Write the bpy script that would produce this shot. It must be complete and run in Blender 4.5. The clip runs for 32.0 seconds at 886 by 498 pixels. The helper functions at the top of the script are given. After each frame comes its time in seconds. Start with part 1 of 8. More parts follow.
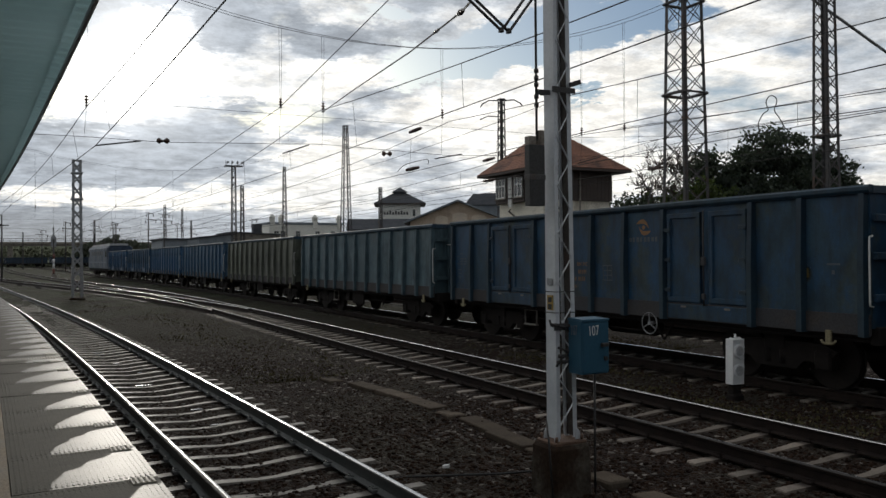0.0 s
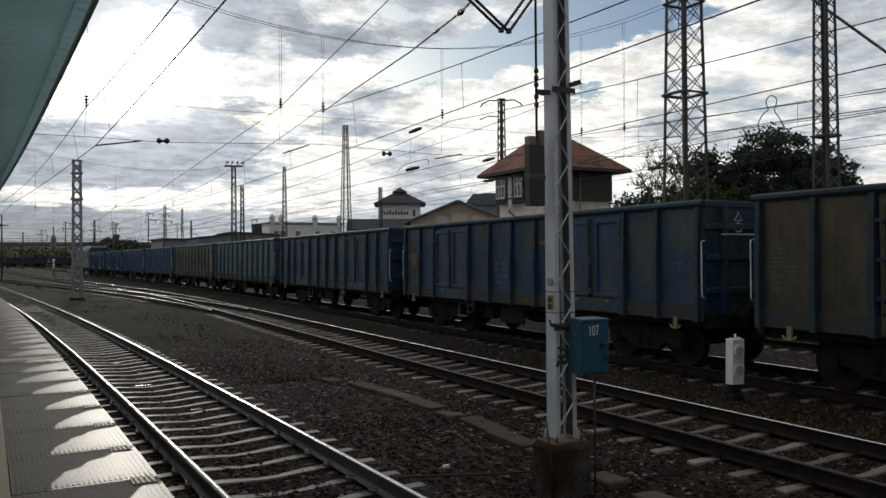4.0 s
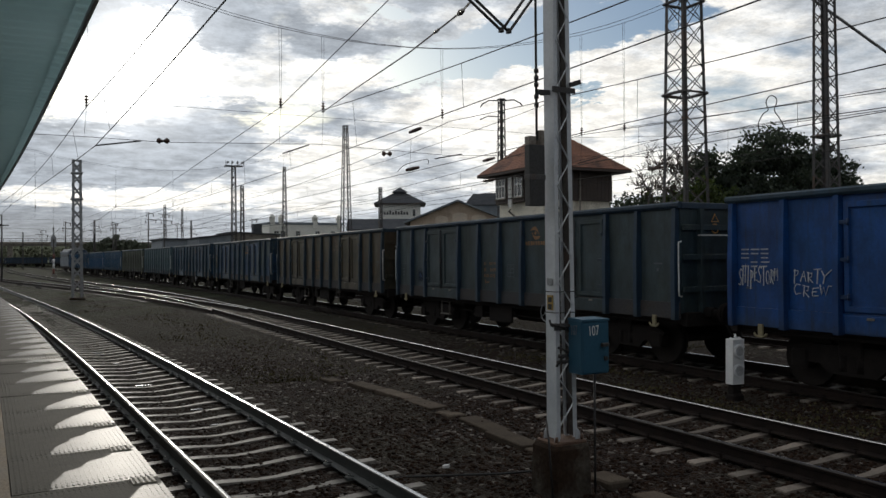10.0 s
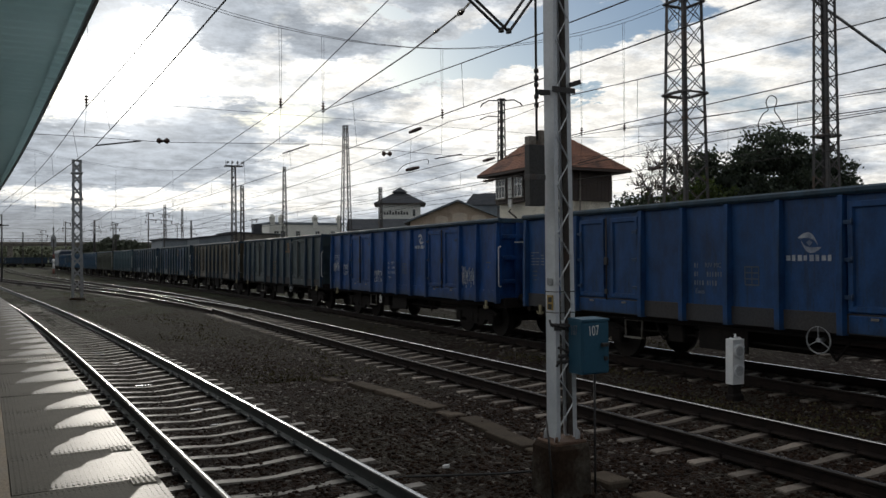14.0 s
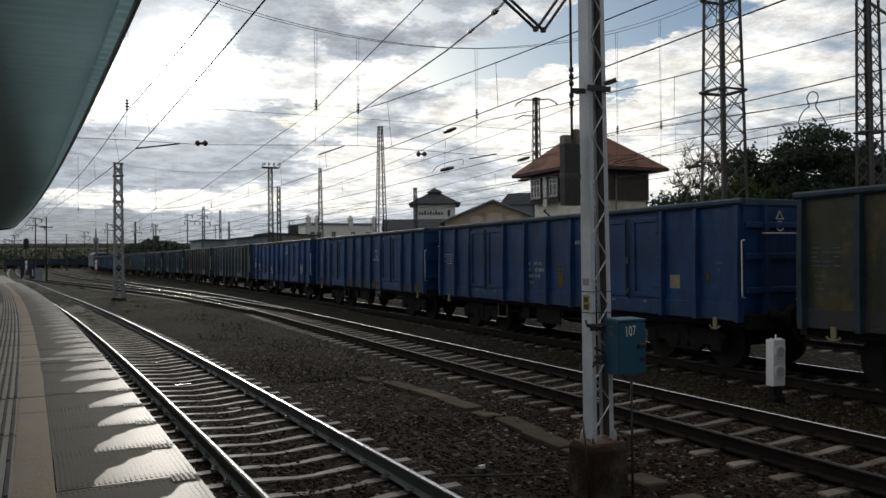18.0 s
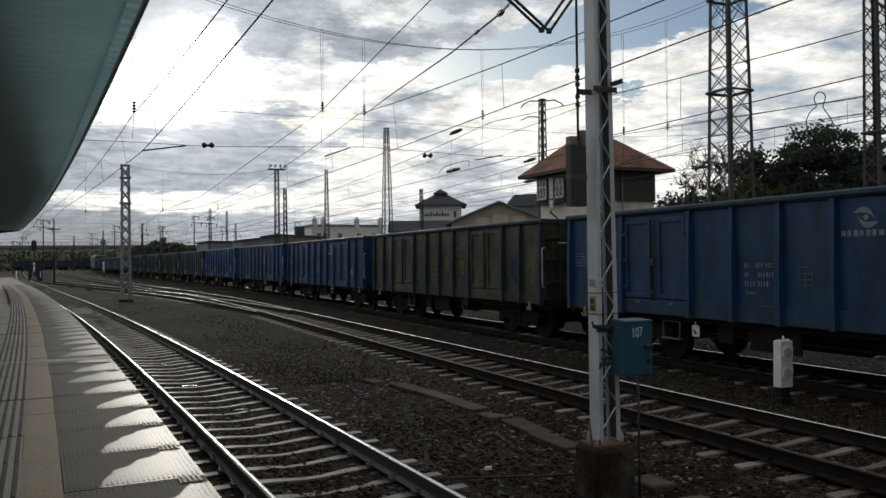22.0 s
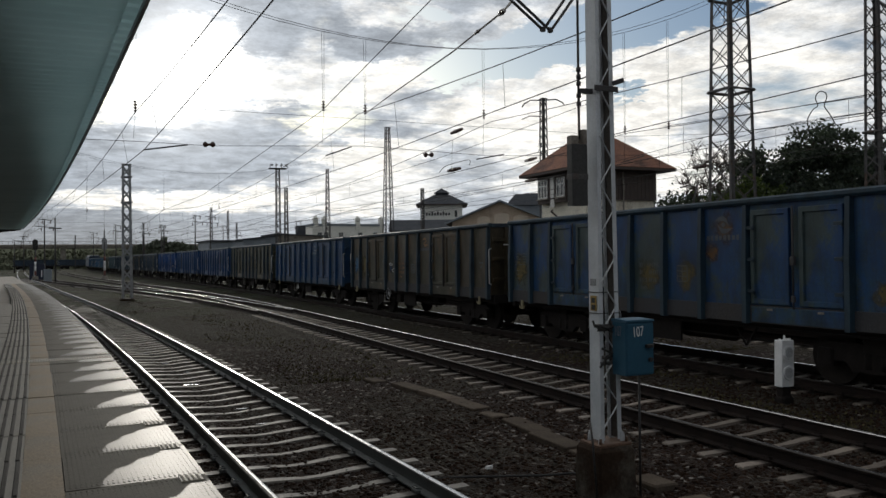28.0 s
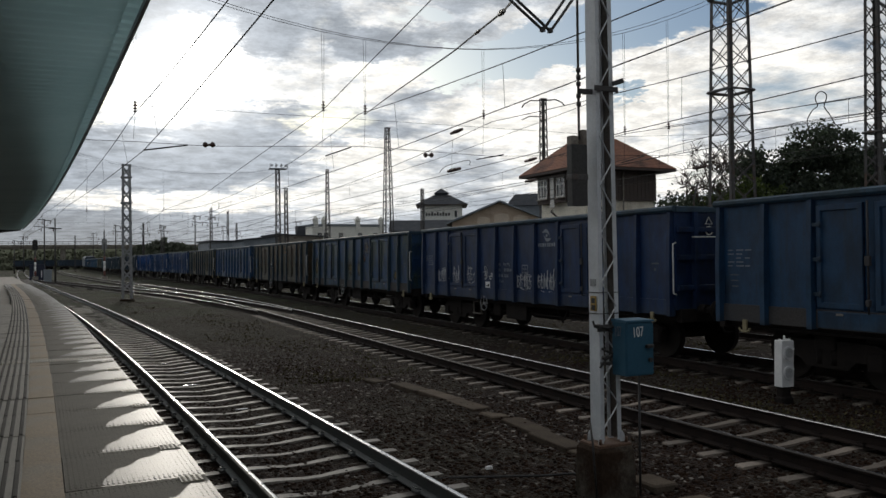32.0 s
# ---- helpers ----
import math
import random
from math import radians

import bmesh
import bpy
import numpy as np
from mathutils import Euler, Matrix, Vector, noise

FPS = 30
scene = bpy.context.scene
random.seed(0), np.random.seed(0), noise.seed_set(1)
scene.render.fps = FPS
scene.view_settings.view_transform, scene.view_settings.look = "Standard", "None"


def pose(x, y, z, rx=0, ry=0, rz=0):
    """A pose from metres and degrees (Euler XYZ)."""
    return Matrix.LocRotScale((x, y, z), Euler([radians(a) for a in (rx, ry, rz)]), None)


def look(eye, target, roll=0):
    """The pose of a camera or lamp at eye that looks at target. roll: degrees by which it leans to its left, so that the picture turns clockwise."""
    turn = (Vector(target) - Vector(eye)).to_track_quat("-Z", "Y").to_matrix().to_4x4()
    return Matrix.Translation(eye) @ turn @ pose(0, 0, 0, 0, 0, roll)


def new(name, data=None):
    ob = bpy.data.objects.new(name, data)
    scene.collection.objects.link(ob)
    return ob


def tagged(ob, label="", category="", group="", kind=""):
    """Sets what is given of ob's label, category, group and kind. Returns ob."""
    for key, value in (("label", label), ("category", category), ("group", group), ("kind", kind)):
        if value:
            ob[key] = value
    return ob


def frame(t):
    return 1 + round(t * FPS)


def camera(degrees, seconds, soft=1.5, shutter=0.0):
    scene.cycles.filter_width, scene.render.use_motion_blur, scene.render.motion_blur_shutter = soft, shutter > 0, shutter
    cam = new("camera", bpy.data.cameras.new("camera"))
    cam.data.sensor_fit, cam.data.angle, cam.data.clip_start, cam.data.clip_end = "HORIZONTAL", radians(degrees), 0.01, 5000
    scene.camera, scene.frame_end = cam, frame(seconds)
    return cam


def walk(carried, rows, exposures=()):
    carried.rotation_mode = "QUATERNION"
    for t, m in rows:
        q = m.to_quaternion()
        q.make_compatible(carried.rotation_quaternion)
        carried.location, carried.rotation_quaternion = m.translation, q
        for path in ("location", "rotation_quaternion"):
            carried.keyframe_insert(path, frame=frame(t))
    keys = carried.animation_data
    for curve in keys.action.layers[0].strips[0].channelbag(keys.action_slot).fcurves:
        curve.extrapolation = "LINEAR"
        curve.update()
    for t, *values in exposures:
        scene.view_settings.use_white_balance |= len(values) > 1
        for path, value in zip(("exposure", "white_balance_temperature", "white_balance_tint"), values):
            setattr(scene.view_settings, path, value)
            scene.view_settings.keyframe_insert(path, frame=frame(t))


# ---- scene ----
# The world: +Y runs along the tracks away from the camera, +X across them, z = 0 at the rail heads.
TAU = 2 * math.pi
EYE = (0.0, 0.0, 2.134)
cam = camera(58.35, 32.0, soft=1.5)


def aim(yaw, tilt, roll):
    """A pose at EYE that looks yaw degrees to the right of +Y, tilt degrees up, its right side roll degrees down."""
    a, b = radians(yaw), radians(tilt)
    way = Vector((math.sin(a) * math.cos(b), math.cos(a) * math.cos(b), math.sin(b)))
    return look(EYE, Vector(EYE) + way, -roll)


walk(cam, [(0.0, aim(27.60, 0.581, 0.462)), (8.0, aim(27.60, 0.581, 0.462)), (14.0, aim(27.60, 0.581, 0.46)),
           (16.8, aim(27.60, 0.581, 0.46)), (17.0, aim(27.55, 0.582, 0.46)), (17.5, aim(26.43, 0.585, 0.577)),
           (18.0, aim(25.08, 0.612, 0.62)), (18.5, aim(24.75, 0.725, 0.69)), (19.0, aim(24.70, 0.736, 0.69)),
           (21.5, aim(24.675, 0.72, 0.70)), (22.5, aim(24.595, 0.704, 0.68)), (24.5, aim(24.565, 0.688, 0.68)),
           (28.0, aim(24.565, 0.66, 0.67)), (32.0, aim(24.572, 0.682, 0.68))],
     exposures=[(0.0, 0.25, 6480, 9.5), (17.5, 0.25, 6480, 9.5), (19.0, 0.2, 6480, 9.5), (32.0, 0.2, 6480, 9.5)])

# ---- light: a low sun behind thin cloud, seen ahead over the tracks ----
SUN_AZ, SUN_EL = 6.3, 13.1
sun_way = Vector((math.sin(radians(SUN_AZ)) * math.cos(radians(SUN_EL)),
                  math.cos(radians(SUN_AZ)) * math.cos(radians(SUN_EL)), math.sin(radians(SUN_EL))))


class Nodes:
    """A short way to write node trees."""

    def __init__(self, tree):
        self.tree = tree
        tree.nodes.clear()

    def add(self, kind, props=None, **sockets):
        n = self.tree.nodes.new(kind)
        for k, v in (props or {}).items():
            setattr(n, k, v)
        for k, v in sockets.items():
            self.put(n.inputs[int(k[1:]) if k[0] == "i" and k[1:].isdigit() else k.replace("_", " ")], v)
        return n

    def put(self, socket, v):
        if hasattr(v, "outputs"):
            v = v.outputs[0]
        if hasattr(v, "is_output"):
            self.tree.links.new(v, socket)
        else:
            socket.default_value = v

    def math(self, op, a, b=0.0, clamp=False):
        return self.add("ShaderNodeMath", {"operation": op, "use_clamp": clamp}, i0=a, i1=b)

    def mix(self, fac, a, b, blend="MIX"):
        n = self.add("ShaderNodeMix", {"data_type": "RGBA", "blend_type": blend})
        self.put(n.inputs[0], fac)
        self.put(n.inputs[6], a if not isinstance(a, tuple) else (*a[:3], 1))
        self.put(n.inputs[7], b if not isinstance(b, tuple) else (*b[:3], 1))
        return n.outputs[2]

    def ramp(self, fac, lo, hi, a=0.0, b=1.0):
        n = self.add("ShaderNodeMapRange", {"interpolation_type": "SMOOTHSTEP"})
        self.put(n.inputs[0], fac)
        for i, v in ((1, lo), (2, hi), (3, a), (4, b)):
            n.inputs[i].default_value = v
        return n.outputs[0]

    def noise(self, vec, scale, detail=4.0, rough=0.55, w=None):
        n = self.add("ShaderNodeTexNoise", {"noise_dimensions": "4D" if w is not None else "3D"})
        if vec is not None:
            self.put(n.inputs["Vector"], vec)
        if w is not None:
            self.put(n.inputs["W"], w)
        n.inputs["Scale"].default_value, n.inputs["Detail"].default_value = scale, detail
        n.inputs["Roughness"].default_value = rough
        return n.outputs[0]


def make_world():
    world = bpy.data.worlds.new("world")
    scene.world = world
    world.use_nodes = True
    k = Nodes(world.node_tree)
    way = k.add("ShaderNodeTexCoord").outputs["Generated"]
    sky = k.add("ShaderNodeTexSky", {"sky_type": "NISHITA", "sun_disc": False, "sun_elevation": radians(SUN_EL),
                                     "sun_rotation": radians(SUN_AZ), "air_density": 1.0, "dust_density": 1.5})
    blue = k.mix(1.0, sky.outputs[0], (SKY_GAIN * 0.88, SKY_GAIN * 1.06, SKY_GAIN * 1.3), "MULTIPLY")
    # clouds lie on a high flat layer: the view direction is divided by its height
    sep = k.add("ShaderNodeSeparateXYZ", Vector=way)
    up = k.math("MAXIMUM", sep.outputs[2], 0.0)
    lift = k.math("ADD", up, 0.13)
    flat = k.add("ShaderNodeCombineXYZ", X=k.math("DIVIDE", sep.outputs[0], lift), Y=k.math("DIVIDE", sep.outputs[1], lift), Z=0.35)
    big = k.noise(flat, 0.62, 7.0, 0.58)
    fine = k.noise(flat, 2.6, 6.0, 0.62)
    cover = k.math("ADD", k.math("MULTIPLY", big, 0.72), k.math("MULTIPLY", fine, 0.28))
    # cloud forms are set out by bearing and height in degrees, with torn edges
    bearing = k.math("MULTIPLY", k.math("ARCTAN2", sep.outputs[0], sep.outputs[1]), 180 / math.pi)
    height = k.math("MULTIPLY", k.math("ARCSINE", sep.outputs[2]), 180 / math.pi)
    ragged = k.add("ShaderNodeTexNoise", Vector=flat, Scale=4.2, Detail=9.0, Roughness=0.7)
    torn = k.add("ShaderNodeSeparateColor", Color=ragged.outputs["Color"])
    bearing = k.math("ADD", bearing, k.math("MULTIPLY", k.math("SUBTRACT", torn.outputs[0], 0.5), 9.0))
    height = k.math("ADD", height, k.math("MULTIPLY", k.math("SUBTRACT", torn.outputs[1], 0.5), k.ramp(up, 0.05, 0.2, 2.0, 5.5)))

    def forms(value, shapes):
        for az, el, wide, tall, amount in shapes:
            u = k.math("DIVIDE", k.math("SUBTRACT", bearing, az), wide)
            v = k.math("DIVIDE", k.math("SUBTRACT", height, el), tall)
            far = k.math("SQRT", k.math("ADD", k.math("MULTIPLY", u, u), k.math("MULTIPLY", v, v)))
            value = k.math("ADD", value, k.ramp(far, 0.35, 1.3, amount, 0.0))
        return value

    cover = forms(cover, CLOUD_SHAPES)
    mask = k.ramp(cover, 0.36, 0.47)
    aside = k.add("ShaderNodeVectorMath", {"operation": "MULTIPLY_ADD"}, i0=flat, i1=(1.0, 1.0, 1.0), i2=(7.3, 2.9, 1.7))
    folds = k.math("ADD", k.math("MULTIPLY", k.noise(aside, 0.9, 5.0, 0.55), 0.6), k.math("MULTIPLY", k.noise(aside, 3.4, 8.0, 0.66), 0.4))
    thick = k.math("ADD", k.math("MULTIPLY", k.ramp(cover, 0.455, 0.6), 0.25), k.ramp(folds, 0.41, 0.58, 0.12, 0.62))
    thick = forms(thick, THICK_SHAPES)
    thick = k.ramp(thick, 0.1, 0.92)
    # light scattered forward through the cloud falls off away from the sun
    dot = k.add("ShaderNodeVectorMath", {"operation": "DOT_PRODUCT"}, i0=way, i1=tuple(sun_way)).outputs["Value"]
    near = k.math("MAXIMUM", dot, 0.0)
    halo = k.math("POWER", near, 170.0)
    core = k.math("POWER", near, 700.0)
    side = k.math("ADD", k.math("MULTIPLY", k.math("SQRT", near), 0.43), 0.33)
    crisp = k.ramp(k.noise(aside, 7.5, 10.0, 0.74), 0.3, 0.7, 0.72, 1.28)
    body = k.math("MULTIPLY", k.math("MULTIPLY", side, crisp), k.math("SUBTRACT", 1.22, k.math("MULTIPLY", thick, 0.66)))
    body = k.math("MULTIPLY", body, k.math("SUBTRACT", 1.0, forms(0.0, BANK_SHAPES)))
    grey = k.mix(1.0, k.add("ShaderNodeCombineColor", Red=body, Green=body, Blue=body).outputs[0], k.mix(thick, (1.0, 0.972, 0.915), (0.885, 0.965, 1.07)), "MULTIPLY")
    sky_and_cloud = k.mix(mask, blue, grey)
    shine = k.math("ADD", k.math("MULTIPLY", halo, 0.32), k.math("MULTIPLY", core, 2.0))
    shine = k.math("MULTIPLY", shine, k.math("SUBTRACT", 1.4, k.math("MULTIPLY", thick, 0.9)))
    warm = k.mix(1.0, k.add("ShaderNodeCombineColor", Red=shine, Green=shine, Blue=shine).outputs[0], (1.0, 0.985, 0.95), "MULTIPLY")
    low = k.ramp(up, 0.0, 0.1, 1.0, 0.0)
    band = k.math("MULTIPLY", k.math("MULTIPLY", low, k.math("POWER", near, 4.0)), 0.07)
    gold = k.mix(1.0, k.add("ShaderNodeCombineColor", Red=band, Green=band, Blue=band).outputs[0], (1.0, 0.9, 0.72), "MULTIPLY")
    total = k.mix(1.0, k.mix(1.0, sky_and_cloud, warm, "ADD"), gold, "ADD")
    bg = k.add("ShaderNodeBackground", Color=total, Strength=1.0)
    out = k.add("ShaderNodeOutputWorld", Surface=bg)
    return out


SKY_GAIN = 0.058
# forms of the cloud: bearing, height, half width and half height in degrees, amount
# heavier (positive) and thinner (negative) cloud
THICK_SHAPES = ((6.7, 6.9, 10.5, 2.3, 0.5), (-1.5, 7.2, 4.6, 2.5, 0.4), (10.0, 1.2, 45.0, 1.6, 0.6), (13.0, 9.8, 6.5, 1.2, 0.45), (4.8, 4.1, 8.3, 0.7, -0.90), (10.5, 4.4, 5.1, 0.8, -0.50),
                (19.2, 5.0, 6.9, 2.4, -0.55), (18.8, 7.4, 5.3, 1.4, -0.50), (1.7, 2.5, 14.0, 1.4, 0.62), (19.3, 14.9, 2.5, 1.1, 0.85), (16.3, 16.3, 2.4, 1.3, 0.35),
                (17.2, 10.2, 5.3, 0.9, 0.40), (20.4, 9.0, 3.7, 0.7, 0.30), (4.2, 15.6, 1.7, 1.5, 0.65), (24.1, 11.8, 4.5, 0.9, 0.30))
THICK_SHAPES += ((31.4, 10.3, 7.5, 2.3, -0.50), (37.8, 10.0, 4.2, 2.3, -0.30), (50.2, 13.7, 5.4, 1.7, 0.25), (51.0, 7.2, 5.0, 2.2, 0.20), (40.0, 5.4, 3.6, 1.6, -0.40), (43.5, 8.4, 3.6, 1.4, 0.4),
                 (6.8, 14.0, 4.2, 2.7, -0.70), (10.4, 13.0, 2.4, 1.6, -0.3), (12.3, 15.9, 2.6, 1.9, 0.55), (7.5, 17.6, 7.0, 1.0, 0.5), (21.3, 12.8, 3.7, 1.5, -0.50), (46.4, 12.4, 5.1, 1.6, -0.30), (29.5, 17.2, 3.2, 0.9, -0.30))
# a dark bank of rain cloud low over the end of the platform
BANK_SHAPES = ((-1.0, 1.2, 10.0, 2.6, 0.36),)
# open blue gaps (negative) and denser cloud (positive)
CLOUD_SHAPES = ((10.0, 1.5, 60.0, 3.0, 0.25), (23.0, 17.1, 3.1, 0.8, -0.20), (20.9, 13.3, 5.3, 0.5, -0.13), (28.2, 13.9, 4.6, 1.4, -0.36), (33.6, 15.0, 4.8, 1.7, -0.38), (38.2, 15.9, 4.4, 1.7, -0.34),
                (43.2, 16.5, 4.2, 1.1, -0.2), (25.4, 12.8, 2.5, 0.8, -0.15), (38.6, 11.3, 1.5, 0.5, -0.15),
                (6.7, 7.1, 11.7, 3.0, 0.12), (19.3, 15.1, 3.7, 1.5, 0.15), (6.8, 13.9, 5.3, 3.3, 0.15), (31.4, 10.3, 5.9, 1.8, 0.08), (18.0, 5.6, 9.0, 2.4, 0.10))
make_world()
lamp = new("sun", bpy.data.lights.new("sun", "SUN"))
lamp.data.energy, lamp.data.angle, lamp.data.color = 0.5, radians(7.0), (1.0, 0.93, 0.82)
lamp.matrix_world = look((0, 0, 60), Vector((0, 0, 60)) - sun_way)


# ---- materials ----
def material(name, build):
    m = bpy.data.materials.new(name)
    m.use_nodes = True
    k = Nodes(m.node_tree)
    k.coord = k.add("ShaderNodeTexCoord").outputs["Object"]
    k.info = k.add("ShaderNodeObjectInfo")
    k.island = k.add("ShaderNodeNewGeometry").outputs["Random Per Island"]
    k.add("ShaderNodeOutputMaterial", Surface=build(k))
    return m


def surface(k, color, rough=0.7, metal=0.0, bump=None, strength=0.3, distance=0.01, spec=0.5, coat=0.0, dust=0.0):
    n = k.add("ShaderNodeBsdfPrincipled")
    k.put(n.inputs["Base Color"], color if not isinstance(color, tuple) else (*color[:3], 1))
    k.put(n.inputs["Roughness"], rough)
    k.put(n.inputs["Metallic"], metal)
    n.inputs["Specular IOR Level"].default_value = spec
    n.inputs["Coat Weight"].default_value = coat
    # sheen lightens faces seen at a grazing angle, standing in for distant haze
    n.inputs["Sheen Weight"].default_value, n.inputs["Sheen Roughness"].default_value = dust, 0.22
    n.inputs["Sheen Tint"].default_value = (0.86, 0.95, 1.0, 1)
    if bump is not None:
        b = k.add("ShaderNodeBump", Strength=strength, Distance=distance)
        k.put(b.inputs["Height"], bump)
        k.put(n.inputs["Normal"], b)
    return n


def speckled(name, a, b, scale=6.0, fine=60.0, rough=0.8, metal=0.0, bump=0.3, vary=0.0, spec=0.5, dirt=None, dirt_at=(0.5, 0.7), distance=0.01, grit=1.0):
    """Two tones in large soft patches with a fine grain; vary: how far whole pieces differ in tone; dirt: a third tone in blotches."""
    def build(k):
        big, grain = k.noise(k.coord, scale, 4.0), k.noise(k.coord, fine, 3.0)
        c = k.mix(k.ramp(big, 0.32, 0.68), a, b)
        if dirt is not None:
            c = k.mix(k.ramp(k.noise(k.coord, scale * 0.45, 6.0, 0.65, 3.7), *dirt_at), c, dirt)
        tone = k.ramp(grain, 0.25, 0.75, 1 - 0.28 * grit, 1 + 0.2 * grit)
        if vary:
            tone = k.math("MULTIPLY", tone, k.ramp(k.info.outputs["Random"], 0, 1, 1 - vary, 1 + vary))
        c = k.mix(1.0, c, k.add("ShaderNodeCombineColor", Red=tone, Green=tone, Blue=tone).outputs[0], "MULTIPLY")
        r = k.ramp(big, 0.3, 0.7, max(0.02, rough - 0.1), min(1, rough + 0.1))
        return surface(k, c, r, metal, grain, bump, distance, spec)
    return material(name, build)


def island(name, a, b, rough=0.85, spec=0.3, fine=40.0):
    """For joined loose pieces: each island takes its own tone between a and b."""
    def build(k):
        c = k.mix(k.island, a, b)
        g = k.noise(k.coord, fine, 3.0)
        tone = k.ramp(g, 0.25, 0.75, 0.75, 1.2)
        c = k.mix(1.0, c, k.add("ShaderNodeCombineColor", Red=tone, Green=tone, Blue=tone).outputs[0], "MULTIPLY")
        return surface(k, c, rough, 0, g, 0.4, 0.01, spec)
    return material(name, build)


BALLAST_A, BALLAST_B, SOIL, MOSS = (0.033, 0.0188, 0.0128), (0.0125, 0.0076, 0.0056), (0.042, 0.0355, 0.0245), (0.062, 0.07, 0.04)


def ground_build(k):
    cell = k.add("ShaderNodeTexVoronoi", {"feature": "F1"}, Vector=k.coord, Scale=17.0)
    edge = k.add("ShaderNodeTexVoronoi", {"feature": "DISTANCE_TO_EDGE"}, Vector=k.coord, Scale=17.0)
    tone = k.add("ShaderNodeSeparateColor", Color=cell.outputs["Color"])
    c = k.mix(tone.outputs[0], BALLAST_B, BALLAST_A)
    c = k.mix(k.ramp(tone.outputs[1], 0.85, 1.0), c, (0.22, 0.2, 0.18))
    soil = k.ramp(k.noise(k.coord, 0.35, 5.0, 0.6), 0.44, 0.6)
    sep = k.add("ShaderNodeSeparateXYZ", Vector=k.coord)
    far = k.ramp(sep.outputs[1], 14.0, 30.0)
    crumb = k.noise(k.coord, 9.0, 7.0, 0.7)
    earth = k.mix(k.ramp(crumb, 0.35, 0.68), tuple(v * 0.55 for v in SOIL), tuple(v * 1.35 for v in SOIL))
    c = k.mix(k.math("MAXIMUM", k.math("MULTIPLY", soil, 0.6), k.math("MULTIPLY", far, 0.85)), c, earth)
    grass = k.math("MULTIPLY", k.ramp(k.noise(k.coord, 0.22, 7.0, 0.65), 0.42, 0.56), k.ramp(sep.outputs[1], 15.0, 60.0))
    blade = k.mix(k.ramp(crumb, 0.3, 0.7), tuple(v * 0.5 for v in MOSS), tuple(v * 1.3 for v in MOSS))
    c = k.mix(k.math("MULTIPLY", grass, 0.9), c, blade)
    h = k.ramp(edge.outputs["Distance"], 0.0, 0.25)
    # slight sheen imitates the haze over the far ground
    return surface(k, c, 0.95, 0, h, 0.9, 0.03, 0.06, dust=0.06)


GROUND = material("ballast ground", ground_build)
STONE = island("ballast stone", (0.012, 0.0066, 0.0046), (0.042, 0.0245, 0.0165), 0.9, 0.1)


def sleeper_build(a, b, dirt, at, vary):
    """Weathered concrete, greasy and rust-stained round the rail seats."""
    def build(k):
        big, grain = k.noise(k.coord, 3.0, 4.0), k.noise(k.coord, 45.0, 3.0)
        c = k.mix(k.ramp(big, 0.32, 0.68), a, b)
        shifted = k.add("ShaderNodeVectorMath", {"operation": "ADD"}, i0=k.coord, i1=k.info.outputs["Location"])
        c = k.mix(k.ramp(k.noise(shifted, 1.6, 6.0, 0.65), *at), c, dirt)
        sep = k.add("ShaderNodeSeparateXYZ", Vector=k.coord)
        off = k.math("ABSOLUTE", k.math("SUBTRACT", k.math("ABSOLUTE", sep.outputs[0]), 0.7535))
        off = k.math("ADD", off, k.math("MULTIPLY", k.math("SUBTRACT", k.noise(shifted, 11.0, 4.0), 0.5), 0.12))
        c = k.mix(k.ramp(off, 0.17, 0.28, 0.93, 0.0), c, (0.022, 0.016, 0.013))
        tone = k.math("MULTIPLY", k.ramp(grain, 0.25, 0.75, 0.75, 1.2), k.ramp(k.info.outputs["Random"], 0, 1, 1 - vary, 1 + vary))
        c = k.mix(1.0, c, k.add("ShaderNodeCombineColor", Red=tone, Green=tone, Blue=tone).outputs[0], "MULTIPLY")
        return surface(k, c, k.ramp(big, 0.3, 0.7, 0.52, 0.7), 0, grain, 0.25, 0.006, 0.3)
    return build


SLEEPER = material("sleeper concrete", sleeper_build((0.175, 0.161, 0.143), (0.24, 0.222, 0.198), (0.11, 0.093, 0.075), (0.52, 0.68), 0.2))
EARTHY_SLEEPER = material("earthy sleeper concrete", sleeper_build((0.15, 0.124, 0.102), (0.22, 0.186, 0.155), (0.075, 0.057, 0.045), (0.54, 0.68), 0.3))
OLD_SLEEPER = material("oily sleeper concrete", sleeper_build((0.16, 0.135, 0.112), (0.24, 0.208, 0.176), (0.06, 0.047, 0.038), (0.46, 0.62), 0.25))
RAIL_SIDE = speckled("rusty rail", (0.017, 0.013, 0.012), (0.03, 0.022, 0.019), 4.0, 70.0, 0.85, spec=0.12)
GREY_SIDE = speckled("grey rail flank", (0.1, 0.108, 0.108), (0.135, 0.14, 0.14), 4.0, 70.0, 0.6, spec=0.4)
RAIL_TOP = speckled("worn rail head", (0.46, 0.46, 0.46), (0.54, 0.54, 0.54), 3.0, 90.0, 0.27, 1.0, 0.03)
HEAD_EDGE = speckled("dull rail head edge", (0.03, 0.026, 0.024), (0.05, 0.045, 0.042), 3.0, 90.0, 0.6, 0.0, 0.05, spec=0.2)
POLISHED_TOP = speckled("rail head polished by the passing wheels", (0.56, 0.56, 0.56), (0.64, 0.64, 0.64), 3.0, 90.0, 0.14, 1.0, 0.005)
DULL_TOP = speckled("dull rail head", (0.3, 0.27, 0.24), (0.4, 0.37, 0.34), 3.0, 90.0, 0.34, 1.0, 0.05)
STEEL_DARK = speckled("dark steel", (0.045, 0.045, 0.047), (0.075, 0.07, 0.068), 5.0, 60.0, 0.6, 0.3)
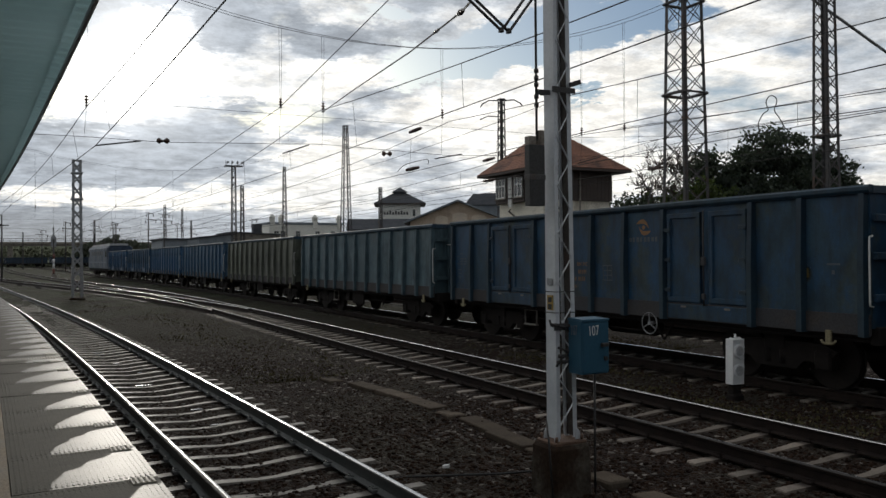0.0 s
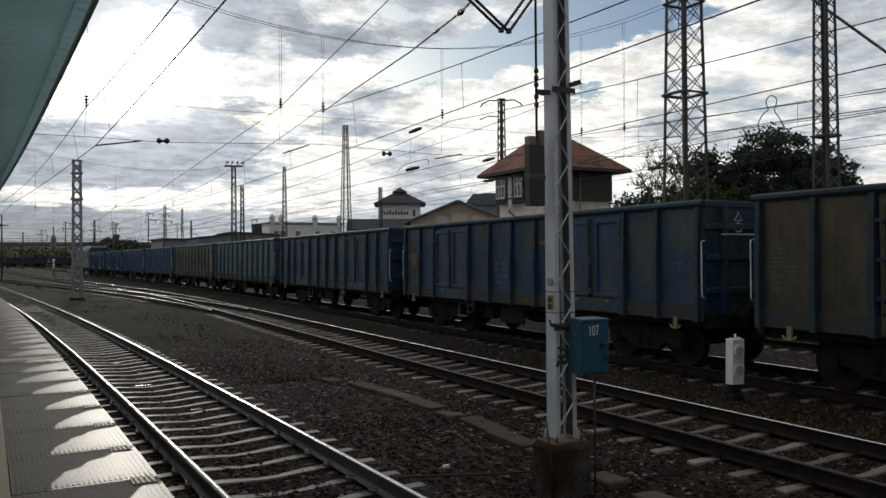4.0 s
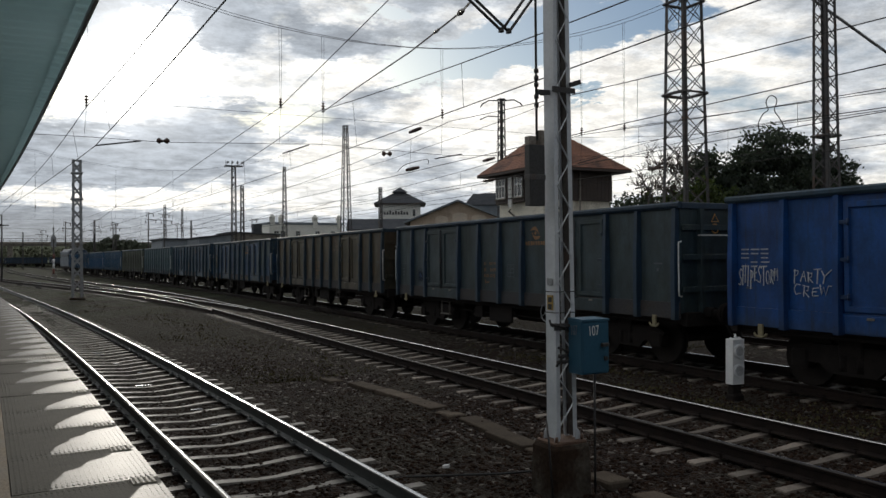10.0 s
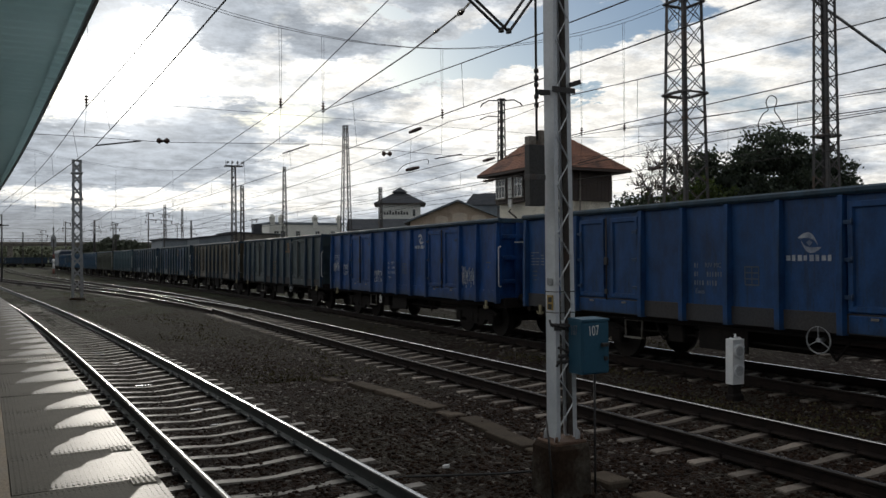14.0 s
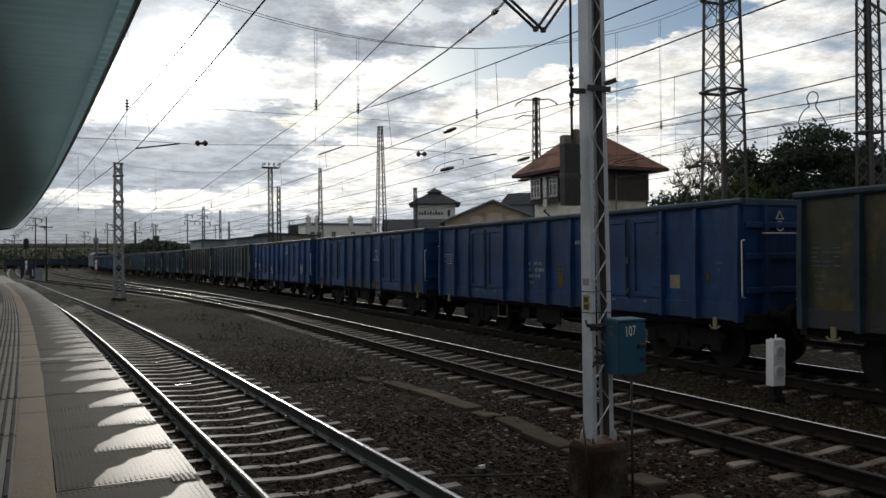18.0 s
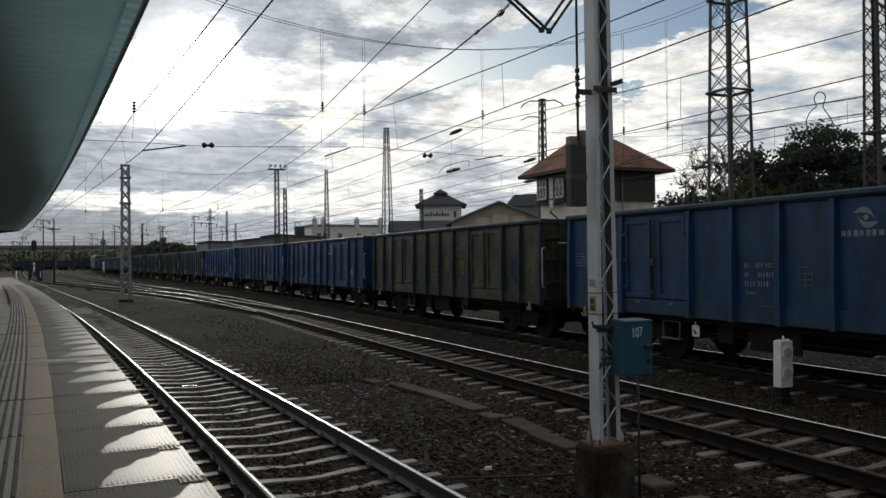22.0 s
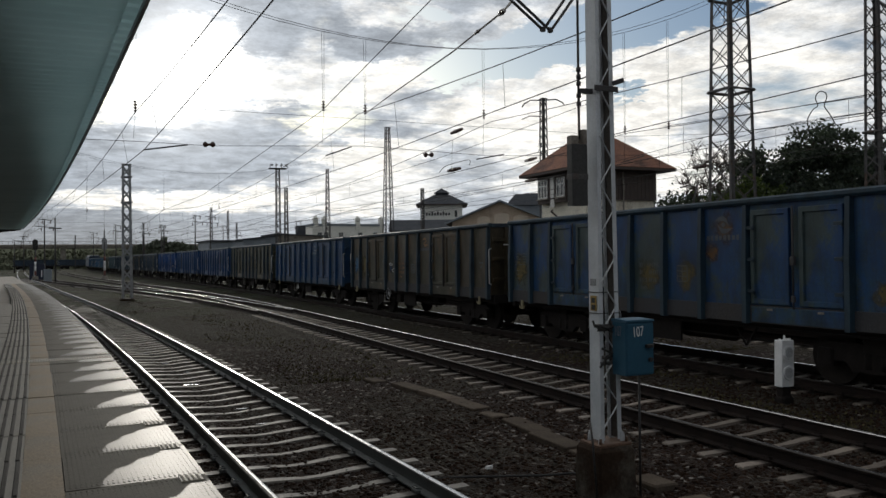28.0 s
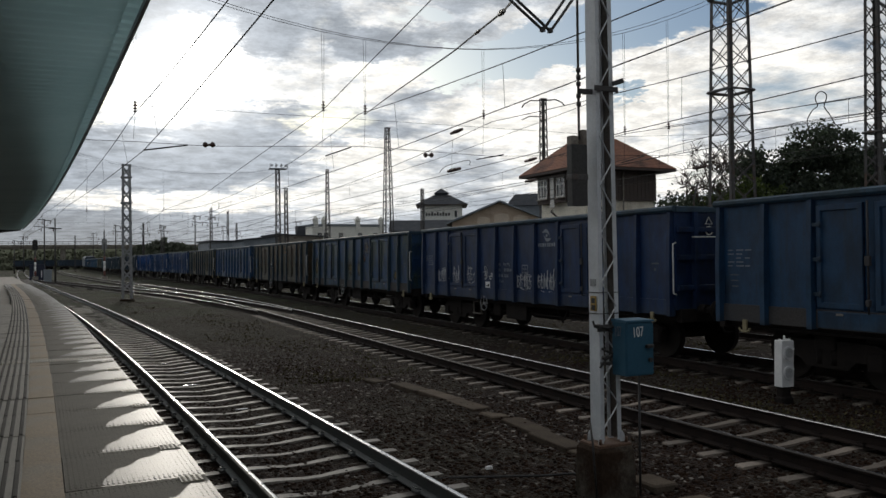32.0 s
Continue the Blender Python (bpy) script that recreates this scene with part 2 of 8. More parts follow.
GALV = speckled("galvanised lattice steel", (0.26, 0.27, 0.28), (0.36, 0.37, 0.38), 5.0, 50.0, 0.55, 0.4)
LATTICE = speckled("weathered mast steel", (0.06, 0.06, 0.064), (0.10, 0.097, 0.095), 5.0, 50.0, 0.7, 0.2, dirt=(0.10, 0.06, 0.04))
POLE_PAINT = speckled("pale grey mast paint", (0.5, 0.53, 0.565), (0.62, 0.645, 0.67), 2.0, 40.0, 0.5, 0.0, 0.04, dirt=(0.36, 0.35, 0.34), dirt_at=(0.52, 0.8), grit=0.25)
FOOT = speckled("stained foundation concrete", (0.062, 0.053, 0.043), (0.125, 0.111, 0.092), 4.2, 30.0, 0.92, bump=0.9, dirt=(0.04, 0.026, 0.018), dirt_at=(0.42, 0.6), spec=0.1)
LID = speckled("earthy trough lid", (0.075, 0.058, 0.045), (0.11, 0.09, 0.07), 3.0, 40.0, 0.9, vary=0.25, dirt=(0.045, 0.032, 0.024), dirt_at=(0.55, 0.7), spec=0.06)
CONCRETE = speckled("weathered concrete", (0.22, 0.2, 0.175), (0.33, 0.3, 0.26), 3.0, 50.0, 0.9, dirt=(0.12, 0.09, 0.07))
SLAB = speckled("platform slab", (0.225, 0.21, 0.186), (0.28, 0.262, 0.232), 2.2, 90.0, 0.7, 0, 0.2, vary=0.1, spec=0.22)


def wet_slab_build(k):
    """Edge slabs: dry matt concrete with a film of rain water that has gathered over one corner of each slab."""
    grain, big = k.noise(k.coord, 90.0, 3.0), k.noise(k.coord, 2.2, 4.0)
    sep = k.add("ShaderNodeSeparateXYZ", Vector=k.coord)
    chance = k.info.outputs["Random"]
    wob = k.noise(k.add("ShaderNodeVectorMath", {"operation": "ADD"}, i0=k.coord, i1=k.info.outputs["Location"]), 5.0, 4.0, 0.6)
    start = k.ramp(chance, 0, 1, -0.66, -0.46)
    u = k.math("DIVIDE", k.math("SUBTRACT", sep.outputs[0], start), 0.6)
    rise = k.math("POWER", k.math("MAXIMUM", u, 0.0), 0.55)
    v = k.math("DIVIDE", k.math("ADD", sep.outputs[1], 0.47), 0.94)
    lead = k.math("ADD", k.math("SUBTRACT", k.math("MULTIPLY", rise, 0.98), v), k.math("MULTIPLY", k.math("SUBTRACT", wob, 0.5), 0.35))
    wet = k.ramp(lead, 0.0, 0.045)
    c = k.mix(k.ramp(big, 0.3, 0.7), (0.108, 0.099, 0.083), (0.14, 0.128, 0.107))
    c = k.mix(k.math("MULTIPLY", wet, 0.45), c, (0.06, 0.055, 0.05))
    tone = k.ramp(grain, 0.25, 0.75, 0.8, 1.15)
    c = k.mix(1.0, c, k.add("ShaderNodeCombineColor", Red=tone, Green=tone, Blue=tone).outputs[0], "MULTIPLY")
    rough = k.math("SUBTRACT", 0.74, k.math("MULTIPLY", wet, 0.335))
    return surface(k, c, rough, 0, grain, 0.08, 0.004, 0.075)


TACTILE = material("edge slab with rain film", wet_slab_build)
YELLOW_SLAB = speckled("worn yellow slab", (0.215, 0.158, 0.098), (0.26, 0.193, 0.122), 2.0, 80.0, 0.7, 0, 0.2, vary=0.08, dirt=(0.22, 0.18, 0.13), spec=0.25)


def canopy_build(k):
    """Grey-green plastic sheet that lets a little of the sky through."""
    big = k.noise(k.coord, 0.8, 4.0)
    c = k.mix(k.ramp(big, 0.3, 0.7), (0.6, 0.71, 0.71), (0.67, 0.77, 0.77))
    through_sheet = k.add("ShaderNodeBsdfTranslucent", Color=k.mix(k.ramp(big, 0.3, 0.7), (0.53, 0.66, 0.67), (0.59, 0.72, 0.73)))
    return k.add("ShaderNodeMixShader", i0=CANOPY_THROUGH, i1=surface(k, c, 0.55), i2=through_sheet)


CANOPY_THROUGH = 0.58
CANOPY = material("grey-green canopy sheet", canopy_build)
BOX_BLUE = speckled("teal-blue cabinet paint", (0.02, 0.08, 0.133), (0.027, 0.095, 0.152), 3.0, 40.0, 0.6, 0, 0.03, grit=0.3, spec=0.3, dirt=(0.05, 0.1, 0.12), dirt_at=(0.6, 0.8))
WHITE = speckled("white paint", (0.72, 0.73, 0.74), (0.8, 0.8, 0.8), 4.0, 60.0, 0.5, 0, 0.05, dirt=(0.5, 0.47, 0.42), dirt_at=(0.62, 0.85), grit=0.3)
BLACK = speckled("black paint", (0.02, 0.02, 0.02), (0.035, 0.035, 0.035), 5.0, 60.0, 0.6)
WIRE = speckled("catenary wire", (0.03, 0.03, 0.03), (0.05, 0.045, 0.04), 5.0, 60.0, 0.6, 0.5)
PORCELAIN = speckled("brown insulator", (0.05, 0.025, 0.018), (0.07, 0.035, 0.025), 5.0, 60.0, 0.3)
YELLOW = speckled("yellow paint", (0.32, 0.21, 0.05), (0.4, 0.27, 0.06), 5.0, 60.0, 0.5, dirt=(0.3, 0.2, 0.05))


# ---- mesh helpers ----
class Geo:
    """Collects faces and makes one mesh object of them."""

    def __init__(self):
        self.v, self.f, self.m, self.s = [], [], [], []

    def face(self, pts, m=0, smooth=False):
        i = len(self.v)
        self.v += [tuple(p) for p in pts]
        self.f.append(tuple(range(i, i + len(pts))))
        self.m.append(m)
        self.s.append(smooth)

    def hexa(self, low, high, m=0):
        """A solid between two rings of equal length, low and high, each counter-clockwise from above."""
        i, n = len(self.v), len(low)
        self.v += [tuple(p) for p in low] + [tuple(p) for p in high]
        self.f += [tuple(range(i + n - 1, i - 1, -1)), tuple(range(i + n, i + 2 * n))]
        self.f += [(i + a, i + (a + 1) % n, i + n + (a + 1) % n, i + n + a) for a in range(n)]
        self.m += [m] * (n + 2)
        self.s += [False] * (n + 2)
        return self

    def box(self, x0, x1, y0, y1, z0, z1, m=0, chamfer=0.0):
        c = chamfer
        if c:
            ring = [(x0 + c, y0), (x1 - c, y0), (x1, y0 + c), (x1, y1 - c), (x1 - c, y1), (x0 + c, y1), (x0, y1 - c), (x0, y0 + c)]
            cx, cy = (x0 + x1) / 2, (y0 + y1) / 2
            fx, fy = 1 - 2 * c / (x1 - x0), 1 - 2 * c / (y1 - y0)
            inner = [(cx + (a - cx) * fx, cy + (b - cy) * fy) for a, b in ring]
            self.hexa([(*p, z0) for p in ring], [(*p, z1 - c) for p in ring], m)
            return self.hexa([(*p, z1 - c) for p in ring], [(*p, z1) for p in inner], m)
        ring = [(x0, y0), (x1, y0), (x1, y1), (x0, y1)]
        return self.hexa([(*p, z0) for p in ring], [(*p, z1) for p in ring], m)

    def beam(self, p, q, w, h=None, m=0, up=(0, 0, 1)):
        """A square bar from p to q, w wide and h high."""
        p, q, h = Vector(p), Vector(q), h or w
        d = (q - p).normalized()
        u = Vector(up) if abs(d.dot(Vector(up))) < 0.97 else Vector((0, 1, 0))
        a = d.cross(u).normalized() * w / 2
        b = a.cross(d).normalized() * h / 2
        return self.hexa([p - a - b, p - a + b, p + a + b, p + a - b], [q - a - b, q - a + b, q + a + b, q + a - b], m)

    def tube(self, pts, r, n=6, m=0, closed=False, radii=None):
        """A round bar through pts."""
        pts = [Vector(p) for p in pts]
        i0, rings = len(self.v), []
        side = None
        for j, p in enumerate(pts):
            if closed:
                d = pts[(j + 1) % len(pts)] - pts[j - 1]
            else:
                d = pts[min(j + 1, len(pts) - 1)] - pts[max(j - 1, 0)]
            d.normalize()
            if side is None:
                side = d.orthogonal().normalized()
            side = (side - d * side.dot(d)).normalized()
            other = d.cross(side)
            rr = radii[j] if radii else r
            rings.append(len(self.v))
            self.v += [tuple(p + (side * math.cos(TAU * a / n) + other * math.sin(TAU * a / n)) * rr) for a in range(n)]
        pairs = list(zip(rings, rings[1:])) + ([(rings[-1], rings[0])] if closed else [])
        for a, b in pairs:
            self.f += [(a + j, a + (j + 1) % n, b + (j + 1) % n, b + j) for j in range(n)]
            self.m += [m] * n
            self.s += [n > 5] * n
        if not closed:
            self.f += [tuple(range(rings[0] + n - 1, rings[0] - 1, -1)), tuple(range(rings[-1], rings[-1] + n))]
            self.m += [m] * 2
            self.s += [False] * 2
        return self

    def sweep(self, profile, path, m=0, cap=True, mats=None):
        """A closed profile of (across, up) points, counter-clockwise, drawn along a path of (place, across unit vector)."""
        n, rings = len(profile), []
        for p, across in path:
            p, a = Vector(p), Vector(across)
            rings.append(len(self.v))
            self.v += [tuple(p + a * x + Vector((0, 0, y))) for x, y in profile]
        for a, b in zip(rings, rings[1:]):
            self.f += [(a + j, b + j, b + (j + 1) % n, a + (j + 1) % n) for j in range(n)]
            self.m += [(mats[j] if mats else m) for j in range(n)]
            self.s += [False] * n
        if cap:
            self.f += [tuple(range(rings[0], rings[0] + n)), tuple(range(rings[-1] + n - 1, rings[-1] - 1, -1))]
            self.m += [m] * 2
            self.s += [False] * 2
        return self

    def loft(self, rings, m=0):
        """One closed skin through rings of equal length."""
        n, at = len(rings[0]), []
        for r in rings:
            at.append(len(self.v))
            self.v += [tuple(p) for p in r]
        for a, b in zip(at, at[1:]):
            self.f += [(a + j, a + (j + 1) % n, b + (j + 1) % n, b + j) for j in range(n)]
        self.f += [tuple(range(at[0] + n - 1, at[0] - 1, -1)), tuple(range(at[-1], at[-1] + n))]
        k = n * (len(rings) - 1) + 2
        self.m += [m] * k
        self.s += [False] * k
        return self

    def mesh(self, name, *mats):
        me = bpy.data.meshes.new(name)
        me.from_pydata(self.v, [], self.f)
        for m in mats:
            me.materials.append(m)
        me.polygons.foreach_set("material_index", self.m)
        me.polygons.foreach_set("use_smooth", self.s)
        me.update()
        return me

    def put(self, name, *mats, parent=None, label=""):
        ob = new(name, self.mesh(name, *mats))
        ob.parent = parent
        if label:
            ob["label"] = label
        return ob


def piece(name, mesh, parent, m=None, label=""):
    """One more object on a mesh that others use too."""
    ob = new(name, mesh)
    ob.parent = parent
    if m is not None:
        ob.matrix_local = m
    if label:
        ob["label"] = label
    return ob


def empty(name, m=None):
    ob = new(name)
    ob.empty_display_size = 0.2
    if m is not None:
        ob.matrix_world = m
    return ob


# ---- plan of the tracks ----
def onward(y, runs):
    """How far a track shifts across over the straight runs (from y, slope) that follow its curve."""
    x = 0.0
    for (a, slope), (b, _) in zip(runs, runs[1:] + ((9e3, 0.0),)):
        if y > a:
            x += slope * (min(y, b) - a)
    return x


def track_1(y):
    y = max(-60.0, y)
    u = min(y, 52.0) - 7.0
    return 2.34 - 0.042 * u - (0.0006 * u * u if u > -20 else -0.24 - 0.024 * (u + 20)) + onward(y, ((52.0, -0.09), (110.0, -0.07), (165.0, -0.062), (270.0, -0.03)))


def track_2(y):
    return 7.79 - 0.0018 * max(0.0, min(y, 64.0) - 36) ** 2 + onward(y, ((64.0, -0.1), (110.0, -0.075), (165.0, -0.045)))


def wire_2(y):
    return 7.79 - (0.00062 * (min(y, 70) - 26) ** 2 + 0.0546 * max(0.0, y - 70) if y > 26 else 0.0)


def branch(y):
    return 7.79 - 0.0024 * max(0.0, min(y, 63.0) - 25) ** 2 + onward(y, ((63.0, -0.18), (104.0, -0.12)))


SLOPES = ((25.0, 0.0), (110.0, -0.06), (150.0, -0.043), (700.0, -0.043))


def track_3(y):
    x = 12.07
    for (a, s), (b, e) in zip(SLOPES, SLOPES[1:]):
        if y > a:
            u = min(y, b) - a
            x += s * u + (e - s) * u * u / (2 * (b - a))
    return x


def along(f, y):
    """A point of a track and the unit vector across it."""
    d = (f(y + 0.5) - f(y - 0.5))
    n = math.hypot(1, d)
    return Vector((f(y), y, 0)), Vector((1 / n, -d / n, 0))


def platform_edge(y):
    return track_1(y) - 1.68 if y > -20 else track_1(-20) - 1.68


# ---- ground ----
def spread(*runs):
    out = []
    for a, b, step in runs:
        n = max(1, round((b - a) / step))
        out += [a + (b - a) * i / n for i in range(n)]
    return out + [runs[-1][1]]


def ground_height(x, y):
    z = -0.225 + 0.03 * noise.noise((x * 0.5, y * 0.5, 0.0))
    if 0.9 < x - track_1(y) + 1.7 and x < 15 and -2 < y < 45:
        z += 0.035 * noise.noise((x * 6.0, y * 6.0, 3.0)) + 0.03 * noise.noise((x * 2.1, y * 2.1, 7.0))
    for f in (track_1, track_2, track_3):
        u = abs(x - f(y))
        if u < 1.35:      # the bed is filled up to the sleepers, lower in the middle and beside the rails
            bed = -0.214 + 0.028 * min(1.0, max(0.0, u - 0.12) / 0.38) - 0.018 * math.exp(-((u - 0.7535) / 0.14) ** 2)
            fill = min(1.0, max(0.0, (y - (36 if f is track_1 else 31)) / 14))      # further off earth covers the sleepers
            bed += (-0.166 - bed + 0.016 * noise.noise((x * 1.1, y * 0.8, 4.0))) * fill if u < 0.69 or u > 0.82 else 0.0
            z = bed + 0.012 * noise.noise((x * 5.0, y * 5.0, 1.0)) - (0.006 if f is track_1 else 0.02 * max(0.0, min(1.0, (34 - y) / 12)))
    mid = (track_1(y) + track_2(y)) / 2
    z -= 0.05 * math.exp(-((x - mid) / 0.9) ** 2)
    return z


def build_ground():
    xs = spread((-3000, -400, 650), (-400, -40, 60), (-40, -4, 9), (-4, 1, 0.5), (1, 14, 0.125), (14, 24, 0.8), (24, 80, 7), (80, 400, 64), (400, 3000, 650))
    ys = spread((-3000, -300, 675), (-300, -10, 29), (-10, 2, 1.5), (2, 26, 0.125), (26, 60, 0.5), (60, 140, 2), (140, 500, 24), (500, 3000, 500))
    g = Geo()
    g.v = [(x, y, ground_height(x, y) if -4 <= x <= 24 and -10 <= y <= 140 else -0.24) for y in ys for x in xs]
    n = len(xs)
    g.f = [(j * n + i, j * n + i + 1, j * n + n + i + 1, j * n + n + i) for j in range(len(ys) - 1) for i in range(n - 1)]
    g.m, g.s = [0] * len(g.f), [True] * len(g.f)
    return tagged(g.put("ground", GROUND), "dark brown ballast and trodden soil between the railway tracks", "ground", kind="structure")


build_ground()


def stones():
    """Loose ballast lying on the ground where the camera stands close."""
    rnd = random.Random(4)
    g = Geo()
    shapes = []
    for _ in range(14):
        r = [rnd.uniform(0.65, 1.15) for _ in range(12)]
        shapes.append((r, rnd.uniform(0.55, 0.9)))
    for _ in range(42000):
        y = 3.0 + 21.0 * rnd.random() ** 1.5
        x = rnd.uniform(1.1, 14.3)
        if y > 11.5 and rnd.random() < (y - 11.5) / 9 + noise.noise((x * 0.35, y * 0.35, 2.0)):
            continue
        if any(0.55 < abs(x - f(y)) < 0.86 for f in (track_1, track_2, track_3)):
            continue
        size = rnd.uniform(0.014, 0.036) * (1.0 if y < 11 else 0.75)
        r, flat = rnd.choice(shapes)
        a0, z = rnd.uniform(0, TAU), ground_height(x, y) + size * 0.15
        if any(abs(x - f(y)) < 1.35 for f in (track_1, track_2, track_3)):
            z = min(z, -0.2 + size * 0.1)
        i = len(g.v)
        g.v += [(x + size * r[j] * math.cos(a0 + j * TAU / 5), y + size * r[j] * math.sin(a0 + j * TAU / 5), z - size * 0.2) for j in range(5)]
        g.v += [(x + size * 0.62 * r[5 + j] * math.cos(a0 + 0.5 + j * TAU / 4), y + size * 0.62 * r[5 + j] * math.sin(a0 + 0.5 + j * TAU / 4), z + size * 0.7 * flat * r[9]) for j in range(4)]
        g.f += [(i + 5, i + 6, i + 7, i + 8), (i, i + 1, i + 5), (i + 1, i + 6, i + 5), (i + 1, i + 2, i + 6), (i + 2, i + 3, i + 7, i + 6),
                (i + 3, i + 4, i + 8, i + 7), (i + 4, i, i + 5, i + 8)]
        g.m += [0] * 7
        g.s += [False] * 7
    return tagged(g.put("ballast_stones", STONE), "loose brown and grey crushed ballast stones", "ballast", kind="stuff")


stones()


def tufts():
    """Low grass and weeds that grow through the ballast between the tracks."""
    rnd = random.Random(12)
    g = Geo()
    done = 0
    while done < 12000:
        y = 15.0 + 55.0 * rnd.random() ** 1.6
        x = rnd.uniform(2.0, 15.5)
        if done < 2500:
            x, y = rnd.uniform(9.1, 10.9), rnd.uniform(5.0, 16.0)
        if noise.noise((x * 0.5, y * 0.22, 5.0)) + 0.25 * noise.noise((x * 2.0, y * 1.3, 1.0)) < rnd.uniform(-0.1, 0.35):
            done += 0.2
            continue
        if min(abs(x - f(y)) for f in (track_1, track_2, track_3)) < 1.3 and rnd.random() < 0.93:
            continue
        z = ground_height(x, y)
        a, tall, w = rnd.uniform(0, TAU), rnd.uniform(0.015, 0.045), rnd.uniform(0.01, 0.03)
        c, s = math.cos(a), math.sin(a)
        lean = rnd.uniform(-0.03, 0.03)
        i = len(g.v)
        g.v += [(x - c * w, y - s * w, z - 0.01), (x + c * w, y + s * w, z - 0.01), (x + c * w * 0.4 + s * lean, y + s * w * 0.4 - c * lean, z + tall), (x - c * w * 0.6 + s * lean, y - s * w * 0.6 - c * lean, z + tall * 0.8)]
        g.f.append((i, i + 1, i + 2, i + 3))
        done += 1
    g.m, g.s = [0] * len(g.f), [False] * len(g.f)
    return tagged(g.put("weeds", island("weed", (0.055, 0.05, 0.024), (0.11, 0.095, 0.05), 0.9, 0.1)), "low weeds and dry grass between the tracks", "weeds", kind="stuff")


tufts()

RAIL = [(-0.075, -0.172), (0.075, -0.172), (0.075, -0.158), (0.012, -0.138), (0.009, -0.05), (0.034, -0.038), (0.036, -0.008), (0.03, -0.001), (0.014, 0.0),
        (-0.014, 0.0), (-0.03, -0.001), (-0.036, -0.008), (-0.034, -0.038), (-0.009, -0.05), (-0.012, -0.138), (-0.075, -0.158)]
WIDE_RAIL = RAIL[:6] + [(0.036, -0.013), (0.032, -0.0045), (0.004, 0.0), (-0.004, 0.0), (-0.032, -0.0045), (-0.036, -0.013)] + RAIL[12:]
# heads worn bright on the crown and on the inner corner, where the wheels run
RAIL = RAIL[:6] + [(0.036, -0.013), (0.028, -0.0055), (0.008, 0.0), (-0.008, 0.0), (-0.028, -0.0055), (-0.036, -0.013)] + RAIL[12:]
WIDE_MATS = {-1: [0, 0, 0, 0, 0, 0, 1, 1, 1, 2, 2, 0, 0, 0, 0, 0], 1: [0, 0, 0, 0, 0, 0, 2, 2, 1, 1, 1, 0, 0, 0, 0, 0]}
CROWN_MATS = {-1: [0, 0, 0, 0, 0, 0, 2, 1, 1, 2, 2, 0, 0, 0, 0, 0], 1: [0, 0, 0, 0, 0, 0, 2, 2, 1, 1, 2, 0, 0, 0, 0, 0]}
RAIL_MATS = {-1: [0, 0, 0, 0, 0, 0, 1, 2, 1, 2, 2, 0, 0, 0, 0, 0], 1: [0, 0, 0, 0, 0, 0, 2, 2, 1, 2, 1, 0, 0, 0, 0, 0]}


def sleeper_mesh(name, mat, clips):
    """A concrete sleeper 2.5 m long, waisted and low in the middle."""
    g = Geo()
    stations = [(-1.25, -0.185, 0.064), (-1.235, -0.172, 0.07), (-0.5, -0.172, 0.07), (-0.3, -0.186, 0.062), (-0.1, -0.203, 0.05), (0.1, -0.203, 0.05), (0.3, -0.186, 0.062),
                (0.5, -0.172, 0.07), (1.235, -0.172, 0.07), (1.25, -0.185, 0.064)]
    i = len(g.v)
    for x, z, w in stations:
        g.v += [(x, -w - 0.03, -0.36), (x, w + 0.03, -0.36), (x, w, z), (x, -w, z)]
    for j in range(len(stations) - 1):
        a, b = i + 4 * j, i + 4 * j + 4
        g.f += [(a + k, b + k, b + (k + 1) % 4, a + (k + 1) % 4) for k in range(4)]
    g.f += [(i + 3, i + 2, i + 1, i), tuple(range(len(g.v) - 4, len(g.v)))]
    g.m, g.s = [0] * len(g.f), [False] * len(g.f)
    for x in (-0.7535, 0.7535):
        for sx in (-1, 1):
            g.box(x + sx * 0.085 - 0.03, x + sx * 0.085 + 0.03, -0.06, 0.06, -0.175, -0.14, 1, 0.008)
            g.tube([(x + sx * 0.05, -0.05, -0.13), (x + sx * 0.1, -0.045, -0.12), (x + sx * 0.1, 0.045, -0.12), (x + sx * 0.05, 0.05, -0.13)], 0.008, 4, 1)
    return g.mesh(name, mat, clips)


def build_track(name, f, y0, y1, first, pitch, sleeper, top, label, near=48.0, far_mat=None, flank=None):
    t = tagged(empty(name, pose(0, 0, 0)), label, "track", kind="structure")
    ys = spread((y0, 60, 2.0), (60, max(61, y1), 6.0))
    for side in (-1, 1):
        g = Geo()
        path = []
        for y in ys:
            p, a = along(f, y)
            path.append((p + a * side * 0.7535, a))
        g.sweep(WIDE_RAIL if top is POLISHED_TOP else RAIL, path, 0, True, WIDE_MATS[side] if top is POLISHED_TOP else CROWN_MATS[side] if flank else RAIL_MATS[side])
        g.put("rail", flank or RAIL_SIDE, top, HEAD_EDGE, parent=t)
    y = first
    rest = Geo()
    rnd = random.Random(len(name) + int(first * 10))
    while y < min(y1, 130):
        p, a = along(f, y)
        if y < near:
            ob = piece("sleeper", sleeper, t, Matrix.Translation(p) @ Matrix.Rotation(math.atan2(a.y, a.x) + rnd.uniform(-0.012, 0.012), 4, "Z"))
            ob.location.x += rnd.uniform(-0.02, 0.02)
            ob.location.z += rnd.uniform(-0.012, 0.002)
        else:
            q, r = p - a * 1.25, p + a * 1.25
            rest.beam((q.x, q.y, -0.268), (r.x, r.y, -0.268), 0.15, 0.17)
        y += pitch
    if rest.v:
        tagged(rest.put("far_sleepers", far_mat or SLEEPER, parent=t), kind="stuff")
    return t


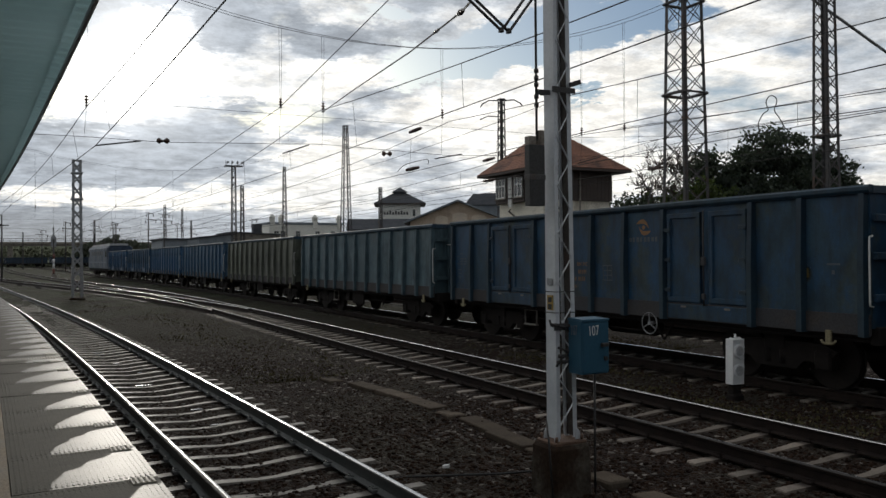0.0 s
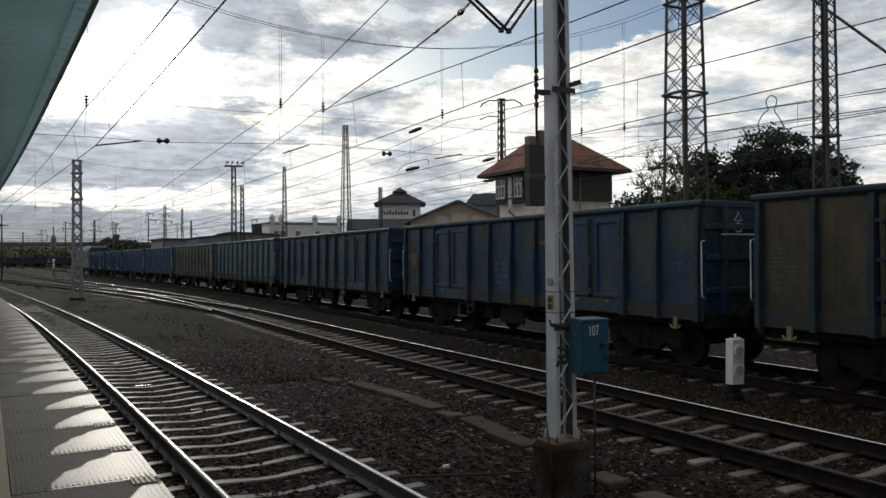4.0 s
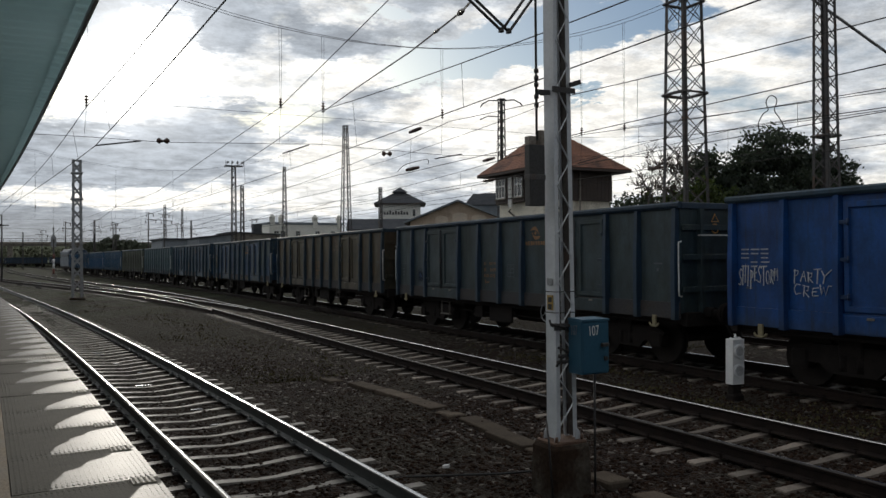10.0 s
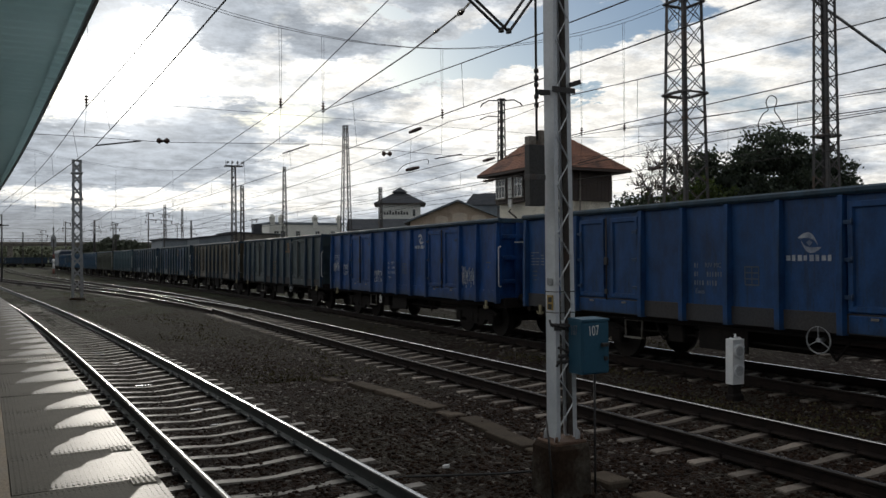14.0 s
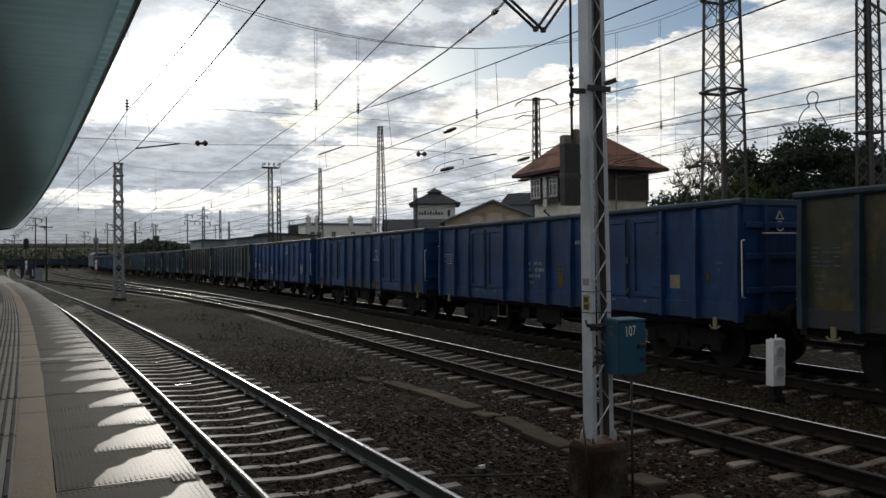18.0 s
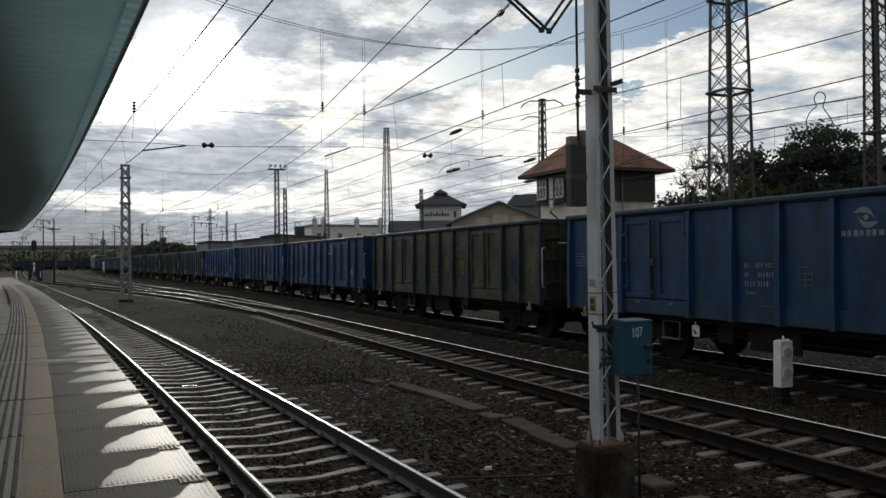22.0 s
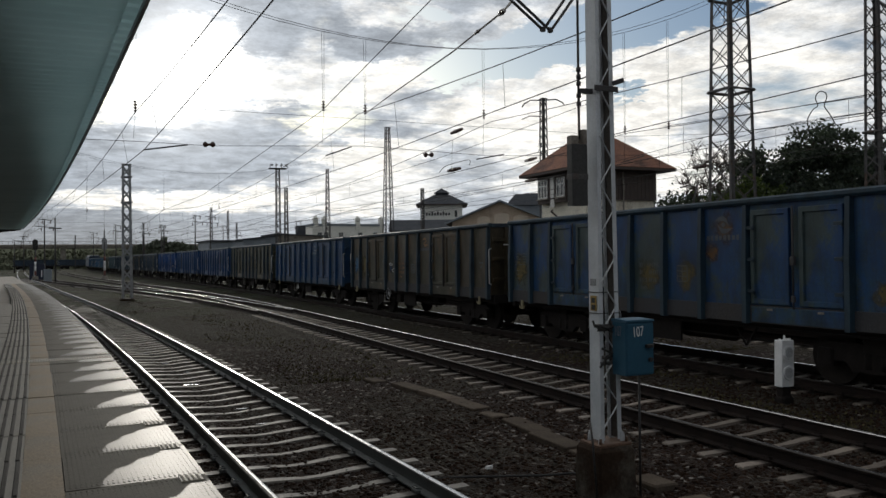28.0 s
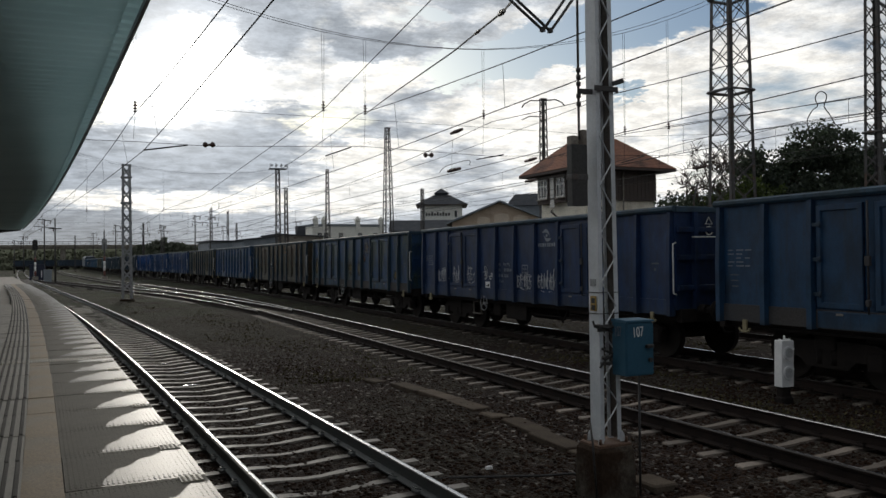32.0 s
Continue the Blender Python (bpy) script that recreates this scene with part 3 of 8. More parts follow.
PALE_SLEEPER = sleeper_mesh("sleeper", SLEEPER, GREY_SIDE)
EARTH_SLEEPER = sleeper_mesh("earthy_sleeper", EARTHY_SLEEPER, RAIL_SIDE)
DARK_SLEEPER = sleeper_mesh("old_sleeper", OLD_SLEEPER, RAIL_SIDE)
build_track("track_1", track_1, -30, 420, -11.594, 0.588, PALE_SLEEPER, RAIL_TOP, "platform track with shiny rails on pale concrete sleepers", 40, flank=GREY_SIDE)
build_track("track_2", track_2, -30, 330, -12.0, 0.6, EARTH_SLEEPER, RAIL_TOP, "middle track with shiny rails on earth-stained concrete sleepers", 34, EARTHY_SLEEPER)
build_track("track_3", track_3, -30, 420, -11.9, 0.6, DARK_SLEEPER, POLISHED_TOP, "freight track with rails on dark oily sleepers", 34)
build_track("track_4", lambda y: track_3(y) + 5.3, -30, 420, -1.1, 0.6, DARK_SLEEPER, POLISHED_TOP, "yard track beyond the train on dark sleepers", 26)
build_track("track_5", lambda y: track_3(y) + 9.6, -30, 420, -1.1, 0.6, DARK_SLEEPER, DULL_TOP, "far yard track on dark sleepers", 0)


build_track("track_6", branch, 34, 122, 46.0, 0.6, EARTH_SLEEPER, RAIL_TOP, "curved track that branches off towards the platform", 46)


# ---- platform ----
RIB = speckled("dark guide rib", (0.025, 0.024, 0.022), (0.045, 0.042, 0.038), 3.0, 60.0, 0.8, spec=0.2)


STUD_TILE = speckled("pale studded tile", (0.24, 0.215, 0.17), (0.32, 0.29, 0.235), 3.0, 60.0, 0.5, vary=0.1, spec=0.35)


def build_platform():
    """Edge slabs with a tactile lip, a yellow guide line, ribbed guide strips and plain slabs behind."""
    plat = tagged(empty("platform"), "station platform of grey concrete slabs with a worn yellow line", "platform", kind="structure")
    wall, fill = Geo(), Geo()
    ys = spread((-40, 70, 1.0), (70, 100, 5.0))
    wall.sweep([(-0.35, -0.3), (0.0, -0.3), (0.0, 0.60), (0.06, 0.62), (0.06, 0.665), (-0.35, 0.665)],
               [(Vector((platform_edge(y) - 0.06, y, 0)), Vector((1, 0, 0))) for y in ys])
    wall.put("edge_wall", CONCRETE, parent=plat)
    fill.sweep([(-9.0, -0.3), (-0.40, -0.3), (-0.40, 0.655), (-9.0, 0.655)], [(Vector((platform_edge(y), y, 0)), Vector((1, 0, 0))) for y in ys])
    fill.put("platform_core", CONCRETE, parent=plat)
    L = 0.962

    def slab(x0, x1, mat, kind):
        """A slab L long, slightly dished so that its sheen breaks up, with its relief on top."""
        g = Geo()
        nx, ny = 6, 6
        xs = [x0 + 0.001 + (x1 - x0 - 0.002) * i / nx for i in range(nx + 1)]
        yy = [-L / 2 + 0.005 + (L - 0.01) * j / ny for j in range(ny + 1)]
        base = len(g.v)
        for yv in yy:
            for xv in xs:
                e = 0.004 if yv in (yy[0], yy[-1]) else 0.0015 if xv in (xs[0], xs[-1]) else 0.0
                dish = 0.002 * ((yv / (L / 2)) ** 2 - 1)
                g.v.append((xv, yv, 0.76 - e + dish))
        n = nx + 1
        g.f = [(base + j * n + i, base + j * n + i + 1, base + (j + 1) * n + i + 1, base + (j + 1) * n + i) for j in range(ny) for i in range(nx)]
        g.m, g.s = [0] * len(g.f), [True] * len(g.f)
        r = [(xs[0], yy[0]), (xs[-1], yy[0]), (xs[-1], yy[-1]), (xs[0], yy[-1])]
        for a in range(4):
            p, q = r[a], r[(a + 1) % 4]
            g.face([(*p, 0.66), (*q, 0.66), (*q, 0.756), (*p, 0.756)])
        if kind == "studs":
            for i in range(26):
                for j in range(13):
                    x, y = x0 + 0.03 + (x1 - x0 - 0.06) * i / 25, -L / 2 + 0.06 + (L - 0.12) * j / 12
                    z = 0.757 + 0.002 * ((y / (L / 2)) ** 2 - 1)
                    s, t = 0.0085, 0.022
                    g.hexa([(x - s, y - t, z), (x + s, y - t, z), (x + s, y + t, z), (x - s, y + t, z)],
                           [(x - s * .5, y - t * .7, z + 0.0035), (x + s * .5, y - t * .7, z + 0.0035), (x + s * .5, y + t * .7, z + 0.0035), (x - s * .5, y + t * .7, z + 0.0035)])
        if kind == "ribs":
            for i in range(6):
                x = x0 + (x1 - x0) * (0.07, 0.24, 0.41, 0.58, 0.75, 0.92)[i]
                g.hexa([(x - 0.016, -L / 2 + 0.02, 0.756), (x + 0.016, -L / 2 + 0.02, 0.756), (x + 0.016, L / 2 - 0.02, 0.756), (x - 0.016, L / 2 - 0.02, 0.756)],
                       [(x - 0.009, -L / 2 + 0.03, 0.766), (x + 0.009, -L / 2 + 0.03, 0.766), (x + 0.009, L / 2 - 0.03, 0.766), (x - 0.009, L / 2 - 0.03, 0.766)], 1)
        return g.mesh("slab", mat, RIB)

    rows = [("edge_slab", -0.82, 0.0, TACTILE, "studs"), ("yellow_slab", -1.06, -0.82, YELLOW_SLAB, ""), ("guide_slab", -1.46, -1.06, SLAB, "ribs"),
            ("slab", -2.46, -1.46, SLAB, ""), ("slab", -3.46, -2.46, SLAB, ""), ("slab", -4.46, -3.46, SLAB, "")]
    # small studded corner tiles at the slab joints along the edge
    tile = Geo()
    tile.box(-0.14, -0.005, -0.075, 0.075, 0.757, 0.764, 0, 0.002)
    for i in range(4):
        for j in range(4):
            tile.box(-0.13 + 0.031 * i, -0.112 + 0.031 * i, -0.064 + 0.034 * j, -0.046 + 0.034 * j, 0.764, 0.769, 0, 0.003)
    tile_mesh = tile.mesh("corner_tile", STUD_TILE)
    for i in range(-4, 18):
        y = 4.86 + L * (i + 0.42)
        piece("corner_tile", tile_mesh, plat, pose(platform_edge(y) - 0.03, y, 0.0, 0, 0, math.degrees(-math.atan(platform_edge(y + 0.5) - platform_edge(y - 0.5)))))
    cross = Geo()   # a studded strip laid across the guide line
    for i in range(44):
        for j in range(6):
            x, y = -1.44 + 0.033 * i, -0.13 + 0.052 * j
            cross.box(x - 0.008, x + 0.008, y - 0.016, y + 0.016, 0.757, 0.767, 0, 0.003)
    cross.box(-1.46, -0.005, -0.16, 0.16, 0.752, 0.7585, 0, 0.002)
    strip = cross.put("cross_strip", STUD_TILE, parent=plat)
    strip.matrix_local = pose(platform_edge(12.55), 12.55, 0.0, 0, 0, 2.6)
    rnd = random.Random(9)
    for name, a, b, mat, kind in rows:
        me = slab(a, b, mat, kind)
        plain = slab(a, b, mat, "") if kind == "studs" else me
        y = 4.86 - 10 * L
        end = 60 if a > -2 else 30
        while y < end:
            x = platform_edge(y)
            d = platform_edge(y + 0.5) - platform_edge(y - 0.5)
            tilt = rnd.uniform(-0.25, 0.25)
            piece(name, me if y < 40 else plain, plat, pose(x, y, rnd.uniform(-0.002, 0.0), tilt, rnd.uniform(-0.2, 0.2), -math.degrees(math.atan(d))))
            y += L
    return plat


build_platform()


def canopy_edge(y):
    return platform_edge(y) - 0.17 - min(0.34, 0.0085 * max(0.0, y - 5.0))


def build_canopy():
    c = tagged(empty("platform_canopy"), "grey-green corrugated canopy roof over the platform", "canopy", kind="structure")
    y0, y1 = -14.0, 54.0
    # corrugated sheets: trapezoid ribs that run across the platform; the sheet overhangs the eave a little
    prof = [(0.0, 0.0), (0.09, 0.0), (0.12, 0.045), (0.21, 0.045)]
    pts = [(y0 + 0.24 * i + a, b) for i in range(int((y1 - y0) / 0.24)) for a, b in prof]
    n = len(pts)
    for name, near, far, low, high, thick in (("corrugated_eave", 0.0, -0.14, 4.2, 4.205, 0.012), ("soffit", -0.142, -7.4, 4.16, 4.06, 0.02)):
        g = Geo()
        for yy, b in pts:
            x = canopy_edge(yy)
            b *= 0.4 if name == "corrugated_eave" else 0.2
            g.v += [(x + near, yy, low + b), (x + far, yy, high + b)]
        g.f = [(2 * i, 2 * i + 2, 2 * i + 3, 2 * i + 1) for i in range(n - 1)]
        g.v += [(a, b, z + thick) for a, b, z in g.v]
        g.f += [(2 * n + 2 * i, 2 * n + 2 * i + 1, 2 * n + 2 * i + 3, 2 * n + 2 * i + 2) for i in range(n - 1)]
        g.f += [(2 * i, 2 * n + 2 * i, 2 * n + 2 * i + 2, 2 * i + 2) for i in range(n - 1)]
        g.m, g.s = [0] * len(g.f), [False] * len(g.f)
        g.put(name, CANOPY, parent=c)
    ys = spread((y0, y1, 1.0))
    deck = Geo()   # unseen black deck, added to block light over the inner part of the sheet
    rings = []      # it reaches further out over the far part of the platform, so the sheet darkens there
    for v in ys:
        x, out = canopy_edge(v), -1.5 + 1.44 * min(1.0, max(0.0, (v + 2.0) / 26.0)) ** 0.8
        rings.append([(x - 7.4, v, 5.2), (x - 7.4, v, 5.12), (x + out, v, 4.56), (x + out, v, 4.62)])
    deck.loft(rings)
    deck.put("roof_deck", BLACK, parent=c)
    f = Geo()
    f.sweep([(-0.03, 4.15), (0.0, 4.15), (0.0, 4.205), (-0.03, 4.205)], [(Vector((canopy_edge(v) + 0.005, v, 0)), Vector((1, 0, 0))) for v in ys])
    f.put("edge_trim", GALV, parent=c)
    e = Geo()   # beam and gutter that close the far end
    x = canopy_edge(y1)
    e.hexa([(x - 7.4, y1, 3.86), (x - 1.2, y1, 3.98), (x - 0.1, y1, 4.12), (x - 0.1, y1, 4.26), (x - 7.4, y1, 4.8)][::-1], [(x - 7.4, y1 + 0.16, 3.86), (x - 1.2, y1 + 0.16, 3.98), (x - 0.1, y1 + 0.16, 4.12), (x - 0.1, y1 + 0.16, 4.26), (x - 7.4, y1 + 0.16, 4.8)][::-1])
    e.put("end_beam", STEEL_DARK, parent=c)
    y = -10.0
    while y < 48:
        x = platform_edge(y) - 4.2
        p = Geo()
        p.box(x - 0.12, x + 0.12, y - 0.12, y + 0.12, 0.75, 4.2, 0, 0.015)
        p.put("column", CANOPY, parent=c)
        y += 9.5
    return c


build_canopy()


# ---- freight train ----
def paint(name, base, second, amount, seed, third=None, third_amount=0.0):
    """Weathered wagon paint: the coat, patches where another tone shows through, streaks of rust that run down, grey
    dirt at the foot, and a sheen in place of haze.
    """
    def build(k):
        place = k.add("ShaderNodeVectorMath", {"operation": "ADD"}, i0=k.coord, i1=(seed * 3.1, seed * 7.7, seed * 1.3))
        tall = k.add("ShaderNodeMapping", Vector=place, Scale=(1.0, 1.0, 0.55))
        patch = k.noise(tall, 0.9, 8.0, 0.66)
        grain = k.noise(place, 24.0, 4.0, 0.6)
        c = k.mix(k.ramp(k.noise(place, 0.35, 3.0), 0.3, 0.7), base, tuple(v * 0.72 for v in base))
        # the other tone fades in softly, broken up by fine scratches
        scuff = k.math("ADD", patch, k.math("MULTIPLY", k.math("SUBTRACT", k.noise(place, 9.0, 5.0, 0.7), 0.5), 0.22))
        c = k.mix(k.math("MULTIPLY", k.ramp(scuff, 0.62 - 0.3 * amount, 0.78 - 0.3 * amount), 0.75), c, second)
        if third:
            spot = k.math("ADD", k.noise(tall, 1.2, 7.0, 0.62, 4.4), k.math("MULTIPLY", k.math("SUBTRACT", k.noise(place, 7.0, 5.0, 0.7), 0.5), 0.25))
            c = k.mix(k.math("MULTIPLY", k.ramp(spot, 0.58 - 0.25 * third_amount, 0.70 - 0.25 * third_amount), 0.7), c, third)
        stretch = k.add("ShaderNodeMapping", Vector=place, Scale=(4.0, 5.0, 0.35))
        streak = k.noise(stretch, 2.2, 5.0, 0.6)
        c = k.mix(k.math("MULTIPLY", k.ramp(streak, 0.5, 0.7), 0.46), c, (0.024, 0.027, 0.032) if base[2] > base[0] else (0.036, 0.03, 0.028))
        pale = k.noise(k.add("ShaderNodeMapping", Vector=place, Scale=(6.0, 8.0, 0.3), Location=(3.0, 1.0, 2.0)), 2.6, 5.0, 0.65)
        c = k.mix(k.math("MULTIPLY", k.ramp(pale, 0.55, 0.73), 0.22), c, (0.08, 0.09, 0.095))
        sep = k.add("ShaderNodeSeparateXYZ", Vector=k.coord)
        c = k.mix(k.math("MULTIPLY", k.ramp(k.math("ADD", sep.outputs[2], k.math("MULTIPLY", patch, 0.5)), 1.5, 1.1), 0.55), c, (0.042, 0.042, 0.041))
        tone = k.math("MULTIPLY", k.ramp(grain, 0.2, 0.8, 0.84, 1.14), k.ramp(k.noise(tall, 3.2, 6.0, 0.62, 9.1), 0.3, 0.7, 0.66, 1.32))
        c = k.mix(1.0, c, k.add("ShaderNodeCombineColor", Red=tone, Green=tone, Blue=tone).outputs[0], "MULTIPLY")
        c = k.mix(1.0, c, (0.5, 0.76, 0.95) if base[2] > base[0] else (0.77, 0.765, 0.66), "MULTIPLY")
        # the sheen imitates the veil of light over the more distant wagons
        return surface(k, c, k.ramp(patch, 0.3, 0.7, 0.45, 0.7), 0, grain, 0.15, 0.004, 0.38, dust=0.16 if base[2] > base[0] else 0.12)
    return material(name, build)


UNDER = speckled("sooty underframe", (0.014, 0.012, 0.0115), (0.024, 0.0205, 0.019), 3.0, 50.0, 0.9, spec=0.15)
WHEEL = speckled("wheel steel", (0.015, 0.013, 0.012), (0.026, 0.022, 0.02), 3.0, 50.0, 0.8, spec=0.15)
GRAB = speckled("white grab rail", (0.6, 0.6, 0.58), (0.7, 0.7, 0.68), 5.0, 60.0, 0.5, 0, 0.05)
PALE_MARK = speckled("pale lettering", (0.3, 0.33, 0.38), (0.4, 0.43, 0.47), 5.0, 60.0, 0.6, dirt=(0.1, 0.13, 0.2), dirt_at=(0.48, 0.7))
FADED_MARK = speckled("faded lettering", (0.11, 0.135, 0.17), (0.16, 0.18, 0.22), 5.0, 60.0, 0.7)
DIM_MARK = speckled("dulled white lettering", (0.17, 0.2, 0.24), (0.23, 0.255, 0.29), 5.0, 60.0, 0.7, dirt=(0.1, 0.13, 0.17), dirt_at=(0.5, 0.7))
GHOST_MARK = speckled("nearly worn-off lettering", (0.06, 0.075, 0.09), (0.085, 0.1, 0.115), 5.0, 60.0, 0.7)
ORANGE_MARK = speckled("rusty orange lettering", (0.2, 0.11, 0.05), (0.26, 0.14, 0.06), 5.0, 60.0, 0.7, dirt=(0.2, 0.11, 0.05), dirt_at=(0.45, 0.7))
RUSTY_GHOST = speckled("worn-off rusty lettering", (0.1, 0.075, 0.055), (0.14, 0.1, 0.07), 5.0, 60.0, 0.7, dirt=(0.06, 0.05, 0.04), dirt_at=(0.45, 0.65))
STEP_STEEL = speckled("dusty step steel", (0.15, 0.142, 0.128), (0.21, 0.195, 0.172), 5.0, 50.0, 0.7, 0.1, dirt=(0.1, 0.075, 0.055))
STICKER = speckled("faded orange sticker", (0.5, 0.24, 0.06), (0.56, 0.3, 0.09), 5.0, 60.0, 0.6)
DARK_RIM = speckled("grimy handwheel", (0.06, 0.055, 0.05), (0.1, 0.09, 0.08), 5.0, 60.0, 0.7, 0.2)
SPRAY = speckled("silver spray paint", (0.5, 0.52, 0.54), (0.6, 0.61, 0.62), 5.0, 60.0, 0.5)

HALF, HW, Z0, Z1 = 6.27, 1.44, 1.06, 3.06
BAYS = (1.12, 0.95, 2.05, 1.1, 1.05, 1.05, 1.1, 2.05, 0.95, 1.12)   # widths along one side, from the leading end
PITCH = 13.7


def bay_edges():
    out = [HALF]
    for b in BAYS:
        out.append(out[-1] - b * 2 * HALF / sum(BAYS))
    return out


EDGES = bay_edges()


def wagon_meshes():
    """The shapes that all open wagons share. y runs along the wagon, its leading end at +y, z from the rail."""
    m = {}
    P = bpy.data.materials.new("wagon paint slot")
    t = 0.03
    g = Geo()   # side sheet, its outer face at x = 0
    g.box(-t, 0, -HALF, HALF, Z0, Z1)
    m["side_sheet"] = g.mesh("side_sheet", P)
    g = Geo()
    g.box(-HW + t, HW - t, -t, 0, Z0, Z1)
    m["end_sheet"] = g.mesh("end_sheet", P)
    g = Geo()
    g.box(-HW + t, HW - t, -HALF + t, HALF - t, Z0, Z0 + 0.06)
    m["floor"] = g.mesh("floor", P)
    g = Geo()   # rounded top rail
    prof = [(-0.05, -0.06), (0.055, -0.06), (0.085, -0.02), (0.085, 0.03), (0.055, 0.06), (-0.03, 0.06), (-0.05, 0.03)]
    for s in (-1, 1):
        pr = prof if s > 0 else [(-a, b) for a, b in prof][::-1]
        g.sweep(pr, [(Vector((s * HW, y, Z1)), Vector((1, 0, 0))) for y in (-HALF - 0.03, HALF + 0.03)])
        g.box(-HW, HW, s * HALF - 0.05, s * HALF + 0.07, Z1 - 0.06, Z1 + 0.05, 0, 0.012)
    m["top_rail"] = g.mesh("top_rail", P)
    g = Geo()   # an upright of the side: a hat section, wider at the foot
    g.hexa([(0, -0.07, Z0 - 0.12), (0.115, -0.048, Z0 - 0.12), (0.115, 0.048, Z0 - 0.12), (0, 0.07, Z0 - 0.12)],
           [(0, -0.07, Z0 + 0.92), (0.115, -0.048, Z0 + 0.92), (0.115, 0.048, Z0 + 0.92), (0, 0.07, Z0 + 0.92)])
    g.hexa([(0, -0.07, Z0 + 0.92), (0.115, -0.048, Z0 + 0.92), (0.115, 0.048, Z0 + 0.92), (0, 0.07, Z0 + 0.92)],
           [(0, -0.06, Z1 - 0.06), (0.075, -0.042, Z1 - 0.06), (0.075, 0.042, Z1 - 0.06), (0, 0.06, Z1 - 0.06)])
    m["post"] = g.mesh("post", P)
    g = Geo()   # pressed ledge along the foot of the side
    g.loft([[(x, y, z) for y, z in ((-HALF, Z0 - 0.1), (HALF, Z0 - 0.1), (HALF, Z0 + 0.2), (-HALF, Z0 + 0.2))] for x in (0.0, 0.03)])
    m["foot_band"] = g.mesh("foot_band", P)
    g = Geo()   # end wall stiffeners
    for x in (-0.95, 0.0, 0.95):
        g.hexa([(x - 0.07, 0, Z0), (x + 0.07, 0, Z0), (x + 0.05, 0.09, Z0), (x - 0.05, 0.09, Z0)],
               [(x - 0.07, 0, Z1 - 0.06), (x + 0.07, 0, Z1 - 0.06), (x + 0.05, 0.07, Z1 - 0.06), (x - 0.05, 0.07, Z1 - 0.06)])
    for z in (1.5, 2.1, 2.65):
        g.box(-1.4, 1.4, 0, 0.06, z - 0.05, z + 0.05, 0, 0.01)
    m["end_ribs"] = g.mesh("end_ribs", P)
    w = EDGES[2] - EDGES[3]
    lw = (w - 0.4) / 2
    g = Geo()   # one door leaf: a raised frame round a sunk panel, in one skin
    a, b, z0, z1 = -lw / 2, lw / 2, Z0 + 0.22, Z1 - 0.16

    def ring(x, e):
        return [(x, a + e, z0 + e), (x, b - e, z0 + e), (x, b - e, z1 - e), (x, a + e, z1 - e)]

    g.loft([ring(0.0, 0.0), ring(0.045, 0.0), ring(0.055, 0.012), ring(0.055, 0.085), ring(0.02, 0.1)])
    m["door"] = g.mesh("door", P)
    g = Geo()   # door lock bar and handle
    g.tube([(0.07, 0, z0 - 0.05), (0.07, 0, z1 + 0.02)], 0.018, 6)
    g.box(0.05, 0.10, -0.05, 0.05, 1.95, 2.10, 0, 0.012)
    g.box(0.05, 0.10, -0.04, 0.04, 1.35, 1.45, 0, 0.012)
    m["lock_bar"] = g.mesh("lock_bar", P)
    g = Geo()   # strap hinge of a door leaf
    g.box(0.05, 0.075, -0.11, 0.03, -0.03, 0.03, 0, 0.008)
    g.tube([(0.065, 0.045, -0.05), (0.065, 0.045, 0.05)], 0.018, 6)
    m["hinge"] = g.mesh("hinge", P)
    g = Geo()   # worn catch on the door sill
    g.box(0.045, 0.065, -0.06, 0.06, Z0 + 0.12, Z0 + 0.155, 0, 0.005)
    m["catch"] = g.mesh("catch", STEP_STEEL)
    g = Geo()   # hinged flap board under a door
    g.box(0.0, 0.045, -w / 2 + 0.1, w / 2 - 0.1, Z0 - 0.08, Z0 + 0.18, 0, 0.012)
    m["sill_flap"] = g.mesh("sill_flap", P)
    g = Geo()   # underframe: long sills, cross beams, buffer beams
    for s in (-1, 1):
        x = s * 1.22
        g.box(x - 0.05, x + 0.05, -HALF + 0.05, HALF - 0.05, 0.86, Z0, 0)
        g.box(x - 0.09, x + 0.09, -HALF + 0.05, HALF - 0.05, 0.84, 0.87, 0)
    for y in (-4.5, -2.2, 0, 2.2, 4.5):
        g.box(-1.17, 1.17, y - 0.09, y + 0.09, 0.82, Z0 - 0.01)
    g.box(-0.22, 0.22, -HALF, HALF, 0.78, Z0 - 0.02)
    for s in (-1, 1):
        g.box(-1.36, 1.36, s * HALF - 0.08, s * HALF + 0.08, 0.82, Z0 + 0.02, 0, 0.015)
    m["underframe"] = g.mesh("underframe", UNDER)
    g = Geo()   # brake rigging between the bogies: reservoir, rods, V hangers
    g.tube([(-0.6, -1.0, 0.66), (-0.6, 0.35, 0.66)], 0.19, 10)
    g.tube([(0.3, -3.2, 0.55), (0.3, 3.2, 0.58)], 0.028, 5)
    g.tube([(-1.1, -2.5, 0.62), (-1.1, 2.8, 0.64)], 0.022, 5)
    g.box(-1.25, -1.2, -0.2, 0.9, 0.45, 0.84, 0, 0.01)
    g.box(-1.2, -0.9, 1.35, 1.75, 0.5, 0.82, 0, 0.015)
    for y in (-1.8, 1.9):
        g.beam((-1.15, y - 0.25, 0.84), (-1.15, y, 0.5), 0.03)
        g.beam((-1.15, y + 0.25, 0.84), (-1.15, y, 0.5), 0.03)
    m["brake_gear"] = g.mesh("brake_gear", UNDER)
    g = Geo()   # bogie side frames and bolster
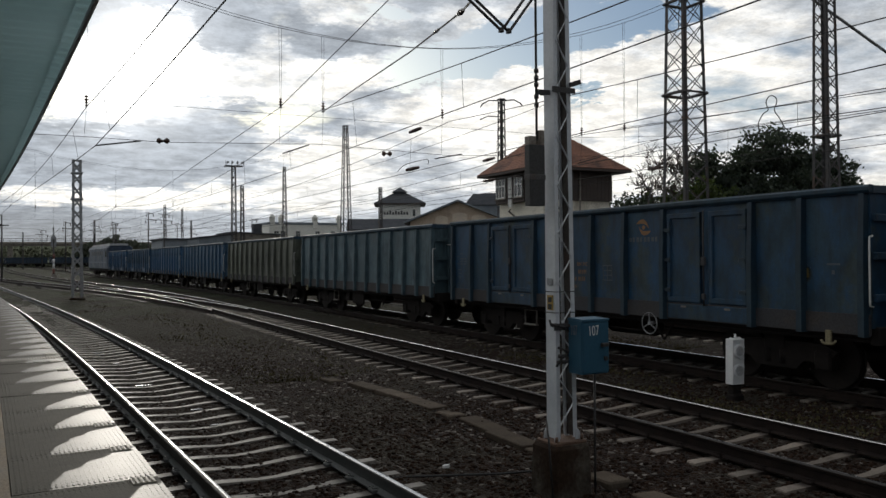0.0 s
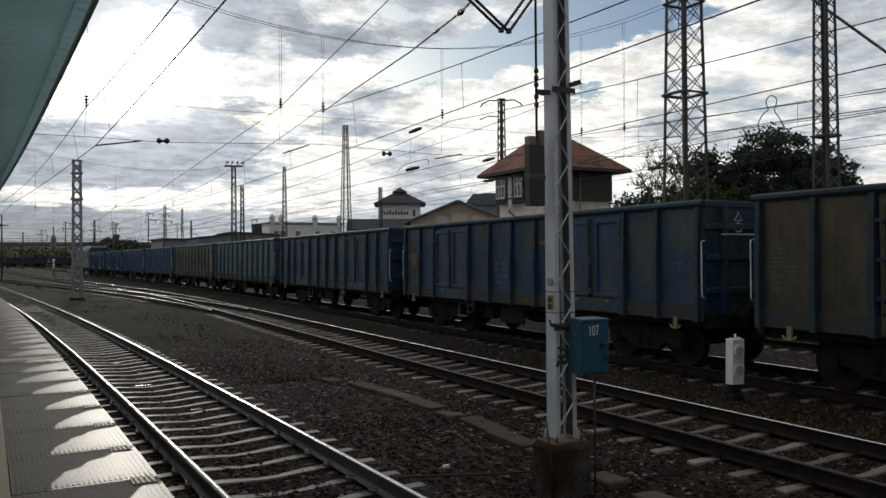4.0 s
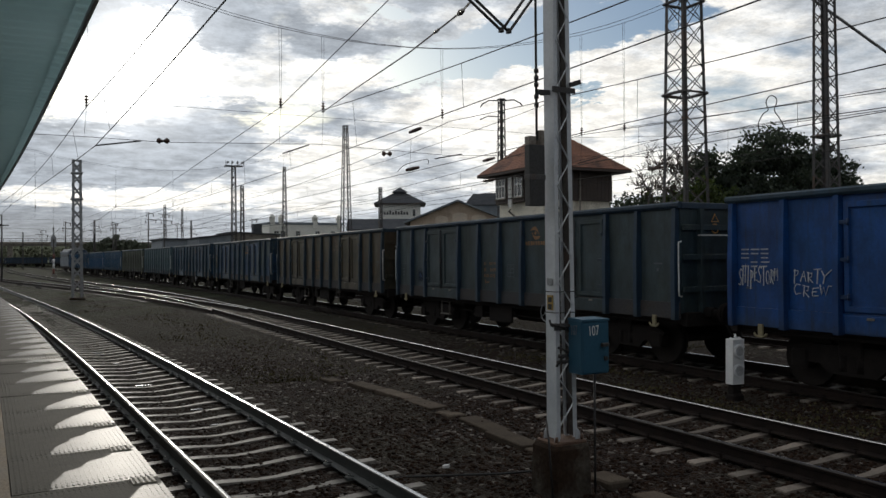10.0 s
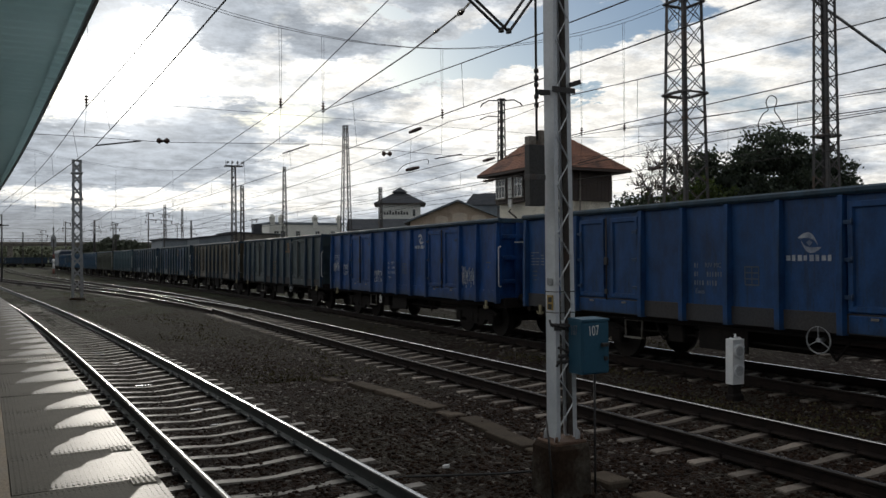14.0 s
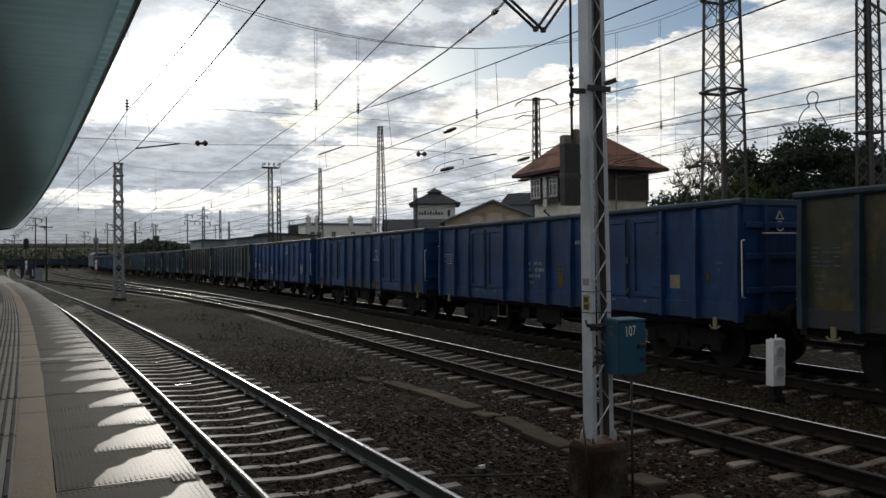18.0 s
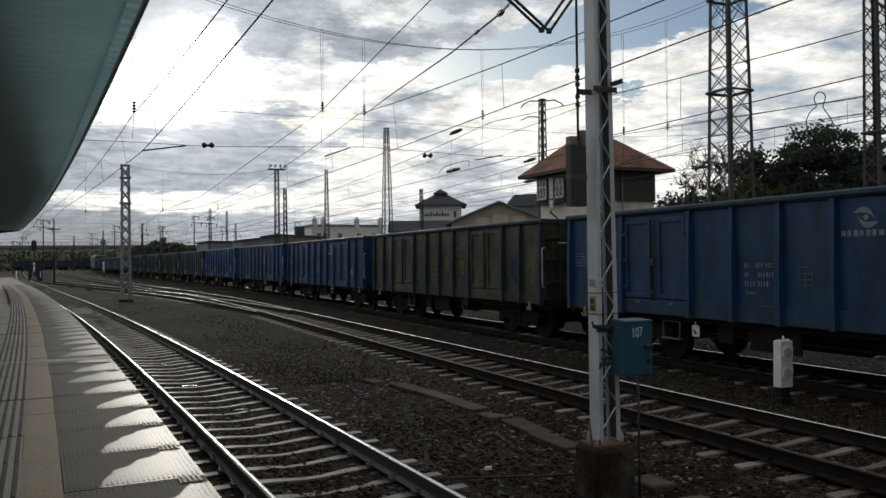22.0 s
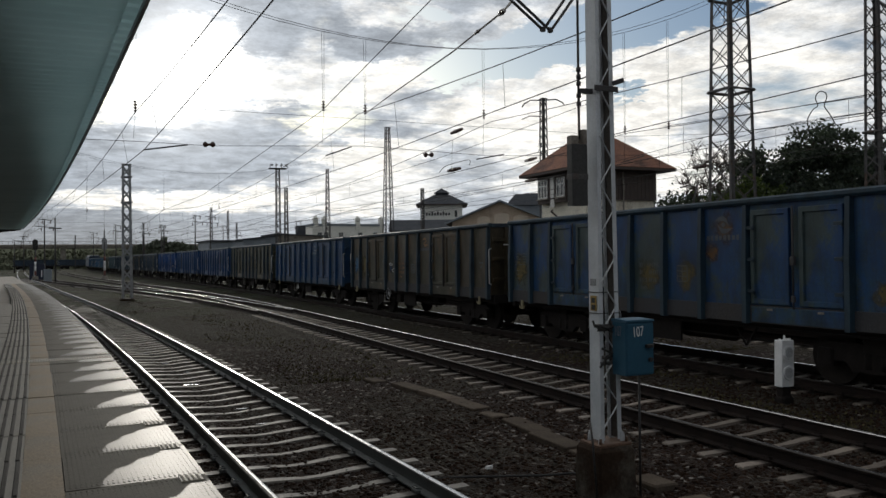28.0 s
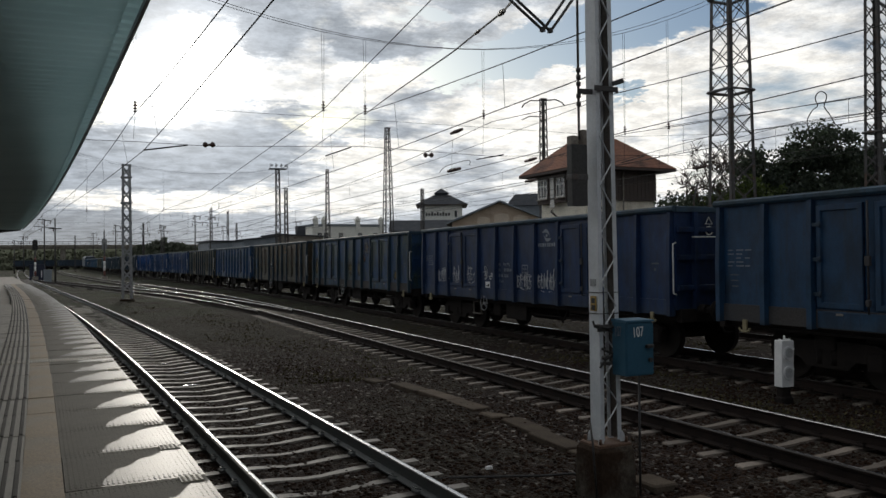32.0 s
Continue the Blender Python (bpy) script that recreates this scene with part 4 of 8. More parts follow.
    for s in (-1, 1):
        x = s * 1.0
        ring = [(-1.15, 0.62), (-0.95, 0.42), (-0.55, 0.42), (-0.4, 0.28), (0.4, 0.28), (0.55, 0.42), (0.95, 0.42), (1.15, 0.62), (0.9, 0.72), (-0.9, 0.72)]
        g.hexa([(x - 0.06, y, z) for y, z in ring], [(x + 0.06, y, z) for y, z in ring])
        for y in (-0.9, 0.9):
            g.box(x - 0.1, x + 0.13, y - 0.15, y + 0.15, 0.33, 0.62, 0, 0.03)
        for y in (-0.14, 0.14):
            g.tube([(x, y, 0.34), (x, y, 0.6)], 0.085, 8)
    g.box(-1.1, 1.1, -0.2, 0.2, 0.58, 0.82, 0, 0.02)
    m["bogie"] = g.mesh("bogie_frame", UNDER)
    g = Geo()   # wheelset
    for s in (-1, 1):
        x = s * 0.7535
        g.tube([(x + s * 0.065, 0, 0.46), (x - s * 0.04, 0, 0.46)], 0.46, 24)
        g.tube([(x - s * 0.04, 0, 0.46), (x - s * 0.065, 0, 0.46)], 0.485, 24)
        g.tube([(x + s * 0.1, 0, 0.46), (x - s * 0.08, 0, 0.46)], 0.12, 10)
    g.tube([(-1.05, 0, 0.46), (1.05, 0, 0.46)], 0.08, 10)
    m["wheelset"] = g.mesh("wheelset", WHEEL)
    g = Geo()   # buffer with its sleeve and round plate
    g.tube([(0, 0, 0), (0, 0.26, 0)], 0.11, 10)
    g.tube([(0, 0.26, 0), (0, 0.5, 0)], 0.075, 10)
    g.tube([(0, 0.5, 0), (0, 0.535, 0), (0, 0.55, 0)], 0.2, 16, radii=[0.2, 0.2, 0.17])
    m["buffer"] = g.mesh("buffer", UNDER)
    g = Geo()   # draw hook and screw coupling
    g.tube([(0, 0, 1.0), (0, 0.25, 1.0), (0, 0.33, 1.04), (0, 0.36, 1.1)], 0.045, 6)
    g.tube([(0, 0.27, 1.02), (0, 0.45, 0.92), (0, 0.62, 0.96)], 0.03, 6)
    m["coupling"] = g.mesh("coupling", UNDER)
    g = Geo()
    g.tube([(0.45, 0.05, 0.82), (0.45, 0.2, 0.6), (0.4, 0.38, 0.62)], 0.025, 6)
    m["brake_hose"] = g.mesh("brake_hose", UNDER)
    g = Geo()   # white grab rail at a corner
    g.tube([(0.0, 0, 1.42), (0.07, 0, 1.44), (0.075, 0, 1.5), (0.075, 0, 2.36), (0.07, 0, 2.42), (0.0, 0, 2.44)], 0.014, 6)
    m["grab_rail"] = g.mesh("grab_rail", GRAB)
    g = Geo()   # white rail across the end wall
    g.tube([(-0.62, 0, 2.5), (-0.62, 0.07, 2.5), (1.05, 0.07, 2.5), (1.05, 0, 2.5)], 0.013, 6)
    m["end_rail"] = g.mesh("end_rail", GRAB)
    g = Geo()   # lower foot rail of the end wall
    g.tube([(-0.85, 0, 1.33), (-0.85, 0.08, 1.33), (0.3, 0.08, 1.33), (0.3, 0, 1.33)], 0.014, 6)
    m["foot_rail"] = g.mesh("foot_rail", STEP_STEEL)
    g = Geo()   # corner step
    g.beam((0, -0.25, 0.86), (0, -0.24, 0.47), 0.04, 0.014)
    g.beam((0, 0.25, 0.86), (0, 0.24, 0.47), 0.04, 0.014)
    g.box(-0.045, 0.045, -0.26, 0.26, 0.44, 0.472, 0, 0.006)
    g.box(-0.012, 0.012, -0.26, 0.26, 0.79, 0.815)
    m["step"] = g.mesh("step", STEP_STEEL)
    g = Geo()   # small enamel plate that hangs from the frame
    g.box(-0.006, 0.006, -0.1, 0.1, 0.58, 0.8, 0, 0.003)
    g.box(-0.012, 0.012, -0.015, 0.015, 0.78, 0.87)
    m["hanging_plate"] = g.mesh("hanging_plate", GRAB)
    g = Geo()
    g.hexa([(-0.0085, -0.05, 0.63), (-0.0085, 0.02, 0.63), (-0.0085, 0.07, 0.71), (-0.0085, 0.02, 0.71)], [(-0.006, -0.05, 0.63), (-0.006, 0.02, 0.63), (-0.006, 0.07, 0.71), (-0.006, 0.02, 0.71)])
    m["plate_mark"] = g.mesh("plate_mark", BLACK)
    for name, mat in (("pale", GRAB), ("orange", STICKER)):      # warning triangle and ring high on the end wall
        g = Geo()
        g.tube([(0.51, 0.01, 2.76), (0.69, 0.01, 2.76), (0.6, 0.01, 2.9)], 0.012, 4, closed=True)
        m["warning_triangle", name] = g.mesh("warning_triangle", mat)
        g = Geo()
        g.tube([(0.6 + 0.085 * math.cos(TAU * a / 14), 0.01, 2.63 + 0.085 * math.sin(TAU * a / 14)) for a in range(14)], 0.013, 4, closed=True)
        m["warning_ring", name] = g.mesh("warning_ring", mat)
    g = Geo()   # brake handwheel
    g.tube([(0, 0.205 * math.cos(a * TAU / 22), 0.205 * math.sin(a * TAU / 22)) for a in range(22)], 0.012, 6, closed=True)
    for a in range(3):
        g.beam((0, 0, 0), (0, 0.2 * math.cos(a * TAU / 3 + 1.57), 0.2 * math.sin(a * TAU / 3 + 1.57)), 0.024, 0.012)
    g.tube([(-0.02, 0, 0), (0.12, 0, 0)], 0.035, 8)
    m["handwheel"] = g.mesh("handwheel", GALV)
    g = Geo()   # yellow towing hook
    g.tube([(0.05, -0.12, 0.85), (0.05, -0.1, 0.81), (0.05, -0.04, 0.79), (0.05, 0.04, 0.79), (0.05, 0.1, 0.81), (0.05, 0.12, 0.85)], 0.02, 6)
    g.box(0.02, 0.06, -0.05, 0.05, 0.79, 1.0, 0, 0.01)
    m["tow_hook"] = g.mesh("tow_hook", speckled("worn yellow hook", (0.19, 0.165, 0.095), (0.26, 0.225, 0.13), 5.0, 60.0, 0.7))
    return m


SHARED = wagon_meshes()


def dressed(name, mesh, parent, mat, m=None):
    ob = piece(name, mesh, parent, m)
    ob.material_slots[0].link = "OBJECT"
    ob.material_slots[0].material = mat
    return ob


def text_mesh(words, size, depth=0.002):
    cu = bpy.data.curves.new("words", "FONT")
    cu.body, cu.size, cu.extrude, cu.align_x, cu.align_y = words, size, depth, "CENTER", "CENTER"
    ob = new("words", cu)
    me = bpy.data.meshes.new_from_object(ob.evaluated_get(bpy.context.evaluated_depsgraph_get()))
    bpy.data.objects.remove(ob)
    return me


WORDS = {}
for words in ("RIV MC", "Eaos"):
    for mat in (PALE_MARK, DIM_MARK, FADED_MARK, ORANGE_MARK, GHOST_MARK):
        WORDS[words, mat.name] = text_mesh(words, 0.12, 0.0015)
        WORDS[words, mat.name].materials.append(mat)


def marks(wagon, kind, mat, seed, low_emblem=0.0, wide=1.0, shift=0.0, plan=None, logo_shift=0.0, emblem=None):
    """Markings on the near side of a wagon: dashes for the numbers, two swooshes and a row of dashes for the emblem."""
    rnd = random.Random(seed)
    x = -HW - 0.004

    def bar(g, y, z, w, h):
        g.box(x - 0.003, x, y - w, y, z - h / 2, z + h / 2)

    y_text, y_logo = EDGES[5] + 0.86 + shift, EDGES[6] - 0.08 + logo_shift
    # wagon number in four short lines: dashes for figures, the class letters as they stand
    for i, runs in enumerate((((0.0, 2), (0.3, 0)), ((0.0, 2), (0.3, 7)), ((0.0, 4), (0.3, 4)), ())):
        z = 1.95 - 0.155 * i
        for start, count in runs:
            for j in range(count):
                g = Geo()
                bar(g, y_text - 0.06 - (start + 0.062 * j) * wide, z, (0.02 if j % 3 else 0.032) * wide, 0.085)
                g.put("figure_bar", mat, parent=wagon)
    for words, y, z in (("RIV MC", 0.50, 1.95), ("Eaos", 0.19, 1.485)):
        piece("lettering", WORDS[words, mat.name], wagon, Matrix.Translation((x, y_text - y * wide, z)) @ Matrix.Rotation(-math.pi / 2, 4, "Z") @ Matrix.Rotation(math.pi / 2, 4, "X") @ Matrix.Scale(wide, 4, (1, 0, 0)))
    table = GHOST_MARK if mat is ORANGE_MARK else mat if kind != "dim" else FADED_MARK
    # emblem: two leaf-shaped swooshes round a small diamond, a row of bars under it
    yc, zc = y_logo - 0.45, low_emblem or 2.68
    for s in (1, -1):
        g = Geo()
        outer = [(-0.17 + 0.34 * i / 10, 0.012 + 0.115 * math.sin(math.pi * (i / 10) ** 0.8)) for i in range(11)]
        inner = [(-0.17 + 0.34 * i / 10, 0.012 + 0.05 * math.sin(math.pi * (i / 10) ** 1.3) * (1 if 2 < i < 9 else 0.9)) for i in range(10, -1, -1)]
        ring = [(1.2 * s * (a * 0.9 + b * 0.5) - s * 0.036, 1.2 * s * (b * 0.95 - a * 0.3)) for a, b in outer + inner[1:-1]]
        n = len(ring)
        for i in range(10):
            q = [ring[i], ring[i + 1], ring[n - 1 - i] if i < 9 else ring[10], ring[(n - i) % n]]
            pts = []
            for p in q:
                if p not in pts:
                    pts.append(p)
            if len(pts) > 2:
                g.face([(x - 0.003, yc - a, zc + b) for a, b in pts])
        g.put("swoosh", emblem or mat, parent=wagon)
    g = Geo()
    g.face([(x - 0.0035, yc + a, zc + b) for a, b in ((0.055, 0), (0, 0.05), (-0.055, 0), (0, -0.05))])
    g.put("diamond", emblem or mat, parent=wagon)
    for i in range(8):
        g = Geo()
        bar(g, yc + 0.42 - i * 0.105, zc - 0.235, 0.06 if i % 2 else 0.075, 0.095 if i % 3 else 0.08)
        g.put("name_bar", emblem or table, parent=wagon)
    yy = EDGES[0] - 0.25
    for i in range(5):
        for j in range(3):
            if rnd.random() < 0.85:
                g = Geo()
                bar(g, yy - 0.2 * j, 2.22 - 0.07 * i, rnd.uniform(0.1, 0.17), 0.022)
                g.put("table_bar", table, parent=wagon)
    for i in range(3):
        g = Geo()
        bar(g, yy - 0.05 - 0.02 * i, 1.78 - 0.1 * i, 0.2 - 0.03 * i, 0.02)
        g.put("table_bar", GHOST_MARK, parent=wagon)
    # loading-plan square with rows, faint
    ys, zs = EDGES[6] + 0.72, 1.78
    for w, h, dy, dz in ((0.3, 0.02, 0, 0.15), (0.3, 0.02, 0, -0.15), (0.26, 0.018, 0.02, 0.05), (0.26, 0.018, 0.02, -0.05), (0.018, 0.32, 0, 0), (0.018, 0.32, 0.282, 0), (0.018, 0.3, 0.141, 0)):
        g = Geo()
        bar(g, ys - dy, zs + dz, w, h)
        g.put("plan_bar", plan or GHOST_MARK, parent=wagon)
    g = Geo()
    bar(g, EDGES[9] - 0.42, 1.98, 0.22, 0.03)
    g.put("route_bar", GHOST_MARK, parent=wagon)
    g = Geo()
    bar(g, EDGES[9] - 0.5, 1.86, 0.05, 0.06)
    g.put("route_bar", GHOST_MARK, parent=wagon)


BOWL = [(0.5 + 0.45 * math.cos(a), 0.45 + 0.45 * math.sin(a)) for a in (1.9 + 0.7 * j for j in range(10))]
STROKES = {
    "S": [[(1, 0.9), (0.5, 1.05), (0.1, 0.8), (0.4, 0.55), (0.85, 0.35), (0.55, 0), (-0.1, 0.1)]],
    "H": [[(0.1, 1.2), (0.1, -0.15)], [(0.85, 1.25), (0.8, 0)], [(-0.1, 0.5), (1, 0.55)]],
    "I": [[(0.5, 1.15), (0.5, -0.2)]],
    "P": [[(0.2, -0.3), (0.2, 1)], [(0.0, 0.95), (0.8, 0.85), (0.7, 0.5), (0.2, 0.45)]],
    "E": [[(0.9, 0.95), (0.2, 0.9), (0.15, 0.5), (0.7, 0.55)], [(0.15, 0.5), (0.2, 0.05), (0.95, 0.1)]],
    "T": [[(-0.1, 0.95), (1.05, 1)], [(0.5, 1), (0.5, -0.25)]],
    "O": [BOWL],
    "R": [[(0.2, -0.05), (0.2, 1)], [(0.0, 0.95), (0.8, 0.85), (0.7, 0.5), (0.2, 0.45), (0.95, -0.1)]],
    "M": [[(0.05, 0), (0.15, 1), (0.5, 0.4), (0.85, 1), (0.95, 0)]],
    "A": [[(0, -0.1), (0.5, 1), (0.95, -0.05)], [(0.2, 0.4), (0.8, 0.45)]],
    "Y": [[(0.0, 1.1), (0.5, 0.55)], [(1.7, 1.2), (0.5, 0.55), (0.3, -0.1)]],
    "C": [[(0.9, 0.85), (0.4, 0.95), (0.05, 0.5), (0.35, 0.02), (0.95, 0.15)]],
    "W": [[(0, 0.9), (0.25, 0), (0.5, 0.7), (0.75, 0), (1.1, 0.8), (1.7, 0.75)]],
}


def sprayed_words(wagon, y, z, w, h, words, seed):
    """A sprayed tag in hand-drawn capitals, one line a word, leaning a little."""
    rnd = random.Random(seed)
    lines = words.split("/")
    tall = h / len(lines)
    for row, word in enumerate(lines):
        cell = w / len(word)
        low = z + h / 2 - tall * (row + 0.95)
        for i, letter in enumerate(word):
            size, lift, slant = rnd.uniform(0.75, 1.0), rnd.uniform(-0.12, 0.12), rnd.uniform(0.0, 0.2)
            for stroke in STROKES[letter]:
                g = Geo()
                g.tube([(-HW - 0.008, y - cell * (i + a * 0.86 + slant * b), low + tall * (0.85 * size * b + lift + 0.05 * i / len(word))) for a, b in stroke], rnd.uniform(0.007, 0.0095), 4)
                g.put("sprayed_stroke", SPRAY, parent=wagon)


def scrawl(wagon, y, z, w, h, seed):
    """A sprayed tag: a row of letter-like signs made of bowls, stems and hooks, with a flourish."""
    rnd = random.Random(seed)
    on_door = any(EDGES[b] < y - w / 2 < EDGES[a] for a, b in ((2, 3), (7, 8)))
    x = -HW - (0.028 if on_door else 0.008)
    n = max(2, round(w / 0.15))
    cell = w / n
    strokes = []
    for i in range(n):
        u, tall = y - cell * (i + 0.5), h * rnd.uniform(0.75, 1.25)
        low, slant = z - h * 0.45 + rnd.uniform(-0.05, 0.05), rnd.uniform(0.05, 0.25)
        at = lambda a, b, u=u, tall=tall, low=low, slant=slant: (x, u - cell * (a + slant * b), low + tall * b)
        if rnd.random() < 0.75:
            strokes.append([at(-0.3, 0.0), at(-0.38, 0.35), at(-0.3, 0.7), at(-0.32 + rnd.uniform(-.2, .1), 1.05)])
        kind = rnd.randrange(4)
        if kind == 0:
            strokes.append([at(0.05 + 0.36 * math.cos(a), 0.35 + 0.3 * math.sin(a)) for a in (0.3 + 0.7 * j for j in range(10))])
        elif kind == 1:
            strokes.append([at(0.4, 0.85), at(0.1, 0.95), at(-0.25, 0.75), at(0.0, 0.5), at(0.35, 0.3), at(0.1, 0.02), at(-0.4, 0.08)])
        elif kind == 2:
            strokes.append([at(-0.5, 0.55), at(0.0, 0.8), at(0.55, 0.75)])
            strokes.append([at(0.15, 1.0), at(0.1, 0.5), at(0.2, -0.1), at(0.45, 0.1)])
        else:
            strokes.append([at(-0.4, 0.75), at(0.0, 0.15), at(0.2, 0.7), at(0.4, 0.1), at(0.6, 0.85)])
    strokes.append([(x, y + 0.06, z + h * 0.05), (x, y - w * 0.3, z + h * 0.16), (x, y - w - 0.05, z + h * 0.02)])
    strokes.append([(x, y - w * 0.2, z - h * 0.5), (x, y - w * 0.5, z - h * 0.62), (x, y - w * 0.75, z - h * 0.52)])
    for pts in strokes:
        g = Geo()
        g.tube(pts, rnd.uniform(0.006, 0.009), 4)
        g.put("sprayed_stroke", SPRAY, parent=wagon)


GRIMED = speckled("grimed wagon foot", (0.028, 0.03, 0.036), (0.045, 0.042, 0.042), 1.4, 30.0, 0.8, dirt=(0.06, 0.045, 0.035), dirt_at=(0.58, 0.75))
DUSTY_RAIL = paint("dusty top rail", (0.034, 0.062, 0.084), (0.052, 0.062, 0.067), 0.5, 61)
WORN_FRAME = paint("worn frame paint", (0.024, 0.05, 0.068), (0.045, 0.055, 0.056), 0.5, 52)
FRAME_BLUE = paint("faded blue frame paint", (0.028, 0.047, 0.07), (0.04, 0.047, 0.05), 0.4, 51)
FRAME_GREY = paint("faded frame paint", (0.032, 0.046, 0.06), (0.046, 0.05, 0.05), 0.45, 53)


def open_wagon(label, mat, text=None, kind="", doors=True, wheel="", tags=(), seed=0, frame_mat=None, patches=(), low_emblem=0.0, wheel_shift=0.0, near_side=False, wide=1.0, shift=0.0, plan=None, plate=None, step_shift=0.0, dark_wheel=False, hanging=False, logo_shift=0.0, emblem=None, squares=(), rings=(), lead_grab=False):
    bars = frame_mat or mat
    w = tagged(empty("open_wagon"), label, "freight wagon", group="wagons of the train")
    dressed("wagon_floor", SHARED["floor"], w, mat)
    dressed("top_rail", SHARED["top_rail"], w, bars if frame_mat else DUSTY_RAIL)
    flip = Matrix.Rotation(math.pi, 4, "Z")
    for side in (-1, 1):
        base = Matrix.Translation((side * HW, 0, 0)) @ (flip if side < 0 else Matrix.Identity(4))
        at = (lambda y, s=side, b=base: Matrix.Translation((s * HW, y, 0)) @ (flip if s < 0 else Matrix.Identity(4)))
        dressed("side_sheet", SHARED["side_sheet"], w, mat, at(0))
        dressed("foot_band", SHARED["foot_band"], w, mat if text in (PALE_MARK, DIM_MARK) else GRIMED, at(0))
        for i, y in enumerate(EDGES):
            y = min(max(y, -HALF + 0.09), HALF - 0.09)
            if doors or i not in (2, 3, 7, 8):
                dressed("post", SHARED["post"], w, bars, at(y))
        if doors:
            for a, b in ((2, 3), (7, 8)):
                mid, lw = (EDGES[a] + EDGES[b]) / 2, (EDGES[a] - EDGES[b] - 0.4) / 2
                for s in (-1, 1):
                    dressed("door", SHARED["door"], w, mat, at(mid + s * (lw / 2 + 0.1)))
                if near_side and side < 0:
                    for s in (-1, 1):
                        for z in (1.5, 2.05, 2.6):
                            dressed("hinge", SHARED["hinge"], w, bars, at(mid + s * (lw + 0.06)) @ Matrix.Translation((0, 0, z)))
                        piece("catch", SHARED["catch"], w, at(mid + s * lw * 0.62))
                dressed("lock_bar", SHARED["lock_bar"], w, GRIMED, at(mid))
                dressed("sill_flap", SHARED["sill_flap"], w, mat, at(mid))
        else:
            for a in (2, 7):
                for t in (0.0, 0.5, 1.0):
                    dressed("post", SHARED["post"], w, bars, at(EDGES[a] + (EDGES[a + 1] - EDGES[a]) * t))
        for y in (-HALF - 0.03, HALF + 0.05) if lead_grab or side > 0 else (-HALF - 0.03,):
            piece("grab_rail", SHARED["grab_rail"], w, at(y) @ Matrix.Translation((0, 0, -0.05)))
        for y in (-HALF + 0.66, HALF - 0.66):
            piece("tow_hook", SHARED["tow_hook"], w, at(y))
        piece("step", SHARED["step"], w, Matrix.Translation((side * 1.25, EDGES[3] + 0.5 + step_shift if side < 0 else EDGES[7], 0.03)))
    if wheel:
        rim = piece("handwheel", SHARED["handwheel"], w, Matrix.Translation((-1.46, (EDGES[3] - 0.5 if wheel == "front" else EDGES[7] + 0.42) + wheel_shift, 0.83)))
        if dark_wheel:
            rim.material_slots[0].link = "OBJECT"
            rim.material_slots[0].material = DARK_RIM
    if hanging:
        hung = piece("hanging_plate", SHARED["hanging_plate"], w, Matrix.Translation((-1.3, EDGES[3] - 0.25 + step_shift, 0)))
        piece("plate_mark", SHARED["plate_mark"], hung)
    for y, z, a, b, pm in patches:
        g = Geo()
        g.box(-HW - 0.0045, -HW + 0.001, y - a, y + a, z - b, z + b)
        g.put("paint_patch", pm, parent=w)
    for s in (-1, 1):
        m = Matrix.Translation((0, s * HALF, 0)) @ (flip if s < 0 else Matrix.Identity(4))
        dressed("end_sheet", SHARED["end_sheet"], w, mat, m)
        dressed("end_ribs", SHARED["end_ribs"], w, mat, m)
        piece("coupling", SHARED["coupling"], w, m @ Matrix.Translation((0, 0.08, 0)))
        if near_side and text and s < 0:
            note = "pale" if text in (PALE_MARK, DIM_MARK, FADED_MARK) else "orange"
            for mark in ("warning_triangle", "warning_ring"):
                piece(mark, SHARED[mark, note], w, m @ Matrix.Translation((0.0, 0.03, 0)))
        piece("brake_hose", SHARED["brake_hose"], w, m @ Matrix.Translation((0, 0.08, 0)))
        for rail in ("end_rail", "foot_rail"):
            piece(rail, SHARED[rail], w, m @ Matrix.Translation((0, 0.06, 0)))
        for x in (-0.875, 0.875):
            piece("buffer", SHARED["buffer"], w, m @ Matrix.Translation((x, 0.02, 1.06)))
        b = piece("bogie", SHARED["bogie"], w, Matrix.Translation((0, s * 4.3, 0)))
        for y in (-0.9, 0.9):
            piece("wheelset", SHARED["wheelset"], b, Matrix.Translation((0, y, 0)))
    piece("underframe", SHARED["underframe"], w)
    piece("brake_gear", SHARED["brake_gear"], w)
    if text:
        marks(w, kind, text, seed, low_emblem, wide, shift, plan, logo_shift, emblem)
    for y, z, a, b, pm in squares:      # flat patches with straight edges: stencils, bare boards
        g = Geo()
        g.box(-HW - (0.034 if z < 1.3 else 0.006), -HW + 0.001, y - a, y + a, z - b, z + b, 0, 0.002)
        g.put("painted_square", pm, parent=w)
    for y, z, a, b in rings:      # sprayed ovals
        g = Geo()
        g.tube([(-HW - 0.006, y + a * math.cos(TAU * i / 16), z + b * math.sin(TAU * i / 16)) for i in range(16)], 0.01, 4, closed=True)
        g.put("sprayed_stroke", SPRAY, parent=w)
    if plate:
        y, z = plate
        g = Geo()
        g.box(-HW - 0.012, -HW - 0.002, y - 0.135, y + 0.135, z - 0.085, z + 0.085, 0, 0.003)
        card = g.put("label_plate", WHITE, parent=w)
        for a, b, c, d in ((0.09, 0.11, -0.06, 0.05), (-0.1, 0.06, -0.055, -0.02), (-0.1, -0.02, -0.02, 0.02)):
            g = Geo()
            g.box(-HW - 0.015, -HW - 0.012, y + a, y + b, z + c, z + d)
            g.put("plate_bar", BLACK, parent=card)
